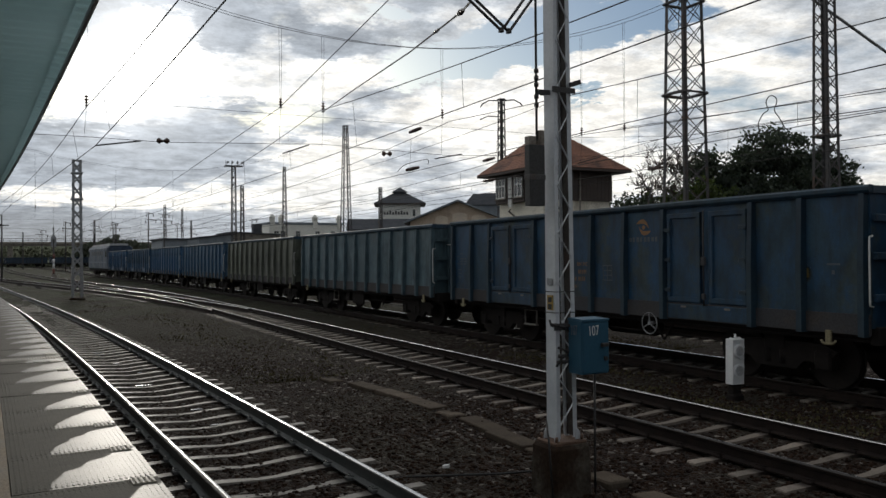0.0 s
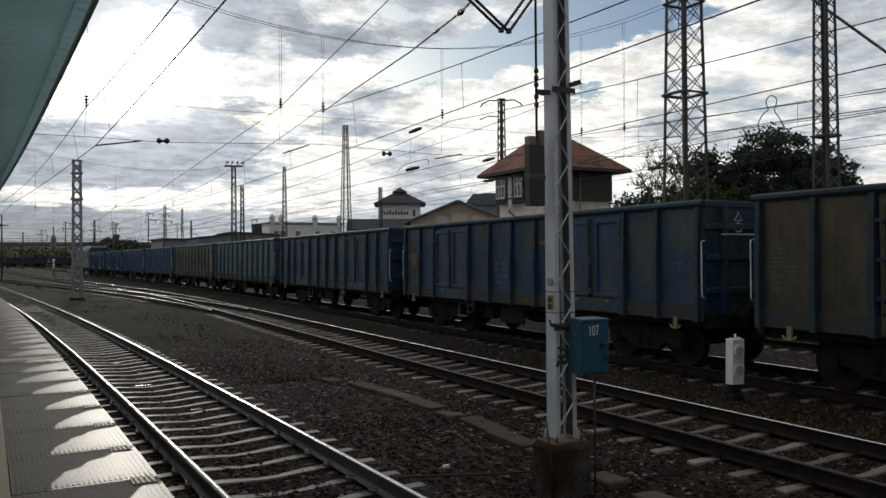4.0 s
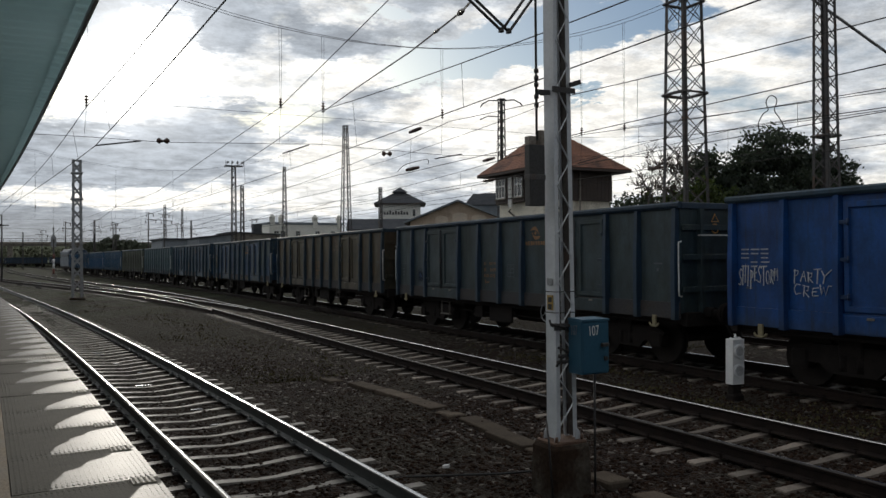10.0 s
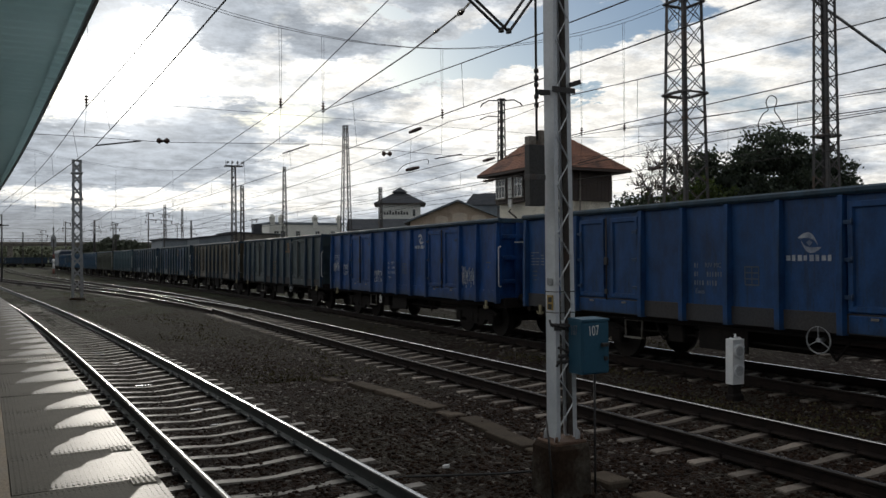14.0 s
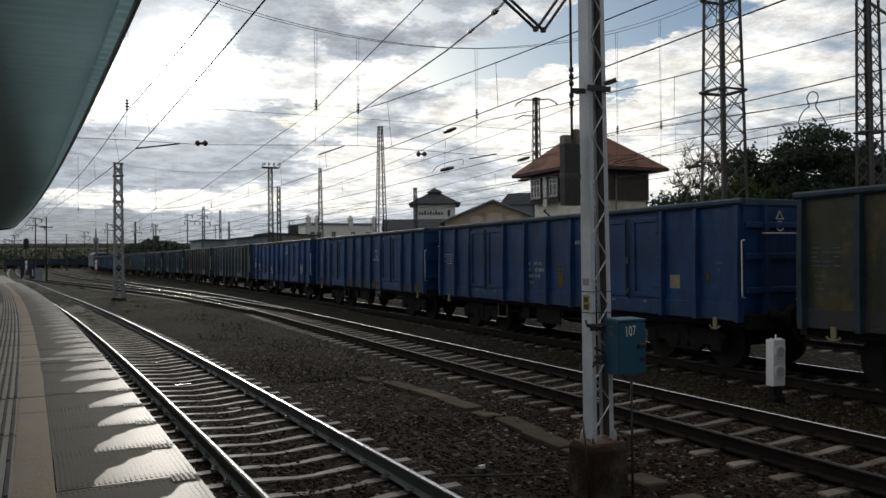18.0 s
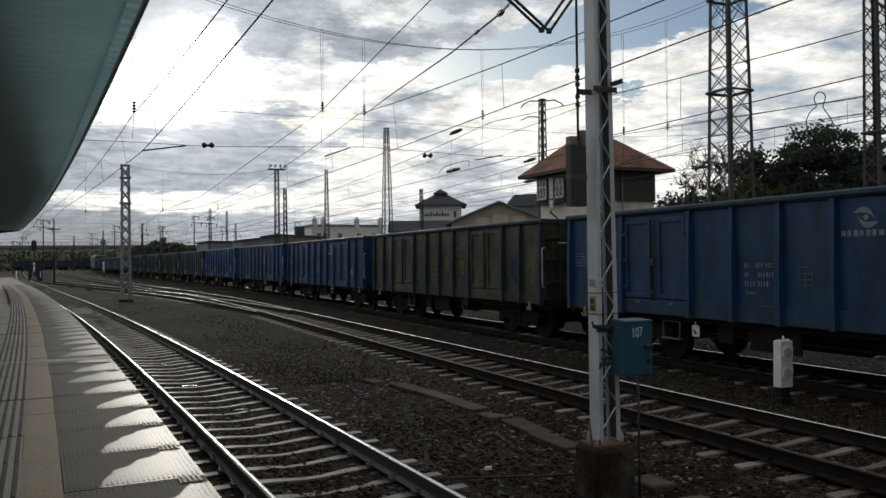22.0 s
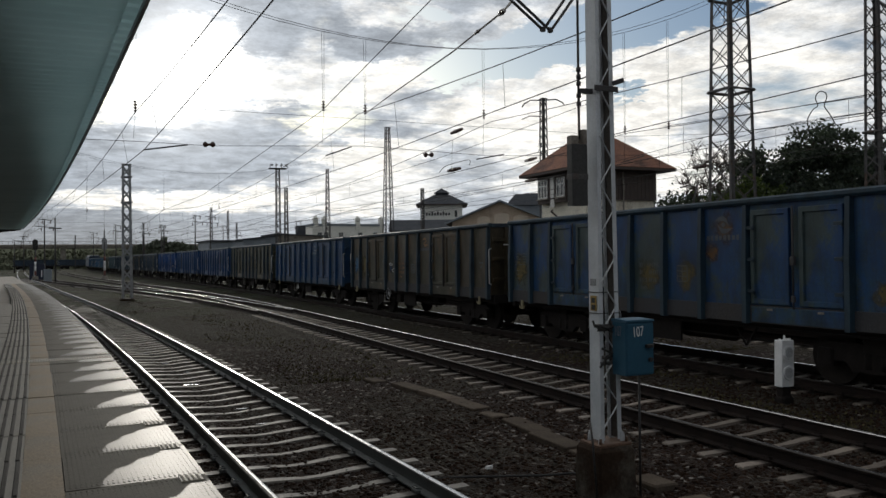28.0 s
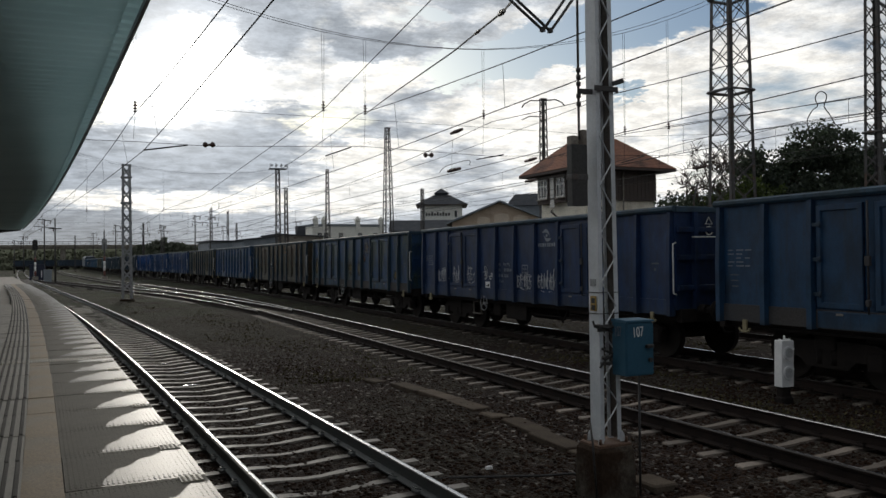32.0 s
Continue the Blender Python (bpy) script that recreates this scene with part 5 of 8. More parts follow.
    for i, (y, z, a, b, *words) in enumerate(tags):
        if words:
            sprayed_words(w, y, z, a, b, words[0], seed * 10 + i)
        else:
            scrawl(w, y, z, a, b, seed * 10 + i)
    return w


def worn_patch(name, a, b):
    """A patch of another colour that has worn away round its edges."""
    def build(k):
        sep = k.add("ShaderNodeSeparateXYZ", Vector=k.add("ShaderNodeTexCoord").outputs["Generated"])
        u, v = (k.math("MULTIPLY", k.math("SUBTRACT", sep.outputs[i], 0.5), 2.0) for i in (1, 2))
        off = k.math("SQRT", k.math("ADD", k.math("MULTIPLY", u, u), k.math("MULTIPLY", v, v)))
        off = k.math("ADD", off, k.math("MULTIPLY", k.math("SUBTRACT", k.noise(k.coord, 4.0, 8.0, 0.78), 0.5), 2.2))
        c = k.mix(k.ramp(k.noise(k.coord, 9.0, 5.0, 0.65, 2.2), 0.35, 0.65), a, b)
        return k.add("ShaderNodeMixShader", i0=k.ramp(off, 0.25, 0.85, 0.85, 0.0), i1=k.add("ShaderNodeBsdfTransparent"), i2=surface(k, c, 0.7, 0, None, 0, 0, 0.3))
    return material(name, build)


OCHRE_PATCH = worn_patch("ochre undercoat patch", (0.13, 0.1, 0.03), (0.09, 0.075, 0.035))
RUST_PATCH = worn_patch("rusty patch in the paint", (0.14, 0.075, 0.03), (0.06, 0.05, 0.05))
SKY_PATCH = worn_patch("bright blue sprayed patch", (0.035, 0.11, 0.24), (0.06, 0.14, 0.23))
BEIGE_SQUARE = speckled("beige stencil square", (0.22, 0.2, 0.14), (0.28, 0.25, 0.18), 4.0, 30.0, 0.7)
RED_SQUARE = speckled("dull red stencil", (0.16, 0.06, 0.035), (0.2, 0.09, 0.05), 6.0, 30.0, 0.7)
BLUE_PATCH = worn_patch("fresh blue patch", (0.012, 0.034, 0.085), (0.018, 0.036, 0.07))
BLUE, GREY = (0.006, 0.072, 0.225), (0.075, 0.085, 0.085)
TAGS_E = ((6.08, 1.8, 0.8, 0.32, "SHIPESTORM"), (5.0, 1.7, 0.62, 0.44, "PARTY/CREW"), (2.0, 1.52, 0.72, 0.44, "PARTY/CREW"), (-4.24, 1.66, 0.82, 0.52, "SHIPESTORM"))
TAGS_L = ((5.07, 1.6, 0.75, 0.32), (3.87, 1.62, 0.5, 0.38), (2.87, 1.62, 0.48, 0.4), (1.84, 1.7, 0.2, 0.3), (1.5, 1.6, 0.2, 0.12), (-0.06, 1.5, 0.75, 0.34), (-1.12, 1.5, 0.85, 0.42))
TRAIN = [
    (-6, "far dark blue open freight wagon behind the locomotive", paint("paint far a", (0.042, 0.105, 0.175), GREY, 0.3, 1), None, {}),
    (-5, "far dark blue open freight wagon of the train", paint("paint far b", (0.05, 0.11, 0.175), GREY, 0.4, 2), None, {}),
    (-4, "faded blue ribbed open freight wagon", paint("paint far c", (0.07, 0.14, 0.225), (0.14, 0.15, 0.15), 0.4, 3), FADED_MARK, {"doors": False}),
    (-3, "faded blue-grey ribbed open freight wagon", paint("paint far d", (0.08, 0.14, 0.2), (0.14, 0.15, 0.15), 0.4, 4), FADED_MARK, {"doors": False}),
    (-2, "grey-green ribbed open freight wagon", paint("paint grey a", (0.15, 0.165, 0.148), (0.1, 0.11, 0.105), 0.4, 5), None, {"doors": False}),
    (-1, "grey-green ribbed open freight wagon with dusty sides", paint("paint grey b", (0.15, 0.165, 0.155), (0.1, 0.11, 0.11), 0.4, 6), None, {"doors": False}),
    (0, "patchy dark blue open wagon with rusty orange emblem", paint("paint patchy blue a", (0.02, 0.063, 0.105), (0.045, 0.064, 0.07), 0.5, 7, (0.07, 0.06, 0.038), 0.3), ORANGE_MARK, {"wheel": "back", "frame_mat": WORN_FRAME, "patches": ((-5.2, 1.85, 0.16, 0.22, OCHRE_PATCH),)}),
    (1, "blue open wagon blotched with olive and rust", paint("paint patchy blue b", (0.014, 0.057, 0.125), (0.04, 0.065, 0.075), 0.6, 8, (0.09, 0.078, 0.04), 0.45), FADED_MARK, {"kind": "dim", "wheel": "front", "wheel_shift": 0.45, "dark_wheel": True, "step_shift": 0.22, "wide": 1.2, "frame_mat": WORN_FRAME, "emblem": ORANGE_MARK, "lead_grab": True, "patches": ((5.66, 2.05, 0.5, 0.8, OCHRE_PATCH),), "squares": tuple((y, 1.09, 0.36, 0.1, OCHRE_PATCH) for y in (4.6, 3.1, -0.6, -1.65, -2.9, -4.3))}),
    (2, "rusty olive-brown open wagon with orange lettering", paint("paint brown a", (0.085, 0.068, 0.042), (0.05, 0.052, 0.044), 0.5, 9, (0.10, 0.055, 0.03), 0.35), ORANGE_MARK, {"kind": "dim", "wheel": "back", "wheel_shift": -0.1, "dark_wheel": True, "frame_mat": FRAME_GREY, "emblem": RUSTY_GHOST, "lead_grab": True}),
    (3, "dull grey open wagon with a blue patch", paint("paint grey c", (0.058, 0.066, 0.062), (0.066, 0.062, 0.046), 0.5, 10), ORANGE_MARK, {"wheel": "back", "wheel_shift": -0.27, "step_shift": 0.72, "frame_mat": FRAME_BLUE, "emblem": ORANGE_MARK, "lead_grab": True, "patches": ((4.6, 1.55, 0.36, 0.3, BLUE_PATCH),)}),
    (4, "bright blue open wagon sprayed with silver tags", paint("paint blue a", BLUE, (0.012, 0.07, 0.185), 0.4, 11), PALE_MARK, {"tags": TAGS_E, "squares": ((-2.75, 1.2, 0.5, 0.11, OCHRE_PATCH), (-3.7, 1.2, 0.4, 0.1, OCHRE_PATCH)), "hanging": True, "logo_shift": -0.1, "step_shift": -0.1}),
    (5, "bright blue open wagon with pale lettering", paint("paint blue b", (0.008, 0.068, 0.18), (0.014, 0.062, 0.15), 0.4, 12), FADED_MARK, {"kind": "dim", "wheel": "back", "low_emblem": 2.31, "emblem": PALE_MARK}),
    (6, "blue open wagon with white emblem and yellow patch", paint("paint blue c", (0.008, 0.058, 0.155), (0.012, 0.05, 0.13), 0.4, 13), PALE_MARK, {"shift": 0.12, "wheel": "back", "patches": ((-0.52, 1.6, 0.32, 0.42, OCHRE_PATCH), (-5.4, 1.72, 0.1, 0.18, OCHRE_PATCH)), "squares": ((-4.52, 1.62, 0.14, 0.13, BEIGE_SQUARE),)}),
    (7, "rusty olive open wagon with faint orange lettering", paint("paint olive", (0.058, 0.06, 0.036), (0.034, 0.046, 0.046), 0.7, 14, (0.125, 0.095, 0.03), 0.4), ORANGE_MARK, {"kind": "dim", "step_shift": 0.3, "wheel": "back", "dark_wheel": True, "frame_mat": FRAME_GREY, "emblem": RUSTY_GHOST, "patches": ((-0.5, 2.0, 0.5, 0.7, OCHRE_PATCH), (-1.55, 1.9, 0.45, 0.6, OCHRE_PATCH), (-4.9, 1.8, 0.5, 0.6, BLUE_PATCH)), "squares": ((0.05, 1.52, 0.17, 0.05, RED_SQUARE),)}),
    (8, "deep blue open wagon with pale emblem", paint("paint blue d", (0.01, 0.056, 0.135), (0.024, 0.058, 0.09), 0.6, 15, (0.035, 0.055, 0.065), 0.3), DIM_MARK, {"step_shift": 0.3, "hanging": True, "patches": ((-4.7, 1.55, 0.14, 0.13, OCHRE_PATCH),)}),
    (9, "rusty brown open wagon with blue smears", paint("paint brown b", (0.066, 0.05, 0.03), (0.042, 0.045, 0.032), 0.6, 16, (0.1, 0.06, 0.03), 0.3), ORANGE_MARK, {"kind": "dim", "wheel": "front", "wheel_shift": 0.3, "frame_mat": FRAME_GREY, "lead_grab": True, "patches": ((5.66, 1.95, 0.5, 0.55, SKY_PATCH), (1.72, 1.78, 0.24, 0.24, BLUE_PATCH), (4.65, 1.85, 0.45, 0.8, OCHRE_PATCH)), "rings": ((1.7, 1.93, 0.14, 0.045), (1.42, 1.7, 0.14, 0.06))}),
    (10, "blue open wagon scuffed to yellow and grey", paint("paint patchy blue c", (0.009, 0.058, 0.145), (0.035, 0.06, 0.065), 0.5, 17, (0.085, 0.075, 0.03), 0.4), GHOST_MARK, {"wheel": "front", "frame_mat": WORN_FRAME, "patches": ((0.5, 1.75, 0.46, 0.46, OCHRE_PATCH), (-0.6, 1.75, 0.36, 0.44, OCHRE_PATCH), (-1.6, 2.62, 0.4, 0.42, RUST_PATCH), (-1.3, 2.2, 0.24, 0.3, RUST_PATCH), (5.7, 1.85, 0.5, 0.6, OCHRE_PATCH), (-4.75, 1.5, 0.3, 0.3, OCHRE_PATCH))}),
    (11, "dark blue repainted open wagon with silver tags", paint("paint navy", (0.005, 0.029, 0.085), (0.007, 0.03, 0.07), 0.3, 18), DIM_MARK, {"tags": TAGS_L, "wheel": "front", "wheel_shift": 0.2, "shift": 0.14, "plan": DIM_MARK, "plate": (1.62, 1.37)}),
    (12, "teal-blue open wagon with faded markings", paint("paint teal", (0.01, 0.05, 0.1), (0.018, 0.05, 0.085), 0.4, 19), FADED_MARK, {}),
]

# how far the train has rolled, in metres, at each time in seconds
ROLLED = ((0, 0.0), (3, 12.55), (7, 30.48), (10, 44.82), (13, 59.7), (16.6, 78.19), (20.5, 98.1), (23, 110.93), (29.5, 143.56), (32, 155.8))
SPEEDS = (4.14, 4.23, 4.68, 4.88, 5.06, 5.11, 5.11, 5.09, 4.96, 4.88)
LEAD = 19.73          # the leading edge of wagon 0 at the start


def rolled(t):
    for i in range(len(ROLLED) - 1):
        (a, p), (b, q) = ROLLED[i], ROLLED[i + 1]
        if t <= b:
            h, u = b - a, (t - a) / (b - a)
            return ((2 * u ** 3 - 3 * u * u + 1) * p + (u ** 3 - 2 * u * u + u) * h * SPEEDS[i] + (3 * u * u - 2 * u ** 3) * q + (u ** 3 - u * u) * h * SPEEDS[i + 1])
    return ROLLED[-1][1]


def on_track(y_lead, half):
    """The pose of a vehicle whose leading body edge is y_lead along the freight track."""
    a, b = y_lead - half + 4.3, y_lead - half - 4.3
    xa, xb = track_3(a), track_3(b)
    return Matrix.Translation(((xa + xb) / 2, y_lead - half, 0)) @ Matrix.Rotation(math.atan2(xb - xa, a - b), 4, "Z")


MOVING = []
for place, label, mat, text, extra in TRAIN:
    MOVING.append((open_wagon(label, mat, text, seed=place + 20, near_side=place >= 0, **extra), LEAD - PITCH * place, HALF))


# ---- near mast with its cabinet, weights and brackets ----
def build_near_mast():
    mast = tagged(empty("catenary_mast", pose(4.80, 6.62, 0)), "pale grey laced steel mast on a concrete foot between tracks", "mast")
    d, zt, zb = 0.085, 9.2, 0.3

    def half(z):
        return 0.126 - (z - zb) * 0.0063

    def mid(z):
        return 0.012 - (z - zb) * 0.011 * 0.6

    bare = speckled("unpainted mast steel", (0.06, 0.052, 0.047), (0.10, 0.09, 0.082), 3.0, 40.0, 0.85, 0.1, dirt=(0.09, 0.055, 0.04))
    for s in (-1, 1):
        g = Geo()
        rings = []
        for z in (zb, 1.2, 2.0, 4.0, 6.0, zt):
            x = mid(z) + s * half(z)
            t, fl = 0.009, 0.046
            ring = [(x, -d), (x - s * fl, -d), (x - s * fl, -d + t), (x - s * t, -d + t), (x - s * t, d - t), (x - s * fl, d - t), (x - s * fl, d), (x, d)]
            rings.append([(a, b, z) for a, b in (ring[::-1] if s > 0 else ring)])
        g.loft(rings)
        # the inside of the channel never got paint
        n = 8
        for r in range(len(rings) - 1):
            g.m[r * n + 3] = 1
        g.put("channel", POLE_PAINT, bare, parent=mast)
    z, k, step = 0.42, 0, 0.243
    while z < 8.9:
        for y in (-d - 0.004, d + 0.004):
            g = Geo()
            a, b = (-1, 1) if k % 2 == 0 else (1, -1)
            g.beam((mid(z) + a * (half(z) - 0.03), y, z), (mid(z + step) + b * (half(z + step) - 0.03), y, z + step), 0.006, 0.017, up=(0, 1, 0))
            g.put("lacing_bar", POLE_PAINT if y < 0 else bare, parent=mast)
        z += step
        k += 1
    for s in (-1, 1):
        for y in (-d - 0.008, d + 0.008):
            g = Geo()
            x = mid(zb) + s * 0.12
            ring = [(x - 0.02 - 0.02 * (s < 0), zb - 0.02), (x + 0.02 + 0.02 * (s > 0), zb - 0.02), (x + 0.02 + 0.01 * (s > 0), zb + 0.05), (x + 0.012, zb + 0.08), (x - 0.012, zb + 0.08), (x - 0.02 - 0.01 * (s < 0), zb + 0.05)]
            g.hexa([(u, y - 0.006, v) for u, v in ring], [(u, y + 0.006, v) for u, v in ring])
            g.put("foot_gusset", POLE_PAINT, parent=mast)
    rust = speckled("rusty plate", (0.10, 0.055, 0.035), (0.17, 0.105, 0.07), 5.0, 50.0, 0.85)
    g = Geo()
    g.box(-0.19, 0.2, -0.17, 0.17, zb - 0.05, zb - 0.02, 0, 0.01)
    g.put("base_plate", rust, parent=mast)
    for x in (-0.15, 0.16):
        for y in (-0.13, 0.13):
            g = Geo()
            g.tube([(x, y, zb - 0.02), (x, y, zb + 0.03)], 0.016, 6)
            g.put("anchor_bolt", rust, parent=mast)
    g = Geo()   # foundation block with worn corners
    ring = [(-0.2, -0.215), (0.19, -0.205), (0.215, -0.18), (0.21, 0.2), (0.18, 0.22), (-0.19, 0.215), (-0.215, 0.19), (-0.22, -0.19)]
    g.loft([[(a * 1.1, b * 1.1, -0.6) for a, b in ring], [(a * 1.04, b * 1.04, 0.02) for a, b in ring], [(a, b, zb - 0.09) for a, b in ring], [(a * 0.9, b * 0.88, zb - 0.05) for a, b in ring]])
    g.put("concrete_foot", FOOT, parent=mast)
    x = mid(1.7) - half(1.7)
    g = Geo()   # yellow and black notice on the channel, with its straps
    g.box(x - 0.012, x - 0.004, -0.05, 0.045, 1.59, 1.74)
    g.put("notice_plate", YELLOW, parent=mast, label="small yellow notice plate with dark bars")
    for z in (1.695, 1.625):
        g = Geo()
        g.box(x - 0.015, x - 0.0125, -0.035, 0.025, z - 0.026, z + 0.024)
        g.put("notice_bar", BLACK, parent=mast)
    g = Geo()
    g.box(x - 0.01, x - 0.004, -0.045, 0.05, 1.84, 1.91)
    g.put("number_plate", GALV, parent=mast)
    for z in (1.775, 1.565):
        g = Geo()
        m, h = mid(z), half(z) + 0.006
        g.tube([(m - h, -d - 0.009, z), (m + h, -d - 0.009, z), (m + h, d + 0.009, z), (m - h, d + 0.009, z)], 0.005, 4, closed=True)
        g.put("strap", BLACK, parent=mast)
    m, h = mid(3.8), half(3.8)
    for y in (-d - 0.018, d + 0.018):
        g = Geo()   # clamp plates for the weight cable
        g.box(m - h - 0.03, m + h + 0.045, y - 0.009, y + 0.009, 3.785, 3.84, 0, 0.004)
        g.put("clamp", STEEL_DARK, parent=mast)
    g = Geo()
    g.beam((m + 0.08, -d - 0.02, 3.865), (m + 0.18, -d - 0.07, 3.9), 0.03, 0.045)
    g.put("arm_socket", STEEL_DARK, parent=mast)
    g = Geo()
    g.beam((m - h - 0.14, 0.0, 3.79), (m - h + 0.01, -0.02, 3.79), 0.02, 0.05)
    g.put("cable_guide", STEEL_DARK, parent=mast)
    # clamps and cables that hold the cabinet: flat bars across the mast, with bolts and loops of flex
    for z, x0, x1 in ((1.44, -0.17, 0.2), (1.405, -0.15, 0.2), (1.13, -0.1, 0.18), (1.07, -0.12, 0.2)):
        g = Geo()
        g.beam((x0, -d - 0.02, z), (x1, -d - 0.025, z + 0.006), 0.014, 0.034)
        g.put("bracket_bar", LATTICE, parent=mast)
    for pts in (((-0.2, -0.1, 1.50), (-0.19, -0.11, 1.44), (-0.12, -0.13, 1.45), (-0.05, -0.12, 1.41), (0.06, -0.13, 1.35), (0.09, -0.12, 1.2), (0.02, -0.12, 1.08), (0.05, -0.1, 1.0)),
                ((-0.13, -0.11, 1.03), (-0.09, -0.13, 1.1), (0.0, -0.12, 1.15), (0.1, -0.13, 1.07), (0.11, -0.11, 0.98)),
                ((-0.2, -0.11, 1.46), (-0.06, -0.14, 1.42), (0.12, -0.13, 1.45), (0.2, -0.1, 1.42)),
                ((-0.1, -0.1, 1.22), (0.0, -0.13, 1.17), (0.12, -0.12, 1.2), (0.2, -0.08, 1.15))):
        g = Geo()
        g.tube(pts, 0.012, 6)
        g.put("flex", BLACK, parent=mast)
    for x0, z in ((-0.15, 1.45), (-0.09, 1.13), (0.02, 1.44), (-0.05, 1.07), (0.1, 1.43)):
        g = Geo()
        g.tube([(x0, -d - 0.02, z), (x0, -d - 0.07, z)], 0.017, 6)
        g.put("bracket_bolt", STEEL_DARK, parent=mast)
    g = Geo()   # weights that keep the wire tight
    g.box(-0.385, -0.2, -0.05, 0.05, 2.64, 3.25, 0, 0.008)
    w = g.put("tension_weight", UNDER_WEIGHT, parent=mast, label="dark stack of tension weights")
    g = Geo()
    g.box(-0.39, -0.195, -0.055, 0.055, 2.90, 2.955, 0, 0.006)
    g.put("weight_band", LATTICE, parent=w)
    g = Geo()
    g.box(-0.385, -0.3, -0.045, 0.045, 3.25, 3.335, 0, 0.006)
    g.box(-0.255, -0.2, -0.045, 0.045, 3.25, 3.4, 0, 0.006)
    g.put("weight_cap", CONCRETE, parent=w)
    for dx in (-0.007, 0.007):
        g = Geo()
        g.tube([(-0.265 + dx, 0, 3.3), (-0.265 + dx, 0, 8.0)], 0.006 if dx > 0 else 0.009, 5)
        g.put("weight_cable", WIRE, parent=mast)
    for z in (3.66, 3.74, 3.86, 3.93, 4.0):
        g = Geo()
        g.tube([(-0.265, 0, z - 0.02), (-0.265, 0, z + 0.02)], 0.024, 8)
        g.put("cable_clip", STEEL_DARK, parent=mast)
    g = Geo()   # earth rod beside the foot
    g.tube([(0.27, -0.2, -0.3), (0.29, -0.18, 0.95)], 0.013, 6)
    g.put("earth_rod", STEEL_DARK, parent=mast)
    g = Geo()
    g.tube([(-0.25, -0.2, -0.25), (-0.27, -0.17, 0.3), (-0.25, -0.1, 0.5)], 0.011, 6)
    g.put("cable_conduit", STEEL_DARK, parent=mast)
    # two V-shaped pull-off tubes that hang from the mast's head, over the wire
    for dx in (0.0, 0.085):
        g = Geo()
        g.tube([(-1.5 + dx, -0.15, 4.82), (-0.78 + dx, -0.15, 4.315), (-0.755 + dx, -0.15, 4.315), (-0.34 + dx, -0.15, 4.86)], 0.015, 8)
        g.box(-0.79 + dx, -0.745 + dx, -0.175, -0.125, 4.29, 4.335, 0, 0.008)
        g.put("pull_off_tube", STEEL_DARK, parent=mast)
    g = Geo()
    g.tube([(-1.5, -0.15, 4.82), (-1.2, -0.15, 4.95), (-0.1, -0.12, 5.3)], 0.03, 8)
    g.put("pull_off_arm", STEEL_DARK, parent=mast)
    return mast


UNDER_WEIGHT = speckled("tarred weight iron", (0.03, 0.03, 0.031), (0.045, 0.044, 0.043), 4.0, 50.0, 0.6)
build_near_mast()


def build_cabinet():
    c = tagged(empty("switch_cabinet", pose(4.975, 6.30, 0.035)), "teal-blue steel switch cabinet numbered 107 on the mast", "cabinet")
    g = Geo()
    g.box(-0.165, 0.165, -0.02, 0.2, 0.93, 1.455, 0, 0.008)
    g.put("body", BOX_BLUE, parent=c)
    g = Geo()
    g.box(-0.16, 0.16, -0.036, -0.021, 0.945, 1.44, 0, 0.006)
    door = g.put("door", BOX_BLUE, parent=c)
    g = Geo()
    g.box(0.05, 0.14, -0.075, -0.037, 1.20, 1.235, 0, 0.008)
    g.put("handle", BLACK, parent=door)
    g = Geo()
    g.tube([(0.11, -0.037, 1.08), (0.11, -0.062, 1.08)], 0.022, 10)
    g.put("lock", BLACK, parent=door)
    g = Geo()
    g.hexa([(-0.17, -0.04, 1.455), (0.17, -0.04, 1.455), (0.17, 0.205, 1.455), (-0.17, 0.205, 1.455)],
           [(-0.165, -0.035, 1.472), (0.165, -0.035, 1.472), (0.165, 0.2, 1.48), (-0.165, 0.2, 1.48)])
    g.put("lid", BOX_BLUE, parent=c)
    for x, y, rz, size, mat in ((-0.03, -0.038, 0, 0.9, WHITE), (-0.168, 0.10, -90, 0.75, FADED_MARK)):
        me = text_mesh("107", 0.14)
        me.materials.append(mat)
        t = piece("number", me, c, pose(x, y, 1.355, 90, -4, rz))
        t.scale = (0.72 * size, 1.0, 1)
    return c


build_cabinet()


# blotched white, greyed all over in place of the rim's shadow on it
LENS_GREY = speckled("stained and shaded lens cover", (0.42, 0.43, 0.44), (0.55, 0.56, 0.57), 9.0, 60.0, 0.6, 0, 0.05, dirt=(0.25, 0.24, 0.22), dirt_at=(0.5, 0.7))


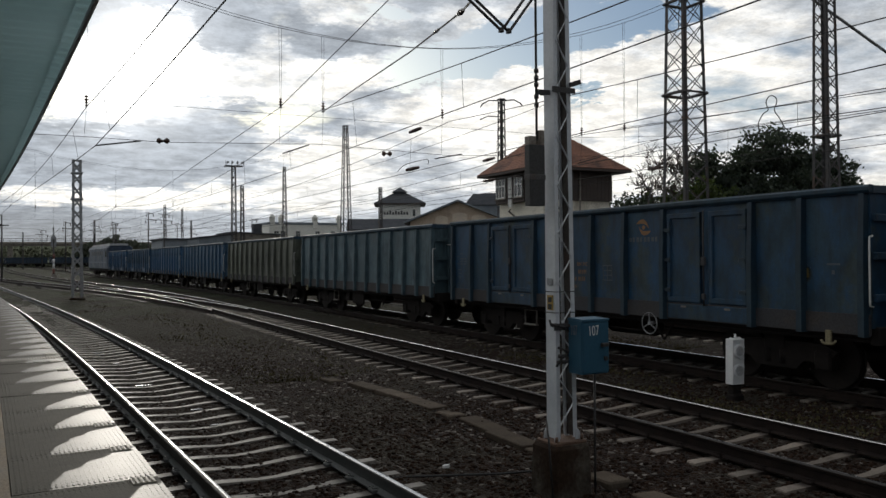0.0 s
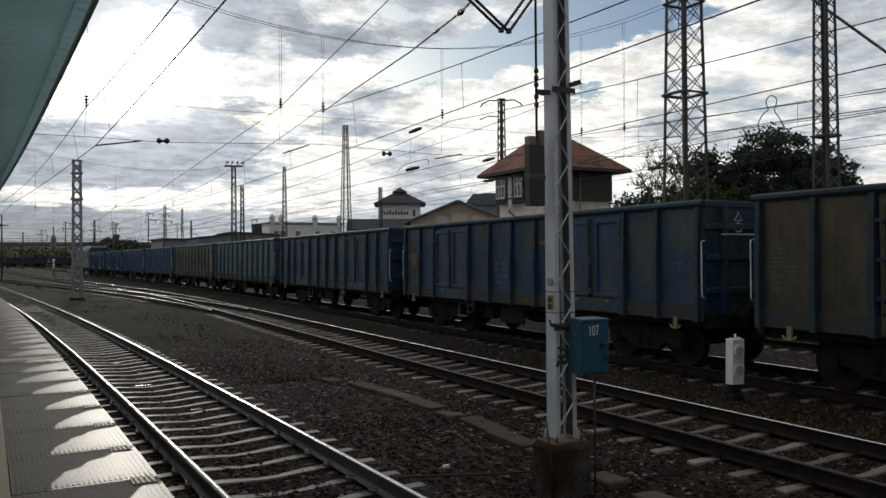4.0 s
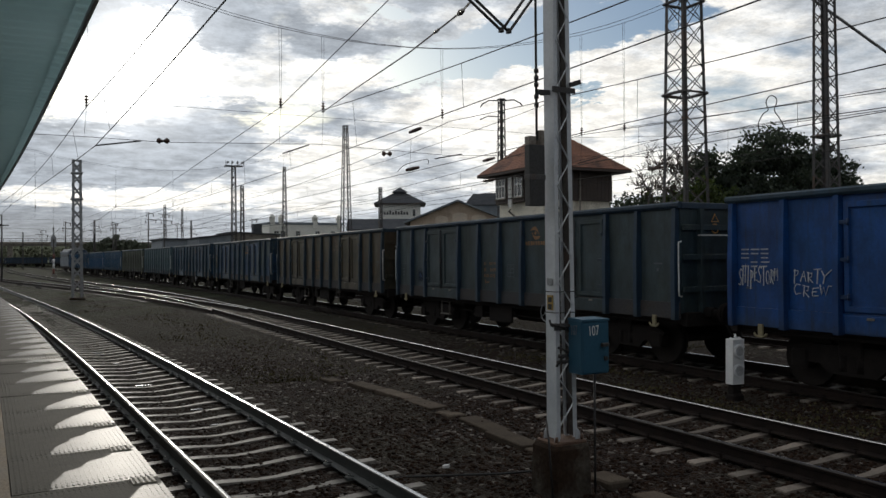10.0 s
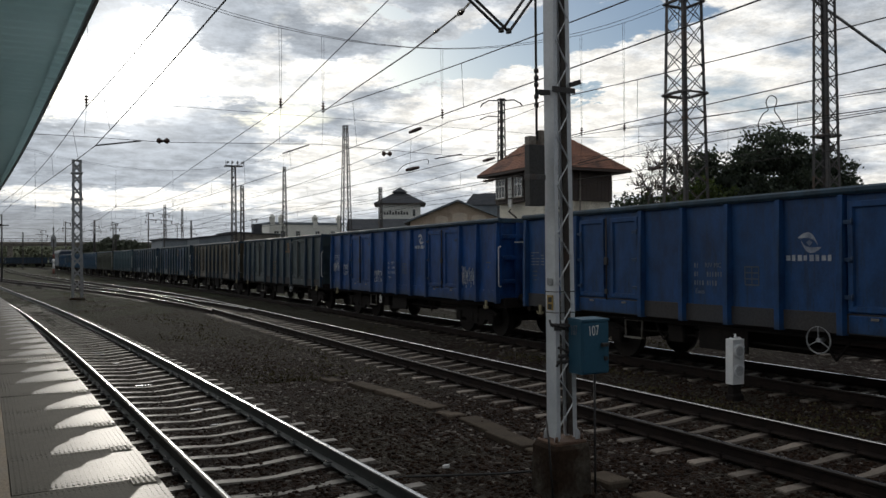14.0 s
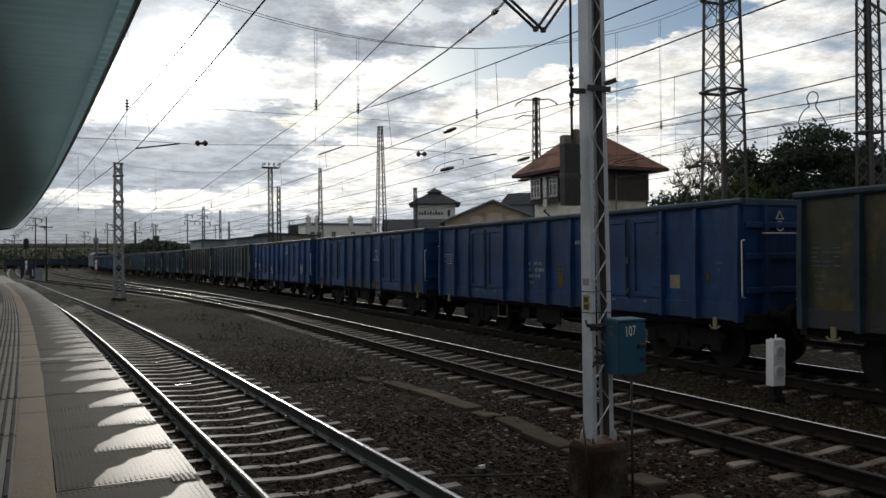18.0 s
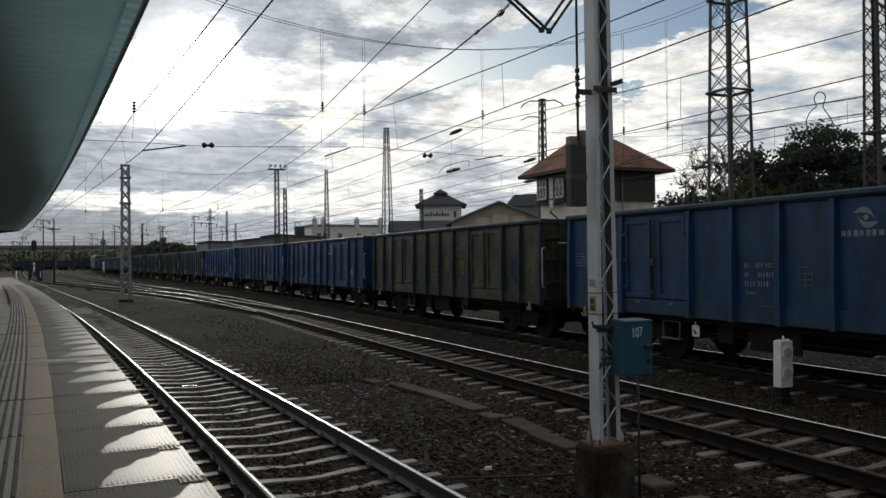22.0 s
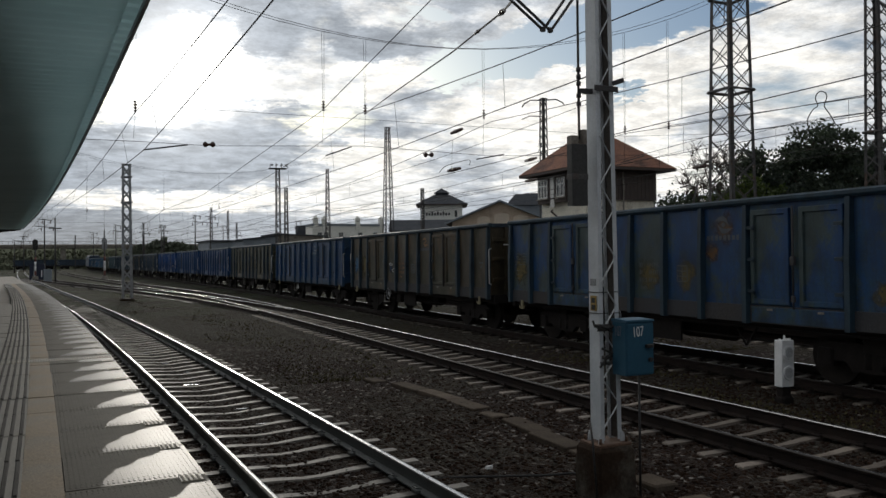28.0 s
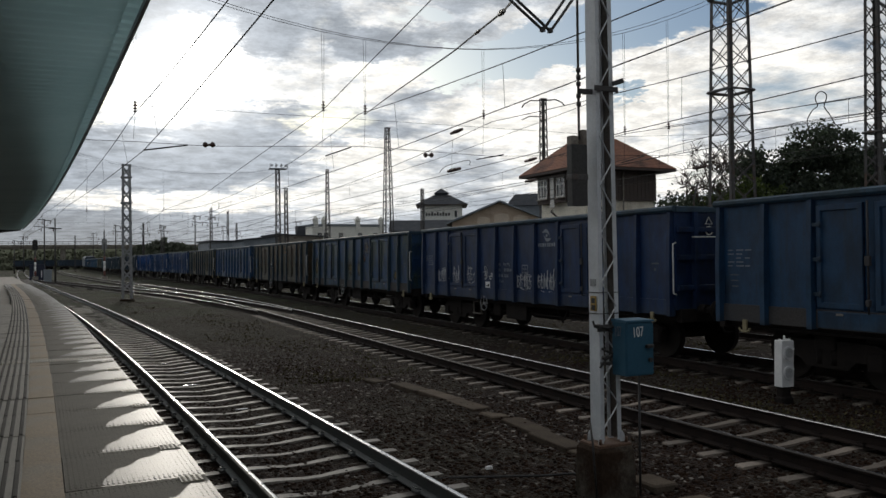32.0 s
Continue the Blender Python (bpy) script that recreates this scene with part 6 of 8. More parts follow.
def build_dwarf_signal():
    s = tagged(empty("dwarf_signal", pose(10.21, 9.29, 0, 0, 1.2, 0)), "small white two-lamp shunting signal beside the track", "signal")
    g = Geo()
    g.box(-0.14, 0.12, -0.085, 0.075, 0.03, 0.765, 0, 0.008)
    g.put("housing", WHITE, parent=s)
    for z in (0.25, 0.57):
        g = Geo()
        g.tube([(-0.01, -0.086, z), (-0.01, -0.101, z), (-0.01, -0.107, z)], 0.115, 20, radii=[0.112, 0.112, 0.102])
        rim = g.put("lamp_rim", WHITE, parent=s)
        g = Geo()
        g.tube([(-0.01, -0.1075, z), (-0.01, -0.113, z)], 0.08, 18)
        g.put("lens_cover", LENS_GREY, parent=rim)
        for a in (0.6, 2.5, 4.7):
            g = Geo()
            u, v = -0.01 + 0.112 * math.cos(a), z + 0.112 * math.sin(a)
            g.box(u - 0.012, u + 0.012, -0.118, -0.09, v - 0.014, v + 0.014, 0, 0.004)
            g.put("catch", WHITE, parent=rim)
    g = Geo()
    g.tube([(0.0, 0, 0.765), (0.0, 0, 0.84)], 0.012, 8, radii=[0.025, 0.01])
    g.put("lifting_eye", WHITE, parent=s)
    for x in (-0.1, 0.06, 0.11):
        g = Geo()
        g.tube([(x, 0, 0.765), (x, 0, 0.785)], 0.018, 8)
        g.put("lid_bolt", WHITE, parent=s)
    g = Geo()
    g.box(-0.13, 0.12, -0.1, 0.09, -0.28, -0.12, 0, 0.03)
    g.box(-0.11, 0.09, -0.06, 0.06, -0.13, 0.03, 0, 0.015)
    g.put("base", UNDER, parent=s)
    return s


build_dwarf_signal()


TROUGH = ((5.42, 4.0), (5.43, 6.2), (5.56, 8.25), (5.72, 10.2), (5.68, 12.0), (5.42, 14.1), (5.1, 15.4))


def build_trough():
    """Broken concrete lids of a cable trough beside the middle track."""
    t = tagged(empty("cable_trough"), "broken concrete cable trough lids sunk in the ballast", "cable trough", kind="structure")
    rnd = random.Random(3)
    lid = Geo()
    lid.box(-0.16, 0.16, -0.49, 0.49, -0.08, 0.0, 0, 0.012)
    me = lid.mesh("lid", LID)
    half_lid = Geo()
    half_lid.box(-0.16, 0.15, -0.24, 0.22, -0.08, 0.0, 0, 0.02)
    broken = half_lid.mesh("broken_lid", LID)
    for (xa, ya), (xb, yb) in zip(TROUGH, TROUGH[1:]):
        n = max(1, round(math.hypot(xb - xa, yb - ya) / 1.0))
        turn = -math.degrees(math.atan2(xb - xa, yb - ya))
        for i in range(n):
            u = (i + 0.5) / n
            x, y = xa + (xb - xa) * u, ya + (yb - ya) * u
            whole = rnd.random() < 0.75
            if y > 12 and rnd.random() < 0.5:
                continue
            piece("lid", me if whole else broken, t, pose(x + rnd.uniform(-0.03, 0.03), y, -0.218 + rnd.uniform(-0.012, 0.014), rnd.uniform(-2, 2), rnd.uniform(-2.5, 2.5), turn + rnd.uniform(-4, 4)))
    return t


build_trough()

g = Geo()
g.tube([(3.3, 7.75, -0.2), (3.66, 7.61, -0.19), (4.15, 7.39, -0.185), (4.5, 7.3, -0.2), (4.81, 7.2, -0.19), (4.85, 6.95, -0.2)], 0.014, 6)
tagged(g.put("loose_cable", BLACK), "black cable lying loose on the ballast", "cable")
g = Geo()
g.loft([[(4.10 + r * math.cos(a) * 0.05, 7.81 + r * math.sin(a) * 0.03, zz) for a in (0.2, 1.3, 2.6, 3.9, 5.2)] for r, zz in ((1.0, -0.2), (0.9, -0.17), (0.4, -0.165))])
tagged(g.put("paper_scrap", WHITE), "small crumpled white scrap on the ballast", "litter")


WATER = speckled("rain water film", (0.03, 0.028, 0.025), (0.04, 0.038, 0.035), 3.0, 20.0, 0.06, 0, 0.0, spec=0.6)
for px, py, pw, pd in ((1.88, 15.62, 0.17, 0.05), (1.74, 19.2, 0.08, 0.05), (1.53, 21.6, 0.10, 0.05), (1.62, 21.2, 0.07, 0.04), (2.02, 17.4, 0.06, 0.04), (2.30, 12.7, 0.11, 0.04), (2.34, 11.4, 0.09, 0.035)):
    g = Geo()
    rnd = random.Random(int(px * 100))
    ring = [(px + pw * rnd.uniform(0.8, 1.05) * math.cos(a * TAU / 10), py + pd * rnd.uniform(0.8, 1.05) * math.sin(a * TAU / 10)) for a in range(10)]
    g.hexa([(a, b, -0.206) for a, b in ring], [(a, b, -0.1935) for a, b in ring])
    tagged(g.put("puddle", WATER), "small bright film of rain water on a sleeper", "puddle", group="puddles on the sleepers")


# ---- lattice masts ----
def lattice_mast(x, y, h, w0, w1, bays, label, leg=0.1, single=False, mat=LATTICE, rings=(), z0=-0.25, brace=0.036):
    """A square tapered tower: four corner angles, crossed bracing on each face, a concrete foot."""
    m = tagged(empty("lattice_mast", pose(x, y, 0)), label, "mast", group="lattice masts")
    half = (lambda z: (w0 + (w1 - w0) * z / h) / 2)
    for sx, sy in ((-1, -1), (1, -1), (1, 1), (-1, 1)):
        g = Geo()
        for ax, ay in ((1, 0), (0, 1)):
            a, b = half(z0), half(h)
            t = leg * 0.14
            p, q = Vector((sx * a, sy * a, z0)), Vector((sx * b, sy * b, h))
            du = Vector((-sx * leg * ax, -sy * leg * ay, 0))
            dv = Vector((-sx * t * ay, -sy * t * ax, 0))
            ring = [p, p + du, p + du + dv, p + dv]
            top = [q, q + du, q + du + dv, q + dv]
            g.hexa(ring, top)
        g.put("corner_angle", mat, parent=m)
    rest = Geo()
    zs = [0.3 + (h - 0.35) * (1 - (1 - i / bays) ** 1.0) for i in range(bays + 1)]
    for i in range(bays):
        a, b = zs[i], zs[i + 1]
        for f in range(4):
            ha, hb = half(a), half(b)
            c0, c1 = ((-1, -1), (1, -1), (1, 1), (-1, 1))[f], ((1, -1), (1, 1), (-1, 1), (-1, -1))[f]
            for u, v in ((c0, c1), (c1, c0)):
                g = Geo() if single else rest
                g.beam((u[0] * ha, u[1] * ha, a), (v[0] * hb, v[1] * hb, b), 0.012, brace)
                if single:
                    g.put("brace", mat, parent=m)
    if not single:
        tagged(rest.put("bracing", mat, parent=m), kind="stuff")
    for z in rings:
        g = Geo()
        a = half(z) + leg * 0.3
        g.tube([(-a, -a, z), (a, -a, z), (a, a, z), (-a, a, z)], leg * 0.45, 4, closed=True)
        g.put("collar", mat, parent=m)
    g = Geo()
    a = w0 / 2 + 0.12
    g.box(-a, a, -a, a, -0.6, -0.1, 0, 0.05)
    g.put("concrete_foot", FOOT, parent=m)
    g = Geo()
    b = w1 / 2 + 0.03
    g.box(-b, b, -b, b, h, h + 0.05)
    g.put("cap", mat, parent=m)
    return m


lattice_mast(22.53, 22.8, 15.6, 1.36, 0.86, 17, "tall dark steel lattice mast that carries the cross-span wires", 0.14, True, rings=(8.35, 11.9), brace=0.036)
lattice_mast(26.5, 19.65, 15.0, 0.78, 0.5, 24, "slim dark steel lattice mast by the trees", 0.11, True, rings=(6.55,), brace=0.04)
lattice_mast(26.45, 70.2, 14.5, 1.1, 0.42, 19, "tall steel lattice mast beyond the train", 0.09)
lattice_mast(30.63, 104.6, 14.4, 0.8, 0.36, 20, "far slim steel lattice mast", 0.08)
lattice_mast(20.0, 87.7, 12.2, 0.62, 0.45, 16, "far floodlight lattice mast with a lamp platform", 0.08)
lattice_mast(21.1, 88.5, 10.2, 0.5, 0.35, 14, "far short lattice mast", 0.09)
hut_mast = lattice_mast(31.7, 50.94, 14.0, 0.62, 0.4, 22, "steel lattice mast behind the signal box with bent arms", 0.1)
lattice_mast(43.2, 101.2, 11.8, 0.6, 0.4, 16, "far steel lattice mast with insulator arms", 0.1)
lattice_mast(2.6, 52.31, 8.08, 0.62, 0.5, 11, "grey riveted lattice mast between diverging tracks", 0.13, True, GALV, rings=(7.34, 5.78), brace=0.085)
for px, py, ph, pw in ((25.5, 175, 13.5, 0.7), (31.5, 190, 13.8, 0.6), (33.5, 190, 11.0, 0.5), (19.5, 215, 11.2, 0.5), (13.5, 200, 8.3, 0.4), (5.2, 205, 9.6, 0.4), (-1.2, 230, 9.3, 0.4), (10.2, 150, 9.0, 0.4)):
    lattice_mast(px, py, ph, pw, pw * 0.7, 14, "small far catenary mast in the station throat", 0.12)

for px, py, ph in (
        (-14.0, 210, 7.6), (-13.2, 230, 9.1), (-5.5, 150, 9.6), (3.3, 240, 10.4),
        (6.8, 180, 10.0), (15.1, 220, 10.9), (16.7, 190, 10.5), (20.3, 160, 11.1),
        (23.9, 165, 11.2), (36.8, 230, 12.1), (46.1, 260, 11.6), (52.9, 210, 12.5)):
    pole = tagged(empty("yard_pole", pose(px, py, 0)), "thin far steel pole with cross arms in the station throat", "pole", group="far poles")
    g = Geo()
    g.tube([(0, 0, -0.3), (0, 0, ph)], 0.1, 6, radii=[0.16, 0.09])
    g.put("shaft", LATTICE, parent=pole)
    for k, (z, w) in enumerate(((ph - 0.3, 1.1), (ph - 1.5, 1.6))):
        g = Geo()
        g.beam((-w * (0.4 + 0.6 * (int(px) % 2)), 0, z + 0.25), (w, 0, z), 0.1, 0.12)
        g.put("cross_arm", LATTICE, parent=pole)
        for u in (-0.3, 0.85):
            g = Geo()
            g.tube([(w * u, 0, z - 0.55), (w * u, 0, z - 0.05)], 0.08, 6)
            g.put("insulator", PORCELAIN, parent=pole)

g = Geo()   # lamp platform
g.box(-0.95, 0.95, -0.5, 0.5, 12.25, 12.33)
for u in (-0.95, -0.3, 0.3, 0.95):
    g.beam((u, -0.5, 12.33), (u, -0.5, 12.85), 0.05)
lights = tagged(g.put("floodlight_platform", LATTICE), "far steel platform with floodlights on a mast", "floodlights")
lights.matrix_world = pose(20.0, 87.7, 0)
for u in (-0.75, -0.25, 0.3, 0.8):
    f = Geo()
    f.tube([(u, -0.6, 12.65), (u, -0.3, 12.55)], 0.1, 8, radii=[0.13, 0.07])
    f.put("floodlight", GALV, parent=lights)

for s in (-1, 1):   # bent arms at the head of the mast behind the signal box
    a = Geo()
    a.tube([(0, 0, 13.9), (s * 0.8, -s * 0.5, 13.95), (s * 1.2, -s * 0.75, 13.7), (s * 1.35, -s * 0.85, 13.45)], 0.05, 5)
    a.put("bent_arm", LATTICE, parent=hut_mast)
    a = Geo()
    a.tube([(0, 0, 12.7), (-0.9, 0.5, 12.75), (-1.4, 0.8, 12.5)], 0.04, 5)
    a.put("bent_arm", LATTICE, parent=hut_mast)


# ---- overhead line ----
def insulator(parent, p, q, r=0.055, n=6):
    """A string of brown discs between p and q."""
    p, q = Vector(p), Vector(q)
    g = Geo()
    pts, radii = [], []
    for i in range(n):
        for t, rr in ((0.1, 0.35), (0.3, 1.0), (0.55, 1.0), (0.8, 0.35)):
            pts.append(p.lerp(q, (i + t) / n))
            radii.append(r * rr * (0.62 + 0.38 * math.sin(math.pi * (i + 0.5) / n)))
    g.tube(pts, r, 8, radii=radii)
    return g.put("insulator", PORCELAIN, parent=parent)


def sag(p, q, drop, n=12):
    p, q = Vector(p), Vector(q)
    return [p.lerp(q, i / n) - Vector((0, 0, drop * 4 * (i / n) * (1 - i / n))) for i in range(n + 1)]


def rounded(pts, n=4):
    """A smooth curve through pts."""
    p = [Vector(q) for q in pts]
    out = []
    for i in range(len(p) - 1):
        a, b, c, d = p[max(0, i - 1)], p[i], p[i + 1], p[min(len(p) - 1, i + 2)]
        for j in range(n):
            t = j / n
            out.append(0.5 * (2 * b + (c - a) * t + (2 * a - 5 * b + 4 * c - d) * t * t + (3 * b - a - 3 * c + d) * t ** 3))
    return out + [p[-1]]


def line(parent, name, pts, r=0.011):
    g = Geo()
    g.tube(pts, r, 5)
    return g.put(name, WIRE, parent=parent)


SPANS = (-25.0, 22.7, 70.2, 118.0, 165.0)


def overhead(f, label, mess=(6.6, 0.7), contact=5.15, shift=0.0, spans=SPANS, droppers=True):
    """Contact wire, sagging messenger wire and droppers along one track."""
    t = tagged(empty("overhead_line"), label, "overhead line", group="overhead lines")
    for a, b in zip(spans, spans[1:]):
        n = 16
        ys = [a + (b - a) * i / n for i in range(n + 1)]
        r = 0.011 if a < 60 else 0.018
        line(t, "contact_wire", [(f(y) + shift * (1 - 2 * abs(i / n - 0.5)), y, contact) for i, y in enumerate(ys)], r)
        ms = [(f(y) + shift * 0.5, y, mess[0] - mess[1] * 4 * (i / n) * (1 - i / n)) for i, y in enumerate(ys)]
        line(t, "messenger_wire", ms, r)
        if droppers:
            for i in range(1, n, 2):
                m = ms[i]
                line(t, "dropper", [m, (f(m[1]) + shift * (1 - 2 * abs(i / n - 0.5)), m[1], contact)], 0.005 if a < 60 else 0.01)
    return t


overhead(lambda y: track_1(y) + 0.02, "contact and messenger wires over the platform track", (6.12, 0.35), 5.12, -0.42)
overhead(wire_2, "contact and messenger wires over the middle track", (6.5, 0.85), 5.11, -0.3)
overhead(track_3, "contact and messenger wires over the freight track", (6.55, 0.75), 5.17, 0.2)
overhead(lambda y: track_3(y) + 5.4, "contact and messenger wires over a yard track", (6.45, 0.72), 5.4)
overhead(lambda y: track_3(y) + 9.4, "contact and messenger wires over a far yard track", (6.6, 0.7), 5.5)
overhead(lambda y: track_3(y) + 14.0, "contact and messenger wires over the last yard track", (7.4, 0.6), 5.9, droppers=False)

extra = tagged(empty("feeder_lines"), "bare feeder and tensioning wires above the yard", "overhead line", group="overhead lines")
line(extra, "feeder_wire", sag((16.6, 22.7, 7.66), (17.5, 70.2, 7.9), 0.5))
line(extra, "feeder_wire", [(21.2, -20, 5.0), (21.2, 24.0, 6.57)])
line(extra, "feeder_wire", [(21.2, -10, 5.3), (21.2, 25, 7.28)])
line(extra, "turnout_wire", [(6.75, 8.5, 8.3), (6.6, 14.95, 7.45), (6.5, 22.7, 6.52), (5.7, 42, 5.5), (4.3, 70, 5.6)])
term = [(3.7, 6.47, 4.54), (4.4, 7.9, 4.94), (5.6, 11.8, 5.53), (6.7, 17.2, 6.03), (7.82, 22.7, 6.5)]
line(extra, "tension_wire", term, 0.013)
insulator(extra, (4.33, 7.75, 4.9), (4.47, 8.12, 4.975), 0.035, 3)
insulator(extra, (4.83, 9.3, 5.152), (4.95, 9.7, 5.212), 0.026, 3)
line(extra, "jumper_loop", rounded([(21.2, 18.13, 6.1), (21.2, 18.2, 6.4), (21.2, 18.0, 6.7), (21.2, 17.8, 6.8), (21.2, 17.88, 7.05), (21.2, 17.8, 7.2),
                            (21.2, 17.66, 7.24), (21.2, 17.5, 7.15), (21.2, 17.46, 7.0), (21.2, 17.55, 6.75), (21.2, 17.35, 6.45), (21.2, 17.15, 6.1)]), 0.018)
for p, q in (((12.1, 24.7, 6.62), (12.1, 25.7, 6.6)), ((12.1, 24.9, 5.27), (12.05, 25.9, 5.27)), ((17.45, 28.6, 6.3), (17.45, 29.6, 6.27)), ((17.45, 28.6, 5.4), (17.45, 29.6, 5.4)),
             ((21.5, 22.9, 5.5), (21.5, 23.8, 5.5))):
    insulator(extra, p, q, 0.075, 7)
line(extra, "jumper_loop", rounded([(12.1, 24.2, 5.3), (12.2, 24.4, 5.5), (12.3, 25.4, 5.56), (12.2, 26.4, 5.5), (12.1, 26.7, 5.3)]), 0.012)


def cross_span(y, x0, x1, z_end, low, hangers, r, label, steady=5.4):
    """Wires strung across all tracks between two tall masts, with hangers down to each line."""
    t = tagged(empty("cross_span"), label, "cross-span", group="cross-spans")

    def height(x):
        return low + (z_end - low) * ((x - 9.2) / (x1 - 9.2)) ** 2

    n = 28
    for dy, dz in ((-0.06, 0.0), (0.06, 1.0)):      # the two wires lie close in the middle and part towards the masts
        xs = [x0 + (x1 - x0) * i / n for i in range(n + 1)]
        line(t, "head_wire", [(x, y + dy, height(x) + dz * (0.04 + 0.012 * abs(x - 11.5))) for x in xs], r * 0.85)
    line(t, "steady_wire", [(x0, y, steady - 0.1), (1.4, y, steady - 0.04), (3.3, y, steady - 0.07), (7.8, y, steady + 0.14), (12.0, y, steady + 0.03), (x1, y, steady + 0.5)], r * 0.8)
    line(t, "upper_steady_wire", [(x0, y, 6.3), (7.8, y, 6.35), (17.5, y, 6.35), (x1, y, 6.7)], r * 0.6)
    for x, z in hangers:
        for dx in (-0.04, 0.04):
            line(t, "hanger", [(x + dx, y, height(x)), (x + dx * 0.5, y, z + 0.3)], r * 0.55)
        insulator(t, (x, y, z + 0.32), (x, y, z), 0.06, 4)
        line(t, "tie", [(x, y, z), (x - 0.05, y, steady + 0.05)], r * 0.55)
    return t


h1 = cross_span(22.7, -9.5, 22.1, 11.85, 8.72, ((1.36, 6.13), (6.55, 6.5), (7.85, 6.48), (11.88, 6.6), (17.48, 6.4), (19.43, 6.7)), 0.0095,
                "cross-span wires with insulators strung over all the tracks")
for x in (3.28, 9.93):
    insulator(h1, (x - 0.2, 22.7, 5.36), (x + 0.2, 22.7, 5.38), 0.09, 2)
for a, b in (((1.56, 22.7, 5.14), (2.7, 22.7, 5.33)), ((6.6, 22.7, 5.2), (7.4, 22.7, 5.5)), ((11.6, 22.7, 5.3), (12.6, 22.7, 5.5)), ((17.3, 22.7, 5.42), (18.3, 22.7, 5.7))):
    g = Geo()
    g.tube([a, b], 0.02, 6)
    g.put("steady_arm", STEEL_DARK, parent=h1)
cross_span(70.2, -12.0, 26.2, 13.6, 9.6, ((0.5, 6.2), (6.4, 6.4), (10.9, 6.6), (16.0, 6.4), (20.5, 6.6)), 0.008, "far cross-span wires over the station throat")
cross_span(118.0, -14.0, 27.0, 13.0, 9.4, ((3.0, 6.4), (8.6, 6.6), (14.0, 6.4)), 0.011, "very far cross-span wires over the tracks")
guy = Geo()
guy.tube([(22.6, 22.8, 15.5), (30.07, 22.8, 13.1), (35.0, 22.8, 11.41), (69.0, 22.8, -0.3)], 0.065, 8)
tagged(guy.put("guy_strut", GALV), "long sloping steel guy strut of the tall mast", "strut")


# ---- buildings beyond the tracks ----
ROOF_TILE = speckled("red-brown roof tile", (0.22, 0.1, 0.066), (0.29, 0.14, 0.092), 1.5, 14.0, 0.9, dirt=(0.09, 0.05, 0.04))
SLATE = speckled("dark roof sheet", (0.06, 0.065, 0.075), (0.085, 0.09, 0.1), 1.0, 9.0, 0.9, spec=0.15)
BROWN_BOARD = speckled("dark brown boarding", (0.06, 0.046, 0.042), (0.085, 0.066, 0.058), 2.0, 30.0, 0.75)
CREAM = speckled("cream render", (0.74, 0.7, 0.6), (0.8, 0.76, 0.65), 1.0, 20.0, 0.9, dirt=(0.6, 0.55, 0.46))
BEIGE = speckled("brown-beige render", (0.52, 0.4, 0.3), (0.58, 0.46, 0.36), 1.0, 20.0, 0.9, dirt=(0.36, 0.27, 0.2))
PALE_BRICK = speckled("pale blind arch", (0.66, 0.56, 0.46), (0.72, 0.62, 0.5), 1.0, 20.0, 0.9)
WHITE_WALL = speckled("white render", (0.82, 0.81, 0.75), (0.87, 0.86, 0.8), 0.8, 15.0, 0.9)
GREY_SHED = speckled("grey-blue shed wall", (0.20, 0.23, 0.26), (0.26, 0.29, 0.32), 0.8, 15.0, 0.8)
PANE = speckled("window pane", (0.02, 0.025, 0.03), (0.03, 0.035, 0.04), 2.0, 20.0, 0.08, 0, 0.0, spec=0.8)
FRAME_WHITE = speckled("white window frame", (0.6, 0.6, 0.58), (0.68, 0.68, 0.66), 3.0, 40.0, 0.6)


def window(parent, x, y, z0, z1, w, face, panes=2, bar=0.07):
    """A window in a wall that faces -x or -y: frame bars, sill and panes, set into the wall."""
    win = empty("window")
    win.parent = parent
    win.matrix_local = pose(x, y, 0, 0, 0, 0 if face == "y" else -90)
    g = Geo()
    g.box(-w / 2, w / 2, -0.02, 0.02, z0, z1)
    g.put("pane", PANE, parent=win)
    g = Geo()
    t = bar
    for u in [-w / 2 + w * i / panes for i in range(panes + 1)]:
        g.box(u - t / 2, u + t / 2, -0.06, 0.0, z0, z1)
    for z in (z0, (z0 + 2 * z1) / 3, z1):
        g.box(-w / 2 - t / 2, w / 2 + t / 2, -0.055, 0.0, z - t / 2, z + t / 2)
    g.put("frame", FRAME_WHITE, parent=win)
    g = Geo()
    g.box(-w / 2 - 0.1, w / 2 + 0.1, -0.14, 0.0, z0 - 0.1, z0 - 0.035)
    g.put("sill", CONCRETE, parent=win)
    return win


def tiled_slope(g, a, b, c, d, rows, thick=0.03):
    """A roof slope from the eave a-b up to the ridge c-d: one skin, stepped where each course laps the next."""
    a, b, c, d = map(Vector, (a, b, c, d))
    nrm = (b - a).cross(d - a).normalized()
    rings = [(a - nrm * 0.02, b - nrm * 0.02)]
    for i in range(rows):
        p, q = i / rows, min(0.995, (i + 1) / rows)
        rings.append((a.lerp(d, p) + nrm * thick, b.lerp(c, p) + nrm * thick))
        rings.append((a.lerp(d, q) + nrm * 0.012, b.lerp(c, q) + nrm * 0.012))
    at = len(g.v)
    for l, r in rings:
        g.v += [tuple(l), tuple(r)]
    n = len(rings)
    g.f += [(at + 2 * i, at + 2 * i + 1, at + 2 * i + 3, at + 2 * i + 2) for i in range(n - 1)]
    g.f.append((at, at + 2 * n - 2, at + 2 * n - 1, at + 1))
    g.m += [0] * n
    g.s += [False] * n


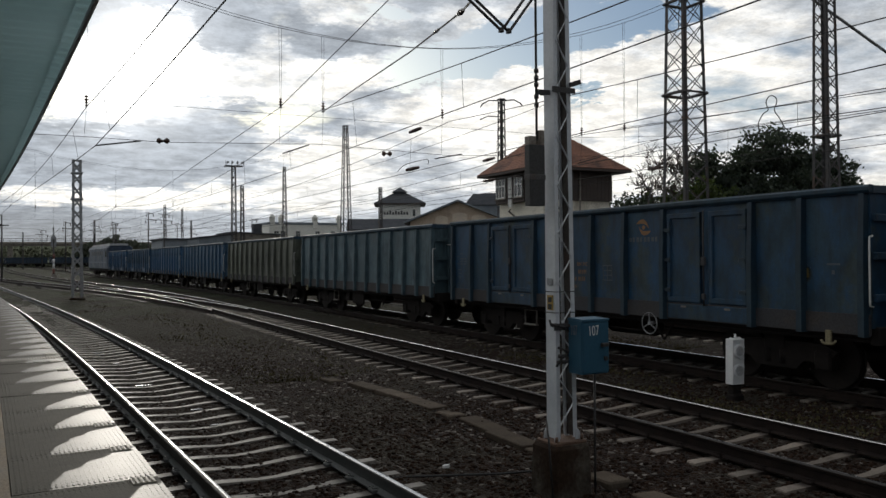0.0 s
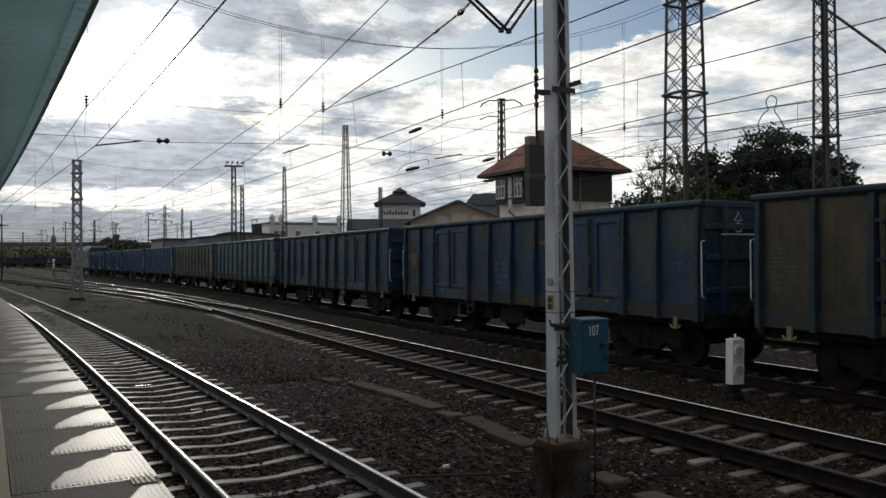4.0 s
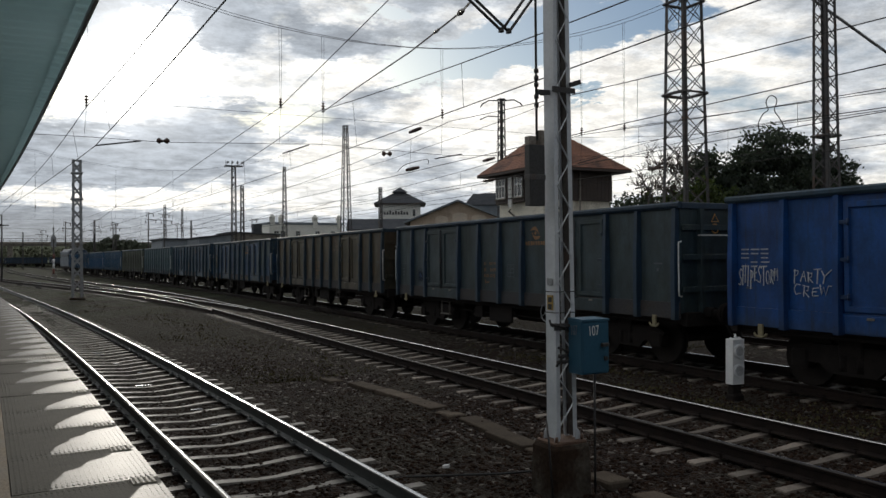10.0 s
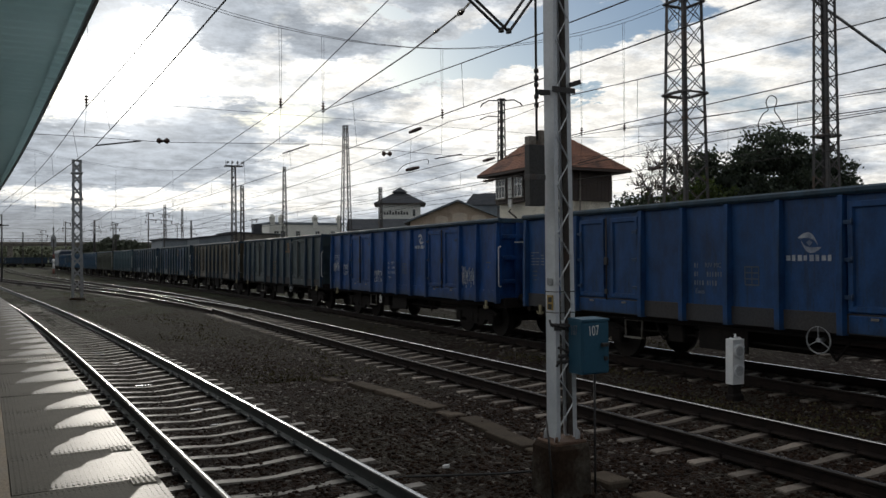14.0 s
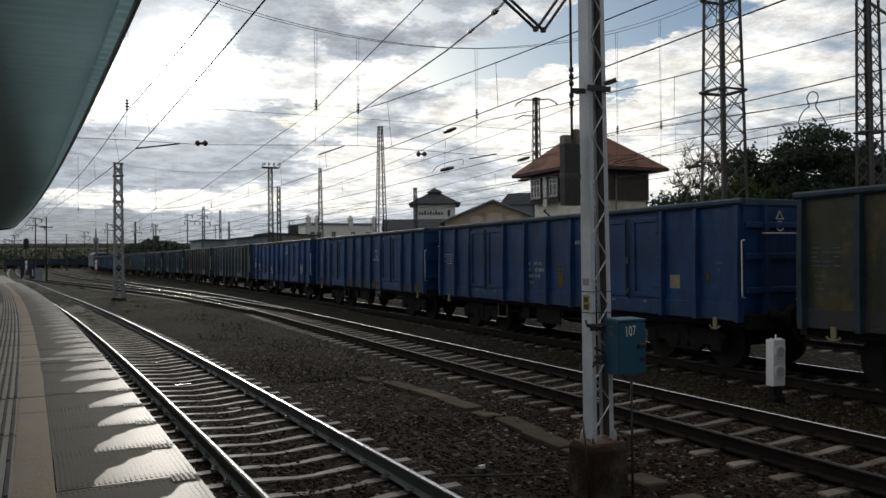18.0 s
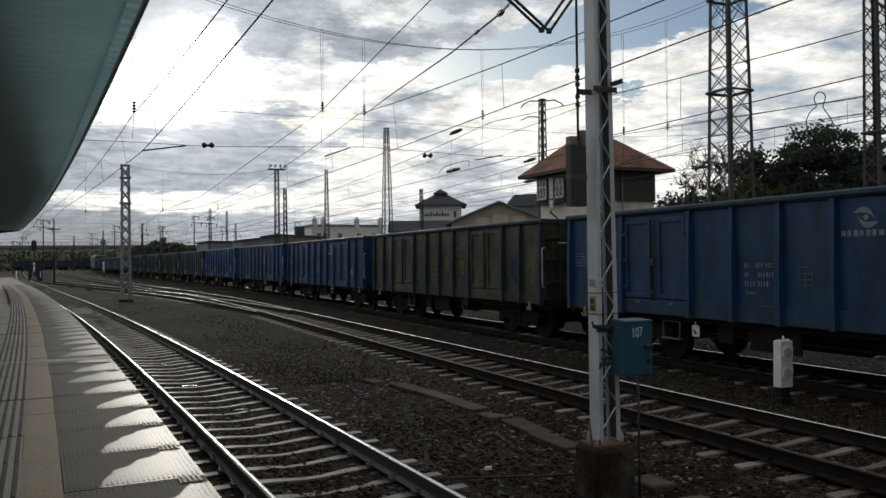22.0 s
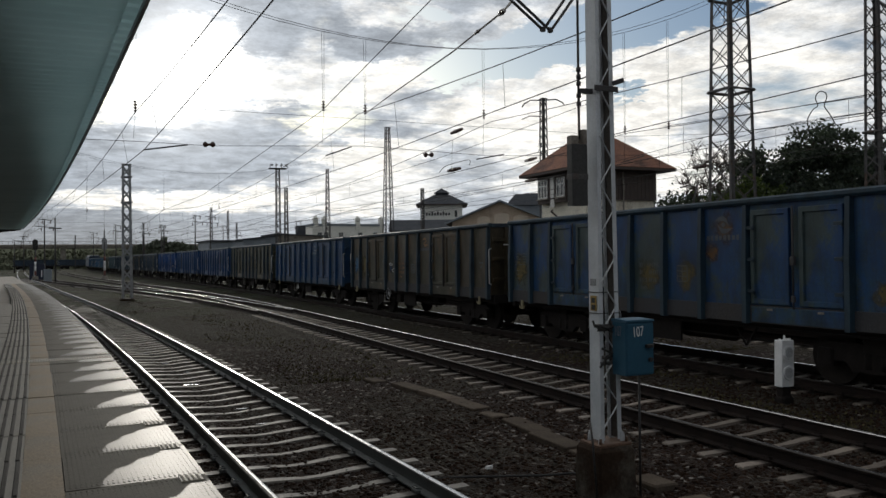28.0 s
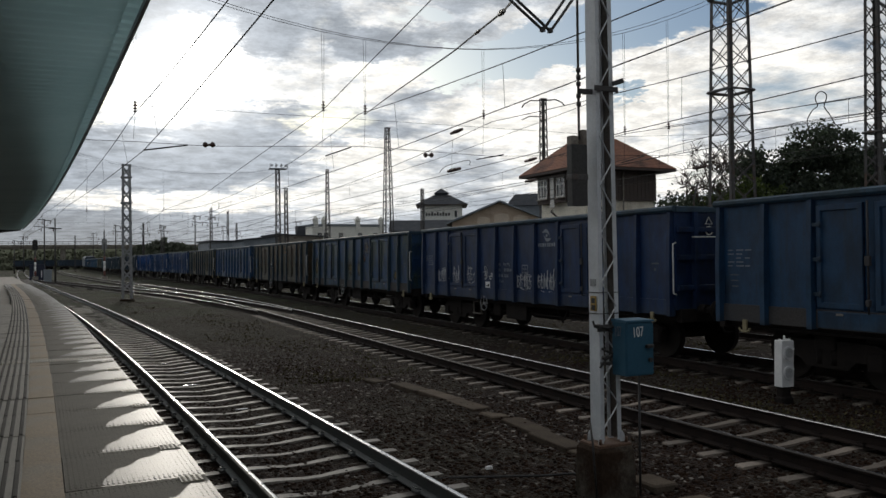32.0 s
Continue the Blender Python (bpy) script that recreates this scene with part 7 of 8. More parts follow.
def hip_roof(parent, x0, x1, y0, y1, z, apex, ridge, mat, rows):
    """Four slopes to a ridge that runs along x (ridge: its half length)."""
    cx, cy = (x0 + x1) / 2, (y0 + y1) / 2
    l, r = (cx - ridge, cy, apex), (cx + ridge, cy, apex)
    for quad in (((x0, y0, z), (x1, y0, z), r, l), ((x1, y1, z), (x0, y1, z), l, r), ((x0, y1, z), (x0, y0, z), l, l), ((x1, y0, z), (x1, y1, z), r, r)):
        g = Geo()
        tiled_slope(g, *quad, rows)
        g.put("roof_slope", mat, parent=parent)
    g = Geo()
    g.box(x0, x1, y0, y1, z - 0.16, z - 0.02)
    g.put("eave_board", BROWN_BOARD, parent=parent)


def signal_box():
    b = tagged(empty("signal_box"), "two-storey signal box with a red-brown hipped roof", "signal box")
    x0, x1, y0, y1 = 26.45, 31.5, 38.0, 43.1
    g = Geo()
    g.box(x0 + 0.12, x1 - 0.1, y0 + 0.12, y1 - 0.1, -0.3, 5.45)
    g.put("lower_wall", CREAM, parent=b)
    g = Geo()
    g.box(x0, x1, y0, y1, 5.45, 7.2)
    g.put("upper_wall", BROWN_BOARD, parent=b)
    for i in range(18):
        g = Geo()
        x = x0 + 0.02 + i * (x1 - x0) / 18
        g.box(x, x + 0.26, y0 - 0.03, y0 - 0.002, 5.42, 7.05)
        g.put("board", BROWN_BOARD, parent=b)
    # bay window that looks along the tracks
    g = Geo()
    g.box(x0 - 0.3, x0, y1 - 3.5, y1 - 0.3, 5.42, 7.2)
    g.put("bay", BROWN_BOARD, parent=b)
    window(b, x0 - 0.33, y1 - 1.0, 5.75, 6.85, 1.0, "x", 3, 0.1)
    window(b, x0 - 0.33, y1 - 3.0, 5.75, 6.85, 0.8, "x", 2, 0.08)
    for z0, z1 in ((5.72, 6.95), (5.15, 5.62)):
        g = Geo()
        g.box(x0 - 0.36, x0 - 0.302, y1 - 2.25, y1 - 1.85, z0, z1)
        g.put("white_board", FRAME_WHITE, parent=b)
    g = Geo()
    g.tube([(x0 - 0.3, y1 - 2.05, 5.0), (x0 - 0.45, y1 - 2.05, 4.9), (x0 + 0.1, y1 - 2.05, 4.5)], 0.05, 6)
    g.put("bay_strut", BROWN_BOARD, parent=b)
    hip_roof(b, x0 - 0.95, x1 + 0.85, y0 - 0.85, y1 + 0.9, 7.3, 9.75, 0.8, ROOF_TILE, 22)
    g = Geo()
    g.box(29.5, 30.0, 40.2, 40.7, 8.8, 10.35, 0, 0.02)
    g.box(29.42, 30.08, 40.12, 40.78, 10.25, 10.38)
    g.put("chimney", speckled("chimney brick", (0.13, 0.08, 0.06), (0.18, 0.11, 0.08), 4, 20, 0.9), parent=b)
    g = Geo()
    g.tube([(29.0, y0 - 0.12, 3.0), (29.0, y0 - 0.12, 7.1)], 0.05, 6)
    g.put("downpipe", CONCRETE, parent=b)
    return b


signal_box()


def gable_house():
    """Its gable faces the tracks squarely; built round the middle of its front."""
    b = tagged(empty("gabled_shed", pose(44.9, 82.0, 0, 0, 0, -28.6)), "brown-beige gabled building with pale blind arches", "building")
    w, deep, eave, apex = 5.65, 20.0, 6.35, 8.65
    g = Geo()
    g.hexa([(-w, 0, -0.3), (w, 0, -0.3), (w, 0, eave), (0, 0, apex), (-w, 0, eave)], [(-w, deep, -0.3), (w, deep, -0.3), (w, deep, eave), (0, deep, apex), (-w, deep, eave)])
    g.put("wall", BEIGE, parent=b)
    for s in (-1, 1):
        g = Geo()
        ze = eave - (apex - eave) * 0.7 / w
        a, c = Vector((s * (w + 0.7), -0.6, ze + 0.03)), Vector((0, -0.6, apex + 0.03))
        ring = [a, c, c + Vector((0, 0, 0.14)), a + Vector((0, 0, 0.14))]
        g.hexa(ring[::-s], [p + Vector((0, deep + 1.0, 0)) for p in ring[::-s]])
        g.put("roof_slope", SLATE, parent=b)
        g = Geo()
        g.beam(a + Vector((0, -0.03, 0.09)), c + Vector((0, -0.03, 0.09)), 0.05, 0.2)
        g.put("verge_board", GREY_SHED, parent=b)
    for x, aw, h in ((-1.95, 1.45, 7.0), (0.2, 1.75, 7.35), (2.45, 1.75, 7.1)):
        g = Geo()
        ring = [(x - aw / 2, 2.0), (x + aw / 2, 2.0), (x + aw / 2, h - 0.3)] + [(x + aw / 2 * math.cos(math.pi * i / 8), h - 0.3 + 0.3 * math.sin(math.pi * i / 8)) for i in range(1, 8)] + [(x - aw / 2, h - 0.3)]
        g.hexa([(a, -0.06, z) for a, z in ring], [(a, 0.02, z) for a, z in ring])
        g.put("blind_arch", PALE_BRICK, parent=b)
    return b


gable_house()


def rear_hall():
    """A dark roof that stands up behind the gabled building."""
    b = tagged(empty("rear_hall", pose(54.0, 101.0, 0, 0, 0, -28.2)), "dark slate-roofed hall behind the gabled building", "building")
    g = Geo()
    g.box(2.4, 9.0, 0, 11, -0.3, 9.6)
    g.put("wall", GREY_SHED, parent=b)
    g = Geo()
    g.hexa([(2.0, -0.4, 9.6), (9.2, -0.4, 9.6), (9.2, 11.4, 9.6), (2.0, 11.4, 9.6)], [(3.4, 2.2, 11.4), (9.2, 2.2, 11.6), (9.2, 8.8, 11.6), (3.4, 8.8, 11.4)])
    g.put("roof", SLATE, parent=b)
    return b


rear_hall()


def tower_house():
    b = tagged(empty("water_tower", pose(52.9, 116.0, 0, 0, 0, -24.5)), "white square tower with a dark tent roof and lettering", "tower")
    w = 3.3
    g = Geo()
    g.box(-w, w, 0, 6.6, -0.3, 10.75)
    g.put("wall", WHITE_WALL, parent=b)
    hip_roof(b, -w - 0.85, w + 0.85, -0.85, 7.45, 10.8, 12.95, 0.5, SLATE, 6)
    g = Geo()
    g.box(-0.9, 0.9, 2.4, 4.2, 12.2, 12.85)
    lantern = g.put("lantern", SLATE, parent=b)
    g = Geo()
    g.hexa([(-1.25, 2.05, 12.85), (1.25, 2.05, 12.85), (1.25, 4.55, 12.85), (-1.25, 4.55, 12.85)], [(-0.06, 3.24, 13.6), (0.06, 3.24, 13.6), (0.06, 3.36, 13.6), (-0.06, 3.36, 13.6)])
    g.put("lantern_roof", SLATE, parent=lantern)
    for i in range(9):
        g = Geo()
        x = -2.6 + i * 0.45
        g.box(x, x + 0.3, -0.05, -0.01, 9.0, 9.42 + 0.2 * (i in (2, 4, 6)))
        g.put("sign_bar", STEEL_DARK, parent=b)
    g = Geo()
    g.box(2.05, 2.45, -0.04, 0.1, 8.75, 9.8)
    g.put("slit_window", PANE, parent=b)
    return b


tower_house()


def annex():
    b = tagged(empty("annex", pose(46.8, 108.0, 0, 0, 0, -24.0)), "long low hall with a dark slate roof before the tower", "building")
    g = Geo()
    g.box(-5.4, 6.2, 0, 7, -0.3, 6.2)
    g.put("wall", GREY_SHED, parent=b)
    for s in (-1, 1):
        g = Geo()
        ya, yb = (-0.4, 3.5) if s < 0 else (7.4, 3.5)
        ring = [(ya, 6.15), (yb, 7.9), (yb, 8.02), (ya, 6.3)]
        g.hexa([(-5.7, p, q) for p, q in ring[::s]], [(6.4, p, q) for p, q in ring[::s]])
        g.put("roof_slope", SLATE, parent=b)
    return b


annex()


def white_house():
    b = tagged(empty("station_building"), "far cream building with small roof turrets", "building")
    x0, x1, y = 51.8, 70.5, 190.0
    g = Geo()
    g.box(x0, x1, y, y + 14, -0.3, 10.4)
    g.put("wall", WHITE_WALL, parent=b)
    g = Geo()
    g.box(x0 - 0.2, x1 + 0.2, y - 0.2, y + 14.2, 10.4, 11.0)
    g.put("parapet", GREY_SHED, parent=b)
    for x in (x0 + 0.8, x0 + 3.0, x0 + 11.6, x1 - 0.8):
        g = Geo()
        g.box(x - 0.55, x + 0.55, y - 0.3, y + 0.8, 9.5, 12.0)
        g.hexa([(x - 0.75, y - 0.5, 12.0), (x + 0.75, y - 0.5, 12.0), (x + 0.75, y + 1.0, 12.0), (x - 0.75, y + 1.0, 12.0)],
               [(x - 0.1, y + 0.15, 13.0), (x + 0.1, y + 0.15, 13.0), (x + 0.1, y + 0.35, 13.0), (x - 0.1, y + 0.35, 13.0)])
        g.put("turret", WHITE_WALL, parent=b)
    for x in (53.6, 55.2, 59.0, 64.0, 68.0):
        window(b, x, y - 0.01, 7.0, 8.8, 1.1, "y")
    return b


white_house()


def low_shed(x0, x1, y, h0, h1, label, mat):
    b = tagged(empty("shed"), label, "shed")
    g = Geo()
    g.hexa([(x0, y, -0.3), (x1, y, -0.3), (x1, y, h1), (x0, y, h0)][::-1], [(x0, y + 16, -0.3), (x1, y + 16, -0.3), (x1, y + 16, h1), (x0, y + 16, h0)][::-1])
    g.put("wall", mat, parent=b)
    g = Geo()
    g.hexa([(x0 - 0.4, y - 0.5, h0), (x1 + 0.4, y - 0.5, h1), (x1 + 0.4, y - 0.5, h1 + 0.3), (x0 - 0.4, y - 0.5, h0 + 0.3)][::-1],
           [(x0 - 0.4, y + 16.4, h0), (x1 + 0.4, y + 16.4, h1), (x1 + 0.4, y + 16.4, h1 + 0.3), (x0 - 0.4, y + 16.4, h0 + 0.3)][::-1])
    g.put("roof", SLATE, parent=b)
    return b


low_shed(32.6, 40.0, 176.0, 6.6, 7.4, "far grey-blue flat shed behind the train", GREY_SHED)
low_shed(40.4, 51.0, 178.0, 7.9, 7.4, "far grey flat shed behind the train", CONCRETE)
low_shed(24.5, 29.5, 172.0, 6.2, 6.2, "far grey flat-roofed hut", GREY_SHED)
g = Geo()
g.box(47.0, 49.0, 186, 188, -0.3, 10.3, 0, 0.05)
tagged(g.put("chimney_stack", SLATE), "far square dark chimney stack", "chimney")


def road_bridge():
    b = tagged(empty("road_bridge"), "long concrete road bridge across the far tracks", "bridge")
    y = 332.0
    g = Geo()
    g.box(-160, 60, y, y + 10, 7.5, 8.6)
    g.put("deck", CONCRETE, parent=b)
    g = Geo()
    g.box(-160, 60, y - 0.5, y, 8.2, 9.0)
    g.put("kerb_beam", CONCRETE, parent=b)
    for i in range(9):
        g = Geo()
        x = -150 + i * 24
        g.box(x - 0.9, x + 0.9, y + 1, y + 9, -0.3, 7.5, 0, 0.1)
        g.put("pier", CONCRETE, parent=b)
    rail = Geo()
    for i in range(110):
        rail.box(-160 + i * 2.0 - 0.05, -160 + i * 2.0 + 0.05, y - 0.4, y - 0.3, 9.0, 10.2)
    rail.box(-160, 60, y - 0.42, y - 0.28, 10.1, 10.25)
    rail.box(-160, 60, y - 0.42, y - 0.28, 9.5, 9.6)
    tagged(rail.put("railing", STEEL_DARK, parent=b), kind="stuff")
    return b


road_bridge()


# ---- signals and posts at the end of the platform ----
def post_signal(x, y, h, head, label, lamps):
    s = tagged(empty("railway_signal", pose(x, y, 0)), label, "signal")
    g = Geo()
    g.tube([(0, 0, -0.3), (0, 0, h - 0.4)], 0.09, 8)
    post = g.put("post", STEEL_DARK, parent=s)
    for i, mat in enumerate((SIGNAL_RED, WHITE, WHITE, SIGNAL_RED)):   # banded sleeve round the lower post
        g = Geo()
        g.tube([(0, 0, 0.45 + 0.62 * i), (0, 0, 1.05 + 0.62 * i)], 0.13, 10)
        g.put("band", mat, parent=post)
    g = Geo()   # the back plate has rounded ends
    ring = []
    for k in range(16):
        u = TAU * k / 16
        ring.append((0.34 * math.cos(u), h - 0.72 + 0.34 * math.sin(u) + (0.42 if math.sin(u) > 0 else -0.42)))
    g.hexa([(a, -0.04, b) for a, b in ring], [(a, 0.06, b) for a, b in ring])
    hd = g.put("head", head, parent=s)
    for i in range(3):
        z, way = h - 0.28 - i * 0.44, -1 if lamps else 1
        g = Geo()
        g.tube([(0, way * 0.04, z), (0, way * 0.3, z)], 0.16, 10)
        g.put("lamp_hood", BLACK, parent=hd)
    g = Geo()
    g.box(-0.35, 0.35, -0.3, 0.3, -0.4, 0.35, 0, 0.03)
    g.put("base", CONCRETE, parent=s)
    return s


SIGNAL_RED = speckled("faded red signal paint", (0.15, 0.055, 0.045), (0.2, 0.075, 0.06), 4.0, 60.0, 0.6)
post_signal(-5.57, 121.0, 5.3, BLACK, "black three-lamp signal on a red and white banded post", True)
post_signal(2.85, 111.7, 5.2, GALV, "signal seen from behind on a red and white post", False)
g = Geo()
g.tube([(0, 0, -0.3), (0, 0, 7.45)], 0.09, 8, radii=[0.11, 0.07])
telegraph = tagged(g.put("line_post", STEEL_DARK), "thin dark post with a short cross arm", "post")
telegraph.matrix_world = pose(-2.7, 104.7, 0)
g = Geo()
g.box(-0.7, 0.7, -0.05, 0.05, 6.15, 6.27)
g.put("cross_arm", STEEL_DARK, parent=telegraph)
g = Geo()
g.box(-0.45, 0.45, -0.25, 0.25, -0.3, 1.35, 0, 0.03)
relay = tagged(g.put("relay_box", GREY_SHED), "grey relay box beside the far tracks", "relay box")
relay.matrix_world = pose(-3.6, 107.5, 0)


g = Geo()
g.box(-0.95, 0.95, -0.4, 0.4, -0.3, 2.0, 0, 0.04)
blue_hut = tagged(g.put("equipment_cabinet", speckled("dark blue cabinet", (0.012, 0.017, 0.04), (0.018, 0.026, 0.055), 2, 30, 0.6)), "dark blue equipment cabinet at the signal's foot", "cabinet")
blue_hut.matrix_world = pose(-5.4, 122.6, 0)
for x in (-0.35, 0.55):
    d = Geo()
    d.box(x - 0.06, x + 0.06, -0.43, -0.401, 0.2, 1.1)
    d.put("white_stripe", WHITE, parent=blue_hut)


g = Geo()
g.tube([(32.6, 36.0, -0.3), (32.6, 36.0, 5.4), (32.92, 36.0, 6.35)], 0.06, 6)
bent = tagged(g.put("bent_post", LATTICE), "thin bent steel post with a short arm among the trees", "post")
g = Geo()
g.tube([(32.85, 36.0, 6.15), (32.2, 36.0, 6.2), (31.6, 36.0, 6.05)], 0.05, 6)
g.put("arm", LATTICE, parent=bent)


# ---- trees ----
def foliage(name, a, b):
    """Leaves that let some light through; each takes its own tone."""
    def build(k):
        c = k.mix(k.island, a, b)
        back = k.add("ShaderNodeBsdfTranslucent", Color=k.mix(1.0, c, (1.25, 1.35, 1.0), "MULTIPLY"))
        return k.add("ShaderNodeMixShader", i0=0.35, i1=surface(k, c, 0.65, spec=0.3), i2=back)
    return material(name, build)


LEAF = foliage("leaf", (0.028, 0.039, 0.032), (0.066, 0.082, 0.06))
LEAF_LIGHT = foliage("young leaf", (0.04, 0.06, 0.018), (0.085, 0.11, 0.035))
BARK = speckled("bark", (0.04, 0.03, 0.022), (0.07, 0.055, 0.042), 6.0, 40.0, 0.95)


def leaf_quads(c, rnd, q, size):
    u = Vector((rnd.gauss(0, 1), rnd.gauss(0, 1), rnd.gauss(0, 1))).normalized()
    v = u.orthogonal().normalized()
    w = u.cross(v)
    s = size * rnd.uniform(0.6, 1.3)
    i = len(c.v)
    c.v += [tuple(q + v * s), tuple(q + w * s * 0.6 + u * s * 0.15), tuple(q - v * s * 0.8), tuple(q - w * s * 0.6 + u * s * 0.15)]
    c.f.append((i, i + 1, i + 2, i + 3))


def tree(x, y, h, lobes, seed, label, leaf=LEAF, size=0.15, clump=74, density=9.0, loose=0.3, name="tree"):
    """A tapered trunk, limbs that reach into each lobe of the crown, and leaves in many small clumps with gaps between.
    lobes: (across, deep, height, radius) from the foot."""
    rnd = random.Random(seed)
    t = tagged(empty(name, pose(x, y, -0.25)), label, "tree" if name == "tree" else name, group="trees behind the yard")
    g = Geo()
    top = h * 0.55
    g.tube([(0, 0, 0), (0.1, 0, top * 0.35), (-0.08, 0.1, top * 0.7), (0.05, 0, top)], 0.1, 8, radii=[h * 0.024, h * 0.02, h * 0.016, h * 0.011])
    c = Geo()
    for lx, ly, lz, r in lobes:
        fork = Vector((0, 0, top * rnd.uniform(0.5, 0.98)))
        core = Vector((lx, ly, lz))
        bend = fork.lerp(core, 0.5) + Vector((rnd.uniform(-.3, .3), rnd.uniform(-.3, .3), rnd.uniform(0.0, .4)))
        g.tube([fork, bend, core], 0.05, 6, radii=[h * 0.011, h * 0.007, h * 0.004])
        for _ in range(max(4, round(density * r * r))):
            d = Vector((rnd.gauss(0, 1), rnd.gauss(0, 1), rnd.gauss(0, 1))).normalized() * r * rnd.uniform(0.35, 1.04) ** 0.6
            d.z *= 0.85
            tip = core + d
            kink = core.lerp(tip, 0.55) + Vector((rnd.uniform(-.15, .15), rnd.uniform(-.15, .15), rnd.uniform(-.05, .2)))
            g.tube([core, kink, tip], 0.02, 4, radii=[h * 0.0026, h * 0.0017, h * 0.0007])
            if leaf is None:
                for _ in range(9):
                    w = Vector((rnd.gauss(0, 0.8), rnd.gauss(0, 0.8), rnd.uniform(0.2, 1.6))).normalized() * rnd.uniform(0.25, 0.8)
                    p = kink.lerp(tip, rnd.random())
                    g.tube([p, p + w * 0.6 + Vector((0, 0, 0.05)), p + w], 0.01, 3, radii=[0.02, 0.015, 0.008])
                continue
            for _ in range(round(clump * rnd.uniform(0.6, 1.3))):
                leaf_quads(c, rnd, tip + Vector((rnd.gauss(0, 1), rnd.gauss(0, 1), rnd.gauss(0, 0.8))) * loose, size)
    g.put("trunk", BARK, parent=t)
    if c.v:
        c.m, c.s = [0] * len(c.f), [False] * len(c.f)
        c.put("crown", leaf, parent=t)
    return t


tree(45.9, 38.0, 11.6, ((-1.6, 0, 9.3, 1.75), (1.2, 0, 9.85, 1.75), (-0.4, 0.8, 7.4, 2.6), (2.9, 0.3, 7.7, 2.0), (-2.9, 0.2, 7.4, 1.7), (0.6, -1.2, 6.4, 2.4), (3.3, 0, 5.6, 2.0), (-3.0, -0.3, 5.4, 2.0)), 1,
     "large dark leafy tree behind the yard")
tree(52.7, 38.4, 9.4, ((-1.5, 0, 9.1, 1.4), (0.4, 0, 8.4, 1.4), (1.8, 0.2, 7.4, 1.2), (-1.2, 0, 7.2, 1.9), (1.0, 0, 6.6, 1.7), (0.4, 0, 5.3, 1.9)), 3, "lower dark leafy tree behind the yard")
tree(40.2, 39.6, 9.8, ((0.3, 0, 8.6, 1.25), (1.7, 0, 8.0, 1.1), (0.0, 0.4, 6.9, 1.5), (1.9, 0, 6.4, 1.5)), 5, "thin-leaved dark tree with gaps beside the tall mast", density=10.0, clump=50, loose=0.3)
tree(37.2, 39.2, 9.6, ((-0.9, 0, 8.2, 1.5), (0.9, 0, 8.4, 1.4), (-1.6, 0.2, 6.6, 1.5), (0.3, 0, 6.6, 1.6)), 8, "thin bare tree with twiggy branches", None, density=9.0)
tree(38.4, 37.4, 6.4, ((-1.9, 0, 6.1, 1.0), (0.0, 0, 6.3, 1.2), (1.5, 0, 6.1, 1.1), (0, 0.4, 4.9, 1.9)), 6, "bushy light green young tree", LEAF_LIGHT, 0.14, 50)
tree(36.0, 38.4, 6.4, ((-0.5, 0, 5.7, 0.8), (0.6, 0, 5.4, 0.9)), 9, "low dark green bush under the bare tree", LEAF, 0.13, 40)
tree(43.4, 36.4, 6.4, ((-1.7, 0, 5.6, 1.4), (0.2, 0, 5.9, 1.5), (1.9, 0, 5.6, 1.4), (0, 0.4, 4.2, 2.0)), 7, "bushy dark green shrub tree", LEAF, 0.15)
for bx, by, br in ((36.4, 41.0, 1.5), (40.9, 41.2, 1.9), (47.6, 36.0, 1.7), (50.6, 36.4, 1.8)):
    tree(bx, by, 6.0, ((-0.9, 0, 5.3, br * 0.7), (0.8, 0, 5.4, br * 0.75), (0, 0, 4.3, br)), int(bx * 10), "thick dark green bush along the yard", name="bush")
tree(32.7, 38.6, 6.0, ((-0.6, 0, 5.3, 0.75), (0.35, 0, 5.45, 0.8), (0.0, 0, 4.2, 1.2)), 10, "low leafy shrub beside the signal box", LEAF, 0.12, 34, name="shrub")
tree(34.3, 40.6, 5.2, ((0.0, 0, 4.9, 0.8), (0.6, 0, 4.1, 1.0)), 11, "low leafy shrub beside the signal box", LEAF, 0.12, 34, name="shrub")


def far_wood():
    rnd = random.Random(5)
    g = Geo()
    for _ in range(16000):
        x = rnd.uniform(14, 62)
        top = 7.5 + 3.0 * noise.noise((x * 0.11, 0, 0)) + 1.6 * noise.noise((x * 0.45, 3, 0)) + (2.5 if 23 < x < 28 else 0)
        z = rnd.uniform(0, 1) ** 0.7 * max(1.5, top)
        y = 300 + rnd.uniform(-6, 8)
        u = Vector((rnd.gauss(0, 1), rnd.gauss(0, 1), rnd.gauss(0, 1))).normalized()
        v = u.orthogonal().normalized()
        w = u.cross(v)
        p, s = Vector((x, y, z)), rnd.uniform(0.3, 0.8)
        i = len(g.v)
        g.v += [tuple(p + v * s), tuple(p + w * s), tuple(p - v * s), tuple(p - w * s)]
        g.f.append((i, i + 1, i + 2, i + 3))
    g.m, g.s = [0] * len(g.f), [False] * len(g.f)
    return tagged(g.put("far_wood", island("far leaf", (0.1, 0.115, 0.085), (0.17, 0.185, 0.14), 0.9, 0.1, 9.0)), "far dark green wood behind the station throat", "wood", kind="stuff")


far_wood()


BANK_GRASS = speckled("dull bank grass", (0.15, 0.165, 0.11), (0.2, 0.21, 0.15), 0.12, 2.0, 0.95, spec=0.1, dirt=(0.11, 0.13, 0.08))


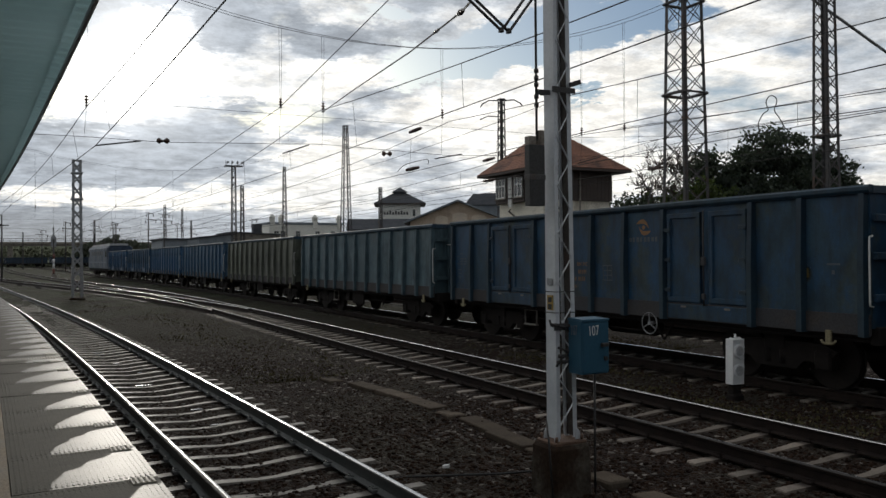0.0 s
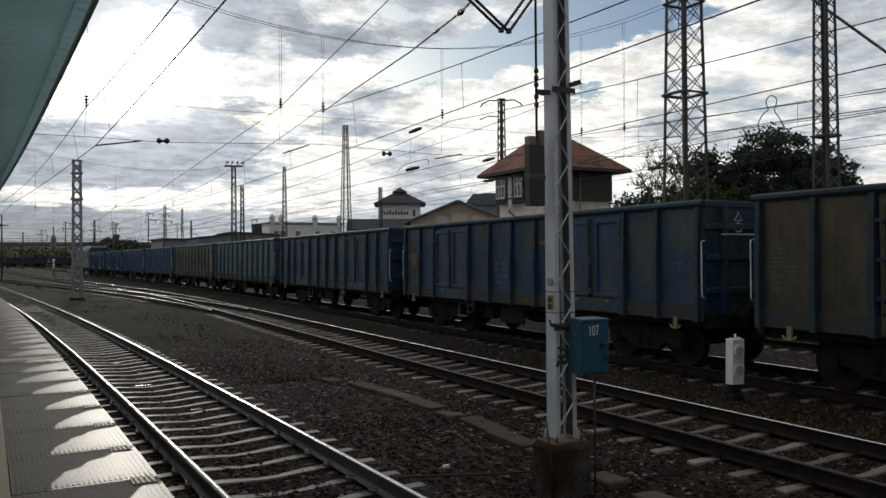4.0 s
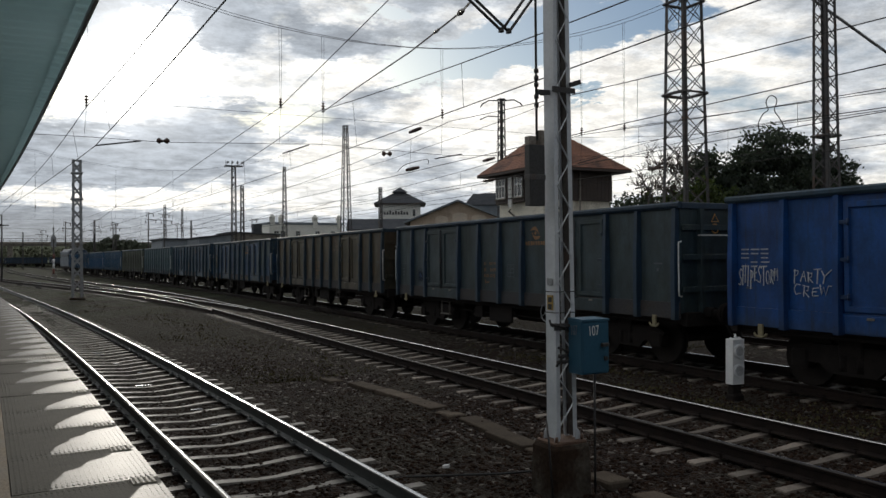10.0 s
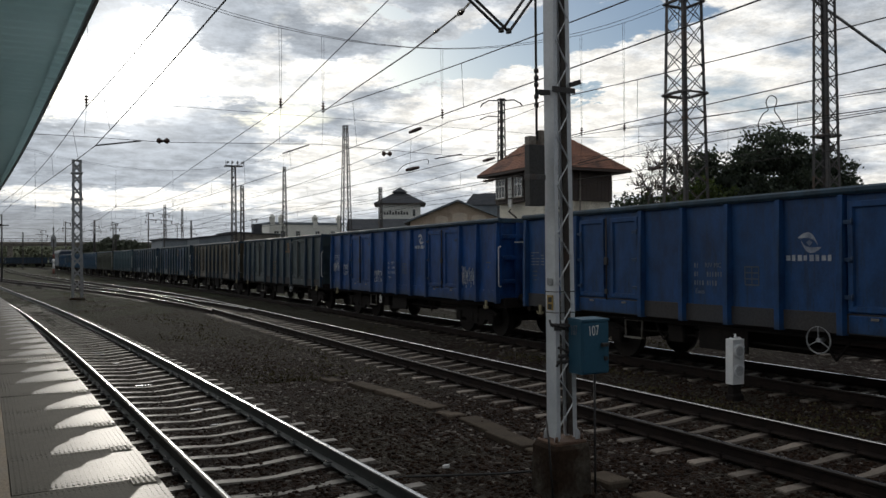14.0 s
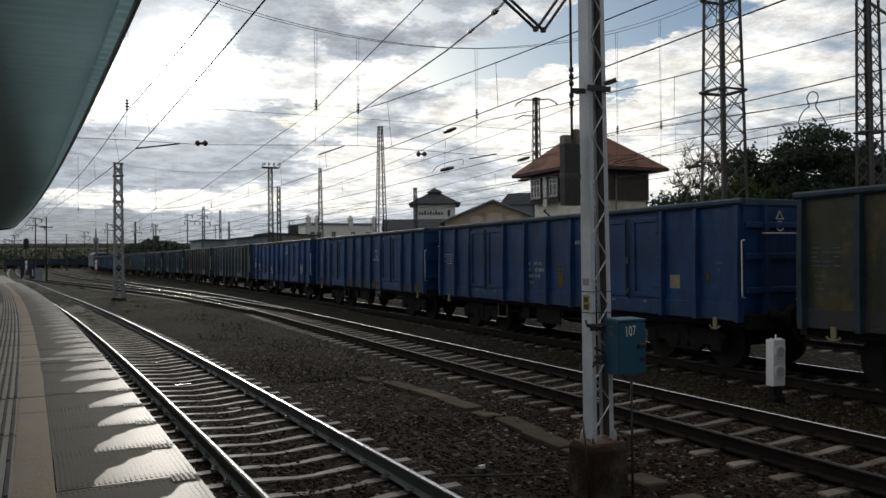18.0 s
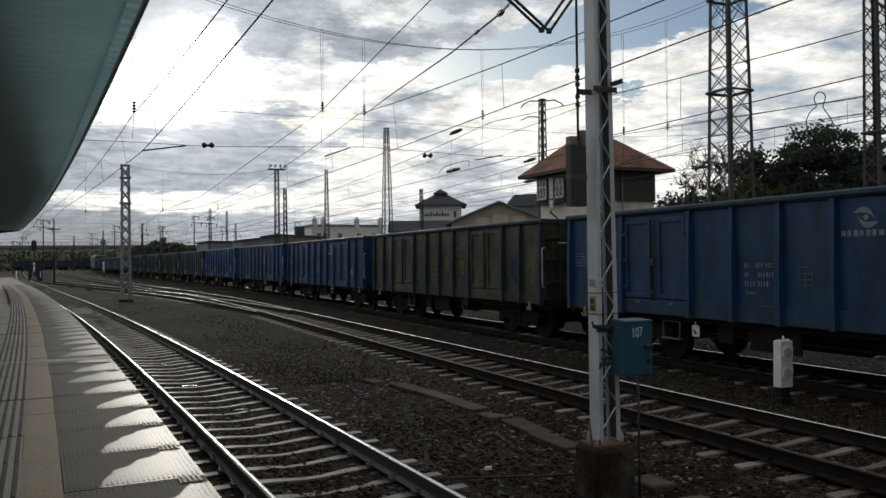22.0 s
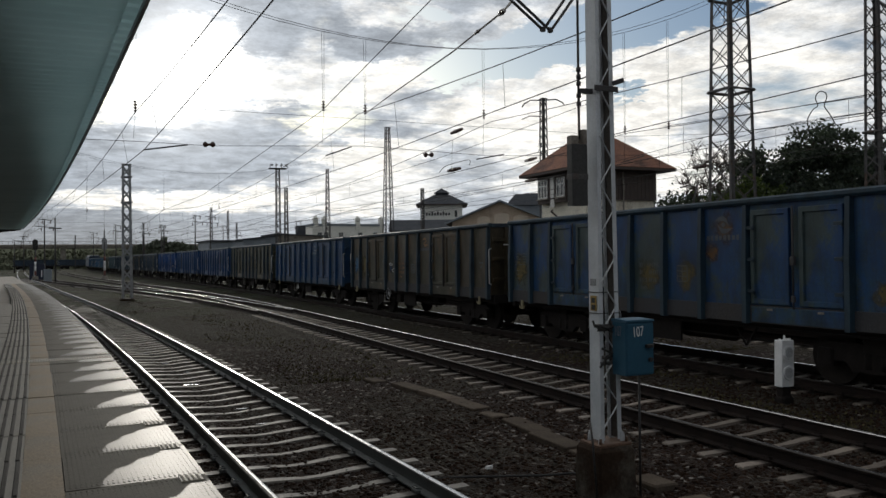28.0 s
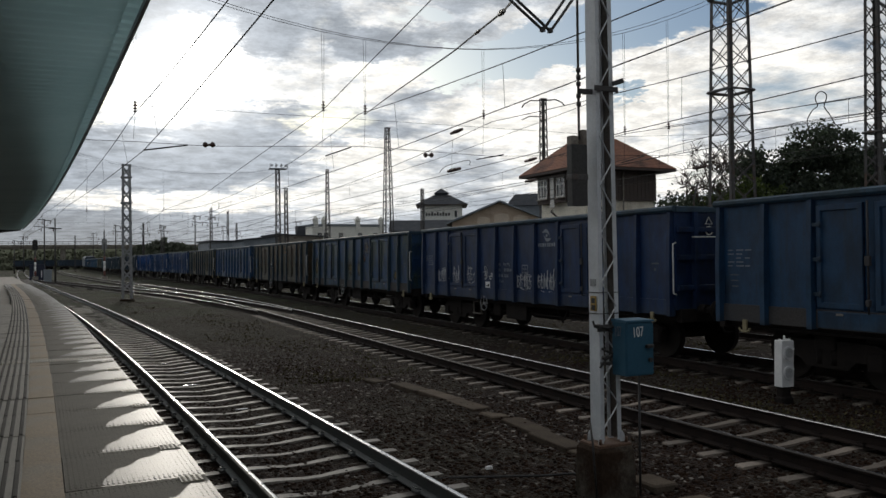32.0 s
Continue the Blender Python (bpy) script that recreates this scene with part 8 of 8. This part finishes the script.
def embankment():
    """A grassy bank with scrub under and behind the far bridge."""
    bank = Geo()
    bank.hexa([(-420, 343, -0.3), (160, 343, -0.3), (160, 400, -0.3), (-420, 400, -0.3)], [(-420, 356, 8.3), (160, 356, 8.3), (160, 400, 9.2), (-420, 400, 9.2)])
    tagged(bank.put("embankment", BANK_GRASS), "low grassy bank behind the far bridge", "bank", kind="structure")
    rnd = random.Random(8)
    g = Geo()
    for _ in range(15000):
        x = rnd.uniform(-110, 70)
        y = rnd.uniform(318, 348)
        z = rnd.random() * (2.2 + 2.0 * noise.noise((x * 0.09, y * 0.05, 1))) + max(0.0, (y - 338) * 0.55)
        u = Vector((rnd.gauss(0, 1), rnd.gauss(0, 1), rnd.gauss(0, 1))).normalized()
        v = u.orthogonal().normalized()
        w = u.cross(v)
        p, s = Vector((x, y, z)), rnd.uniform(0.3, 0.8)
        i = len(g.v)
        g.v += [tuple(p + v * s), tuple(p + w * s), tuple(p - v * s), tuple(p - w * s)]
        g.f.append((i, i + 1, i + 2, i + 3))
    g.m, g.s = [0] * len(g.f), [False] * len(g.f)
    return tagged(g.put("scrub", island("dry scrub", (0.15, 0.165, 0.11), (0.24, 0.25, 0.18), 0.9, 0.1, 9.0)), "dull green scrub under the far bridge", "scrub", kind="stuff")


embankment()


# ---- locomotive at the head of the train ----
def locomotive():
    body_mat = paint("locomotive paint", (0.04, 0.05, 0.075), (0.03, 0.04, 0.055), 0.3, 31)
    roof_mat = speckled("locomotive roof", (0.3, 0.31, 0.32), (0.38, 0.39, 0.4), 2.0, 30.0, 0.5)
    L = tagged(empty("locomotive"), "grey-blue electric locomotive at the head of the freight train", "locomotive")
    h, w = 9.1, 1.48
    g = Geo()
    ring = [(-w, 1.05), (w, 1.05), (w, 3.55), (w - 0.3, 3.85), (-w + 0.3, 3.85), (-w, 3.55)]
    g.hexa([(x, h - 0.8, z) for x, z in ring], [(x, -h + 0.8, z) for x, z in ring])
    for s in (-1, 1):
        lo = [(x, s * (h - 0.8), z) for x, z in ring]
        hi = [(x * 0.9, s * h if z < 2.3 else s * (h - 0.45), z) for x, z in ring]
        g.hexa(lo[::s], hi[::s])
    g.put("body", body_mat, parent=L)
    g = Geo()
    g.box(-w + 0.4, w - 0.4, -h + 1.5, h - 1.5, 3.85, 4.1, 0, 0.06)
    g.put("roof", roof_mat, parent=L)
    for s in (-1, 1):
        for x in (-0.62, 0.62):
            g = Geo()
            g.hexa([(x - 0.5, s * (h - 0.44), 2.55), (x + 0.5, s * (h - 0.44), 2.55), (x + 0.5, s * (h - 0.36), 2.55), (x - 0.5, s * (h - 0.36), 2.55)],
                   [(x - 0.45, s * (h - 0.5), 3.3), (x + 0.45, s * (h - 0.5), 3.3), (x + 0.45, s * (h - 0.42), 3.3), (x - 0.45, s * (h - 0.42), 3.3)])
            g.put("windscreen", PANE, parent=L)
        for x in (-0.95, 0.95):
            g = Geo()
            g.tube([(x, s * (h - 0.15), 1.55), (x, s * (h + 0.06), 1.55)], 0.14, 10)
            g.put("headlight", WHITE, parent=L)
        g = Geo()
        g.box(-w - 0.012, -w + 0.02, s * 7.6 - 0.45, s * 7.6 + 0.45, 2.5, 3.2)
        g.put("side_window", PANE, parent=L)
        b = piece("bogie", SHARED["bogie"], L, Matrix.Translation((0, s * 5.2, 0)))
        for y in (-1.7, 0.0, 1.7):
            piece("wheelset", SHARED["wheelset"], b, Matrix.Translation((0, y, 0)))
        g = Geo()
        g.tube([(-0.5, s * 4.5, 4.1), (0, s * 5.6, 4.6), (0, s * 4.6, 5.1 if s < 0 else 4.65)], 0.03, 5)
        g.tube([(0.5, s * 4.5, 4.1), (0, s * 5.6, 4.6)], 0.03, 5)
        g.tube([(-0.8, s * 4.6, 5.12 if s < 0 else 4.66), (0.8, s * 4.6, 5.12 if s < 0 else 4.66)], 0.03, 5)
        g.put("pantograph", STEEL_DARK, parent=L)
    for i in range(6):
        g = Geo()
        y = -4.5 + i * 1.8
        g.box(-w - 0.01, -w + 0.02, y - 0.5, y + 0.5, 2.7, 3.2)
        g.put("louvre", STEEL_DARK, parent=L)
    g = Geo()
    g.box(-w - 0.006, -w + 0.01, -h + 0.9, h - 0.9, 1.75, 1.9)
    g.put("stripe", FADED_MARK, parent=L)
    g = Geo()
    g.box(-1.3, 1.3, -h + 0.3, h - 0.3, 0.75, 1.05)
    g.put("underframe", UNDER, parent=L)
    return L


MOVING.append((locomotive(), 121.3, 9.1))

# parked wagons far away, across the throat
far_paint = paint("paint parked", (0.05, 0.06, 0.08), (0.04, 0.045, 0.05), 0.4, 41)
for i in range(3):
    parked = open_wagon("dark parked open wagon on a far siding", far_paint, None, doors=False, seed=60 + i)
    parked.matrix_world = Matrix.Translation((-14 + i * 13.3, 301 - i * 3.2, 0)) @ Matrix.Rotation(radians(-77), 4, "Z")


def motions():
    for thing, lead, half in MOVING:
        walk(thing, [(t, on_track(lead + rolled(t), half)) for t in (0, 1.5, 3, 5, 7, 8.5, 10, 11.5, 13, 15.5, 18, 20.5, 23, 25, 27, 29.5, 31, 32)])


motions()
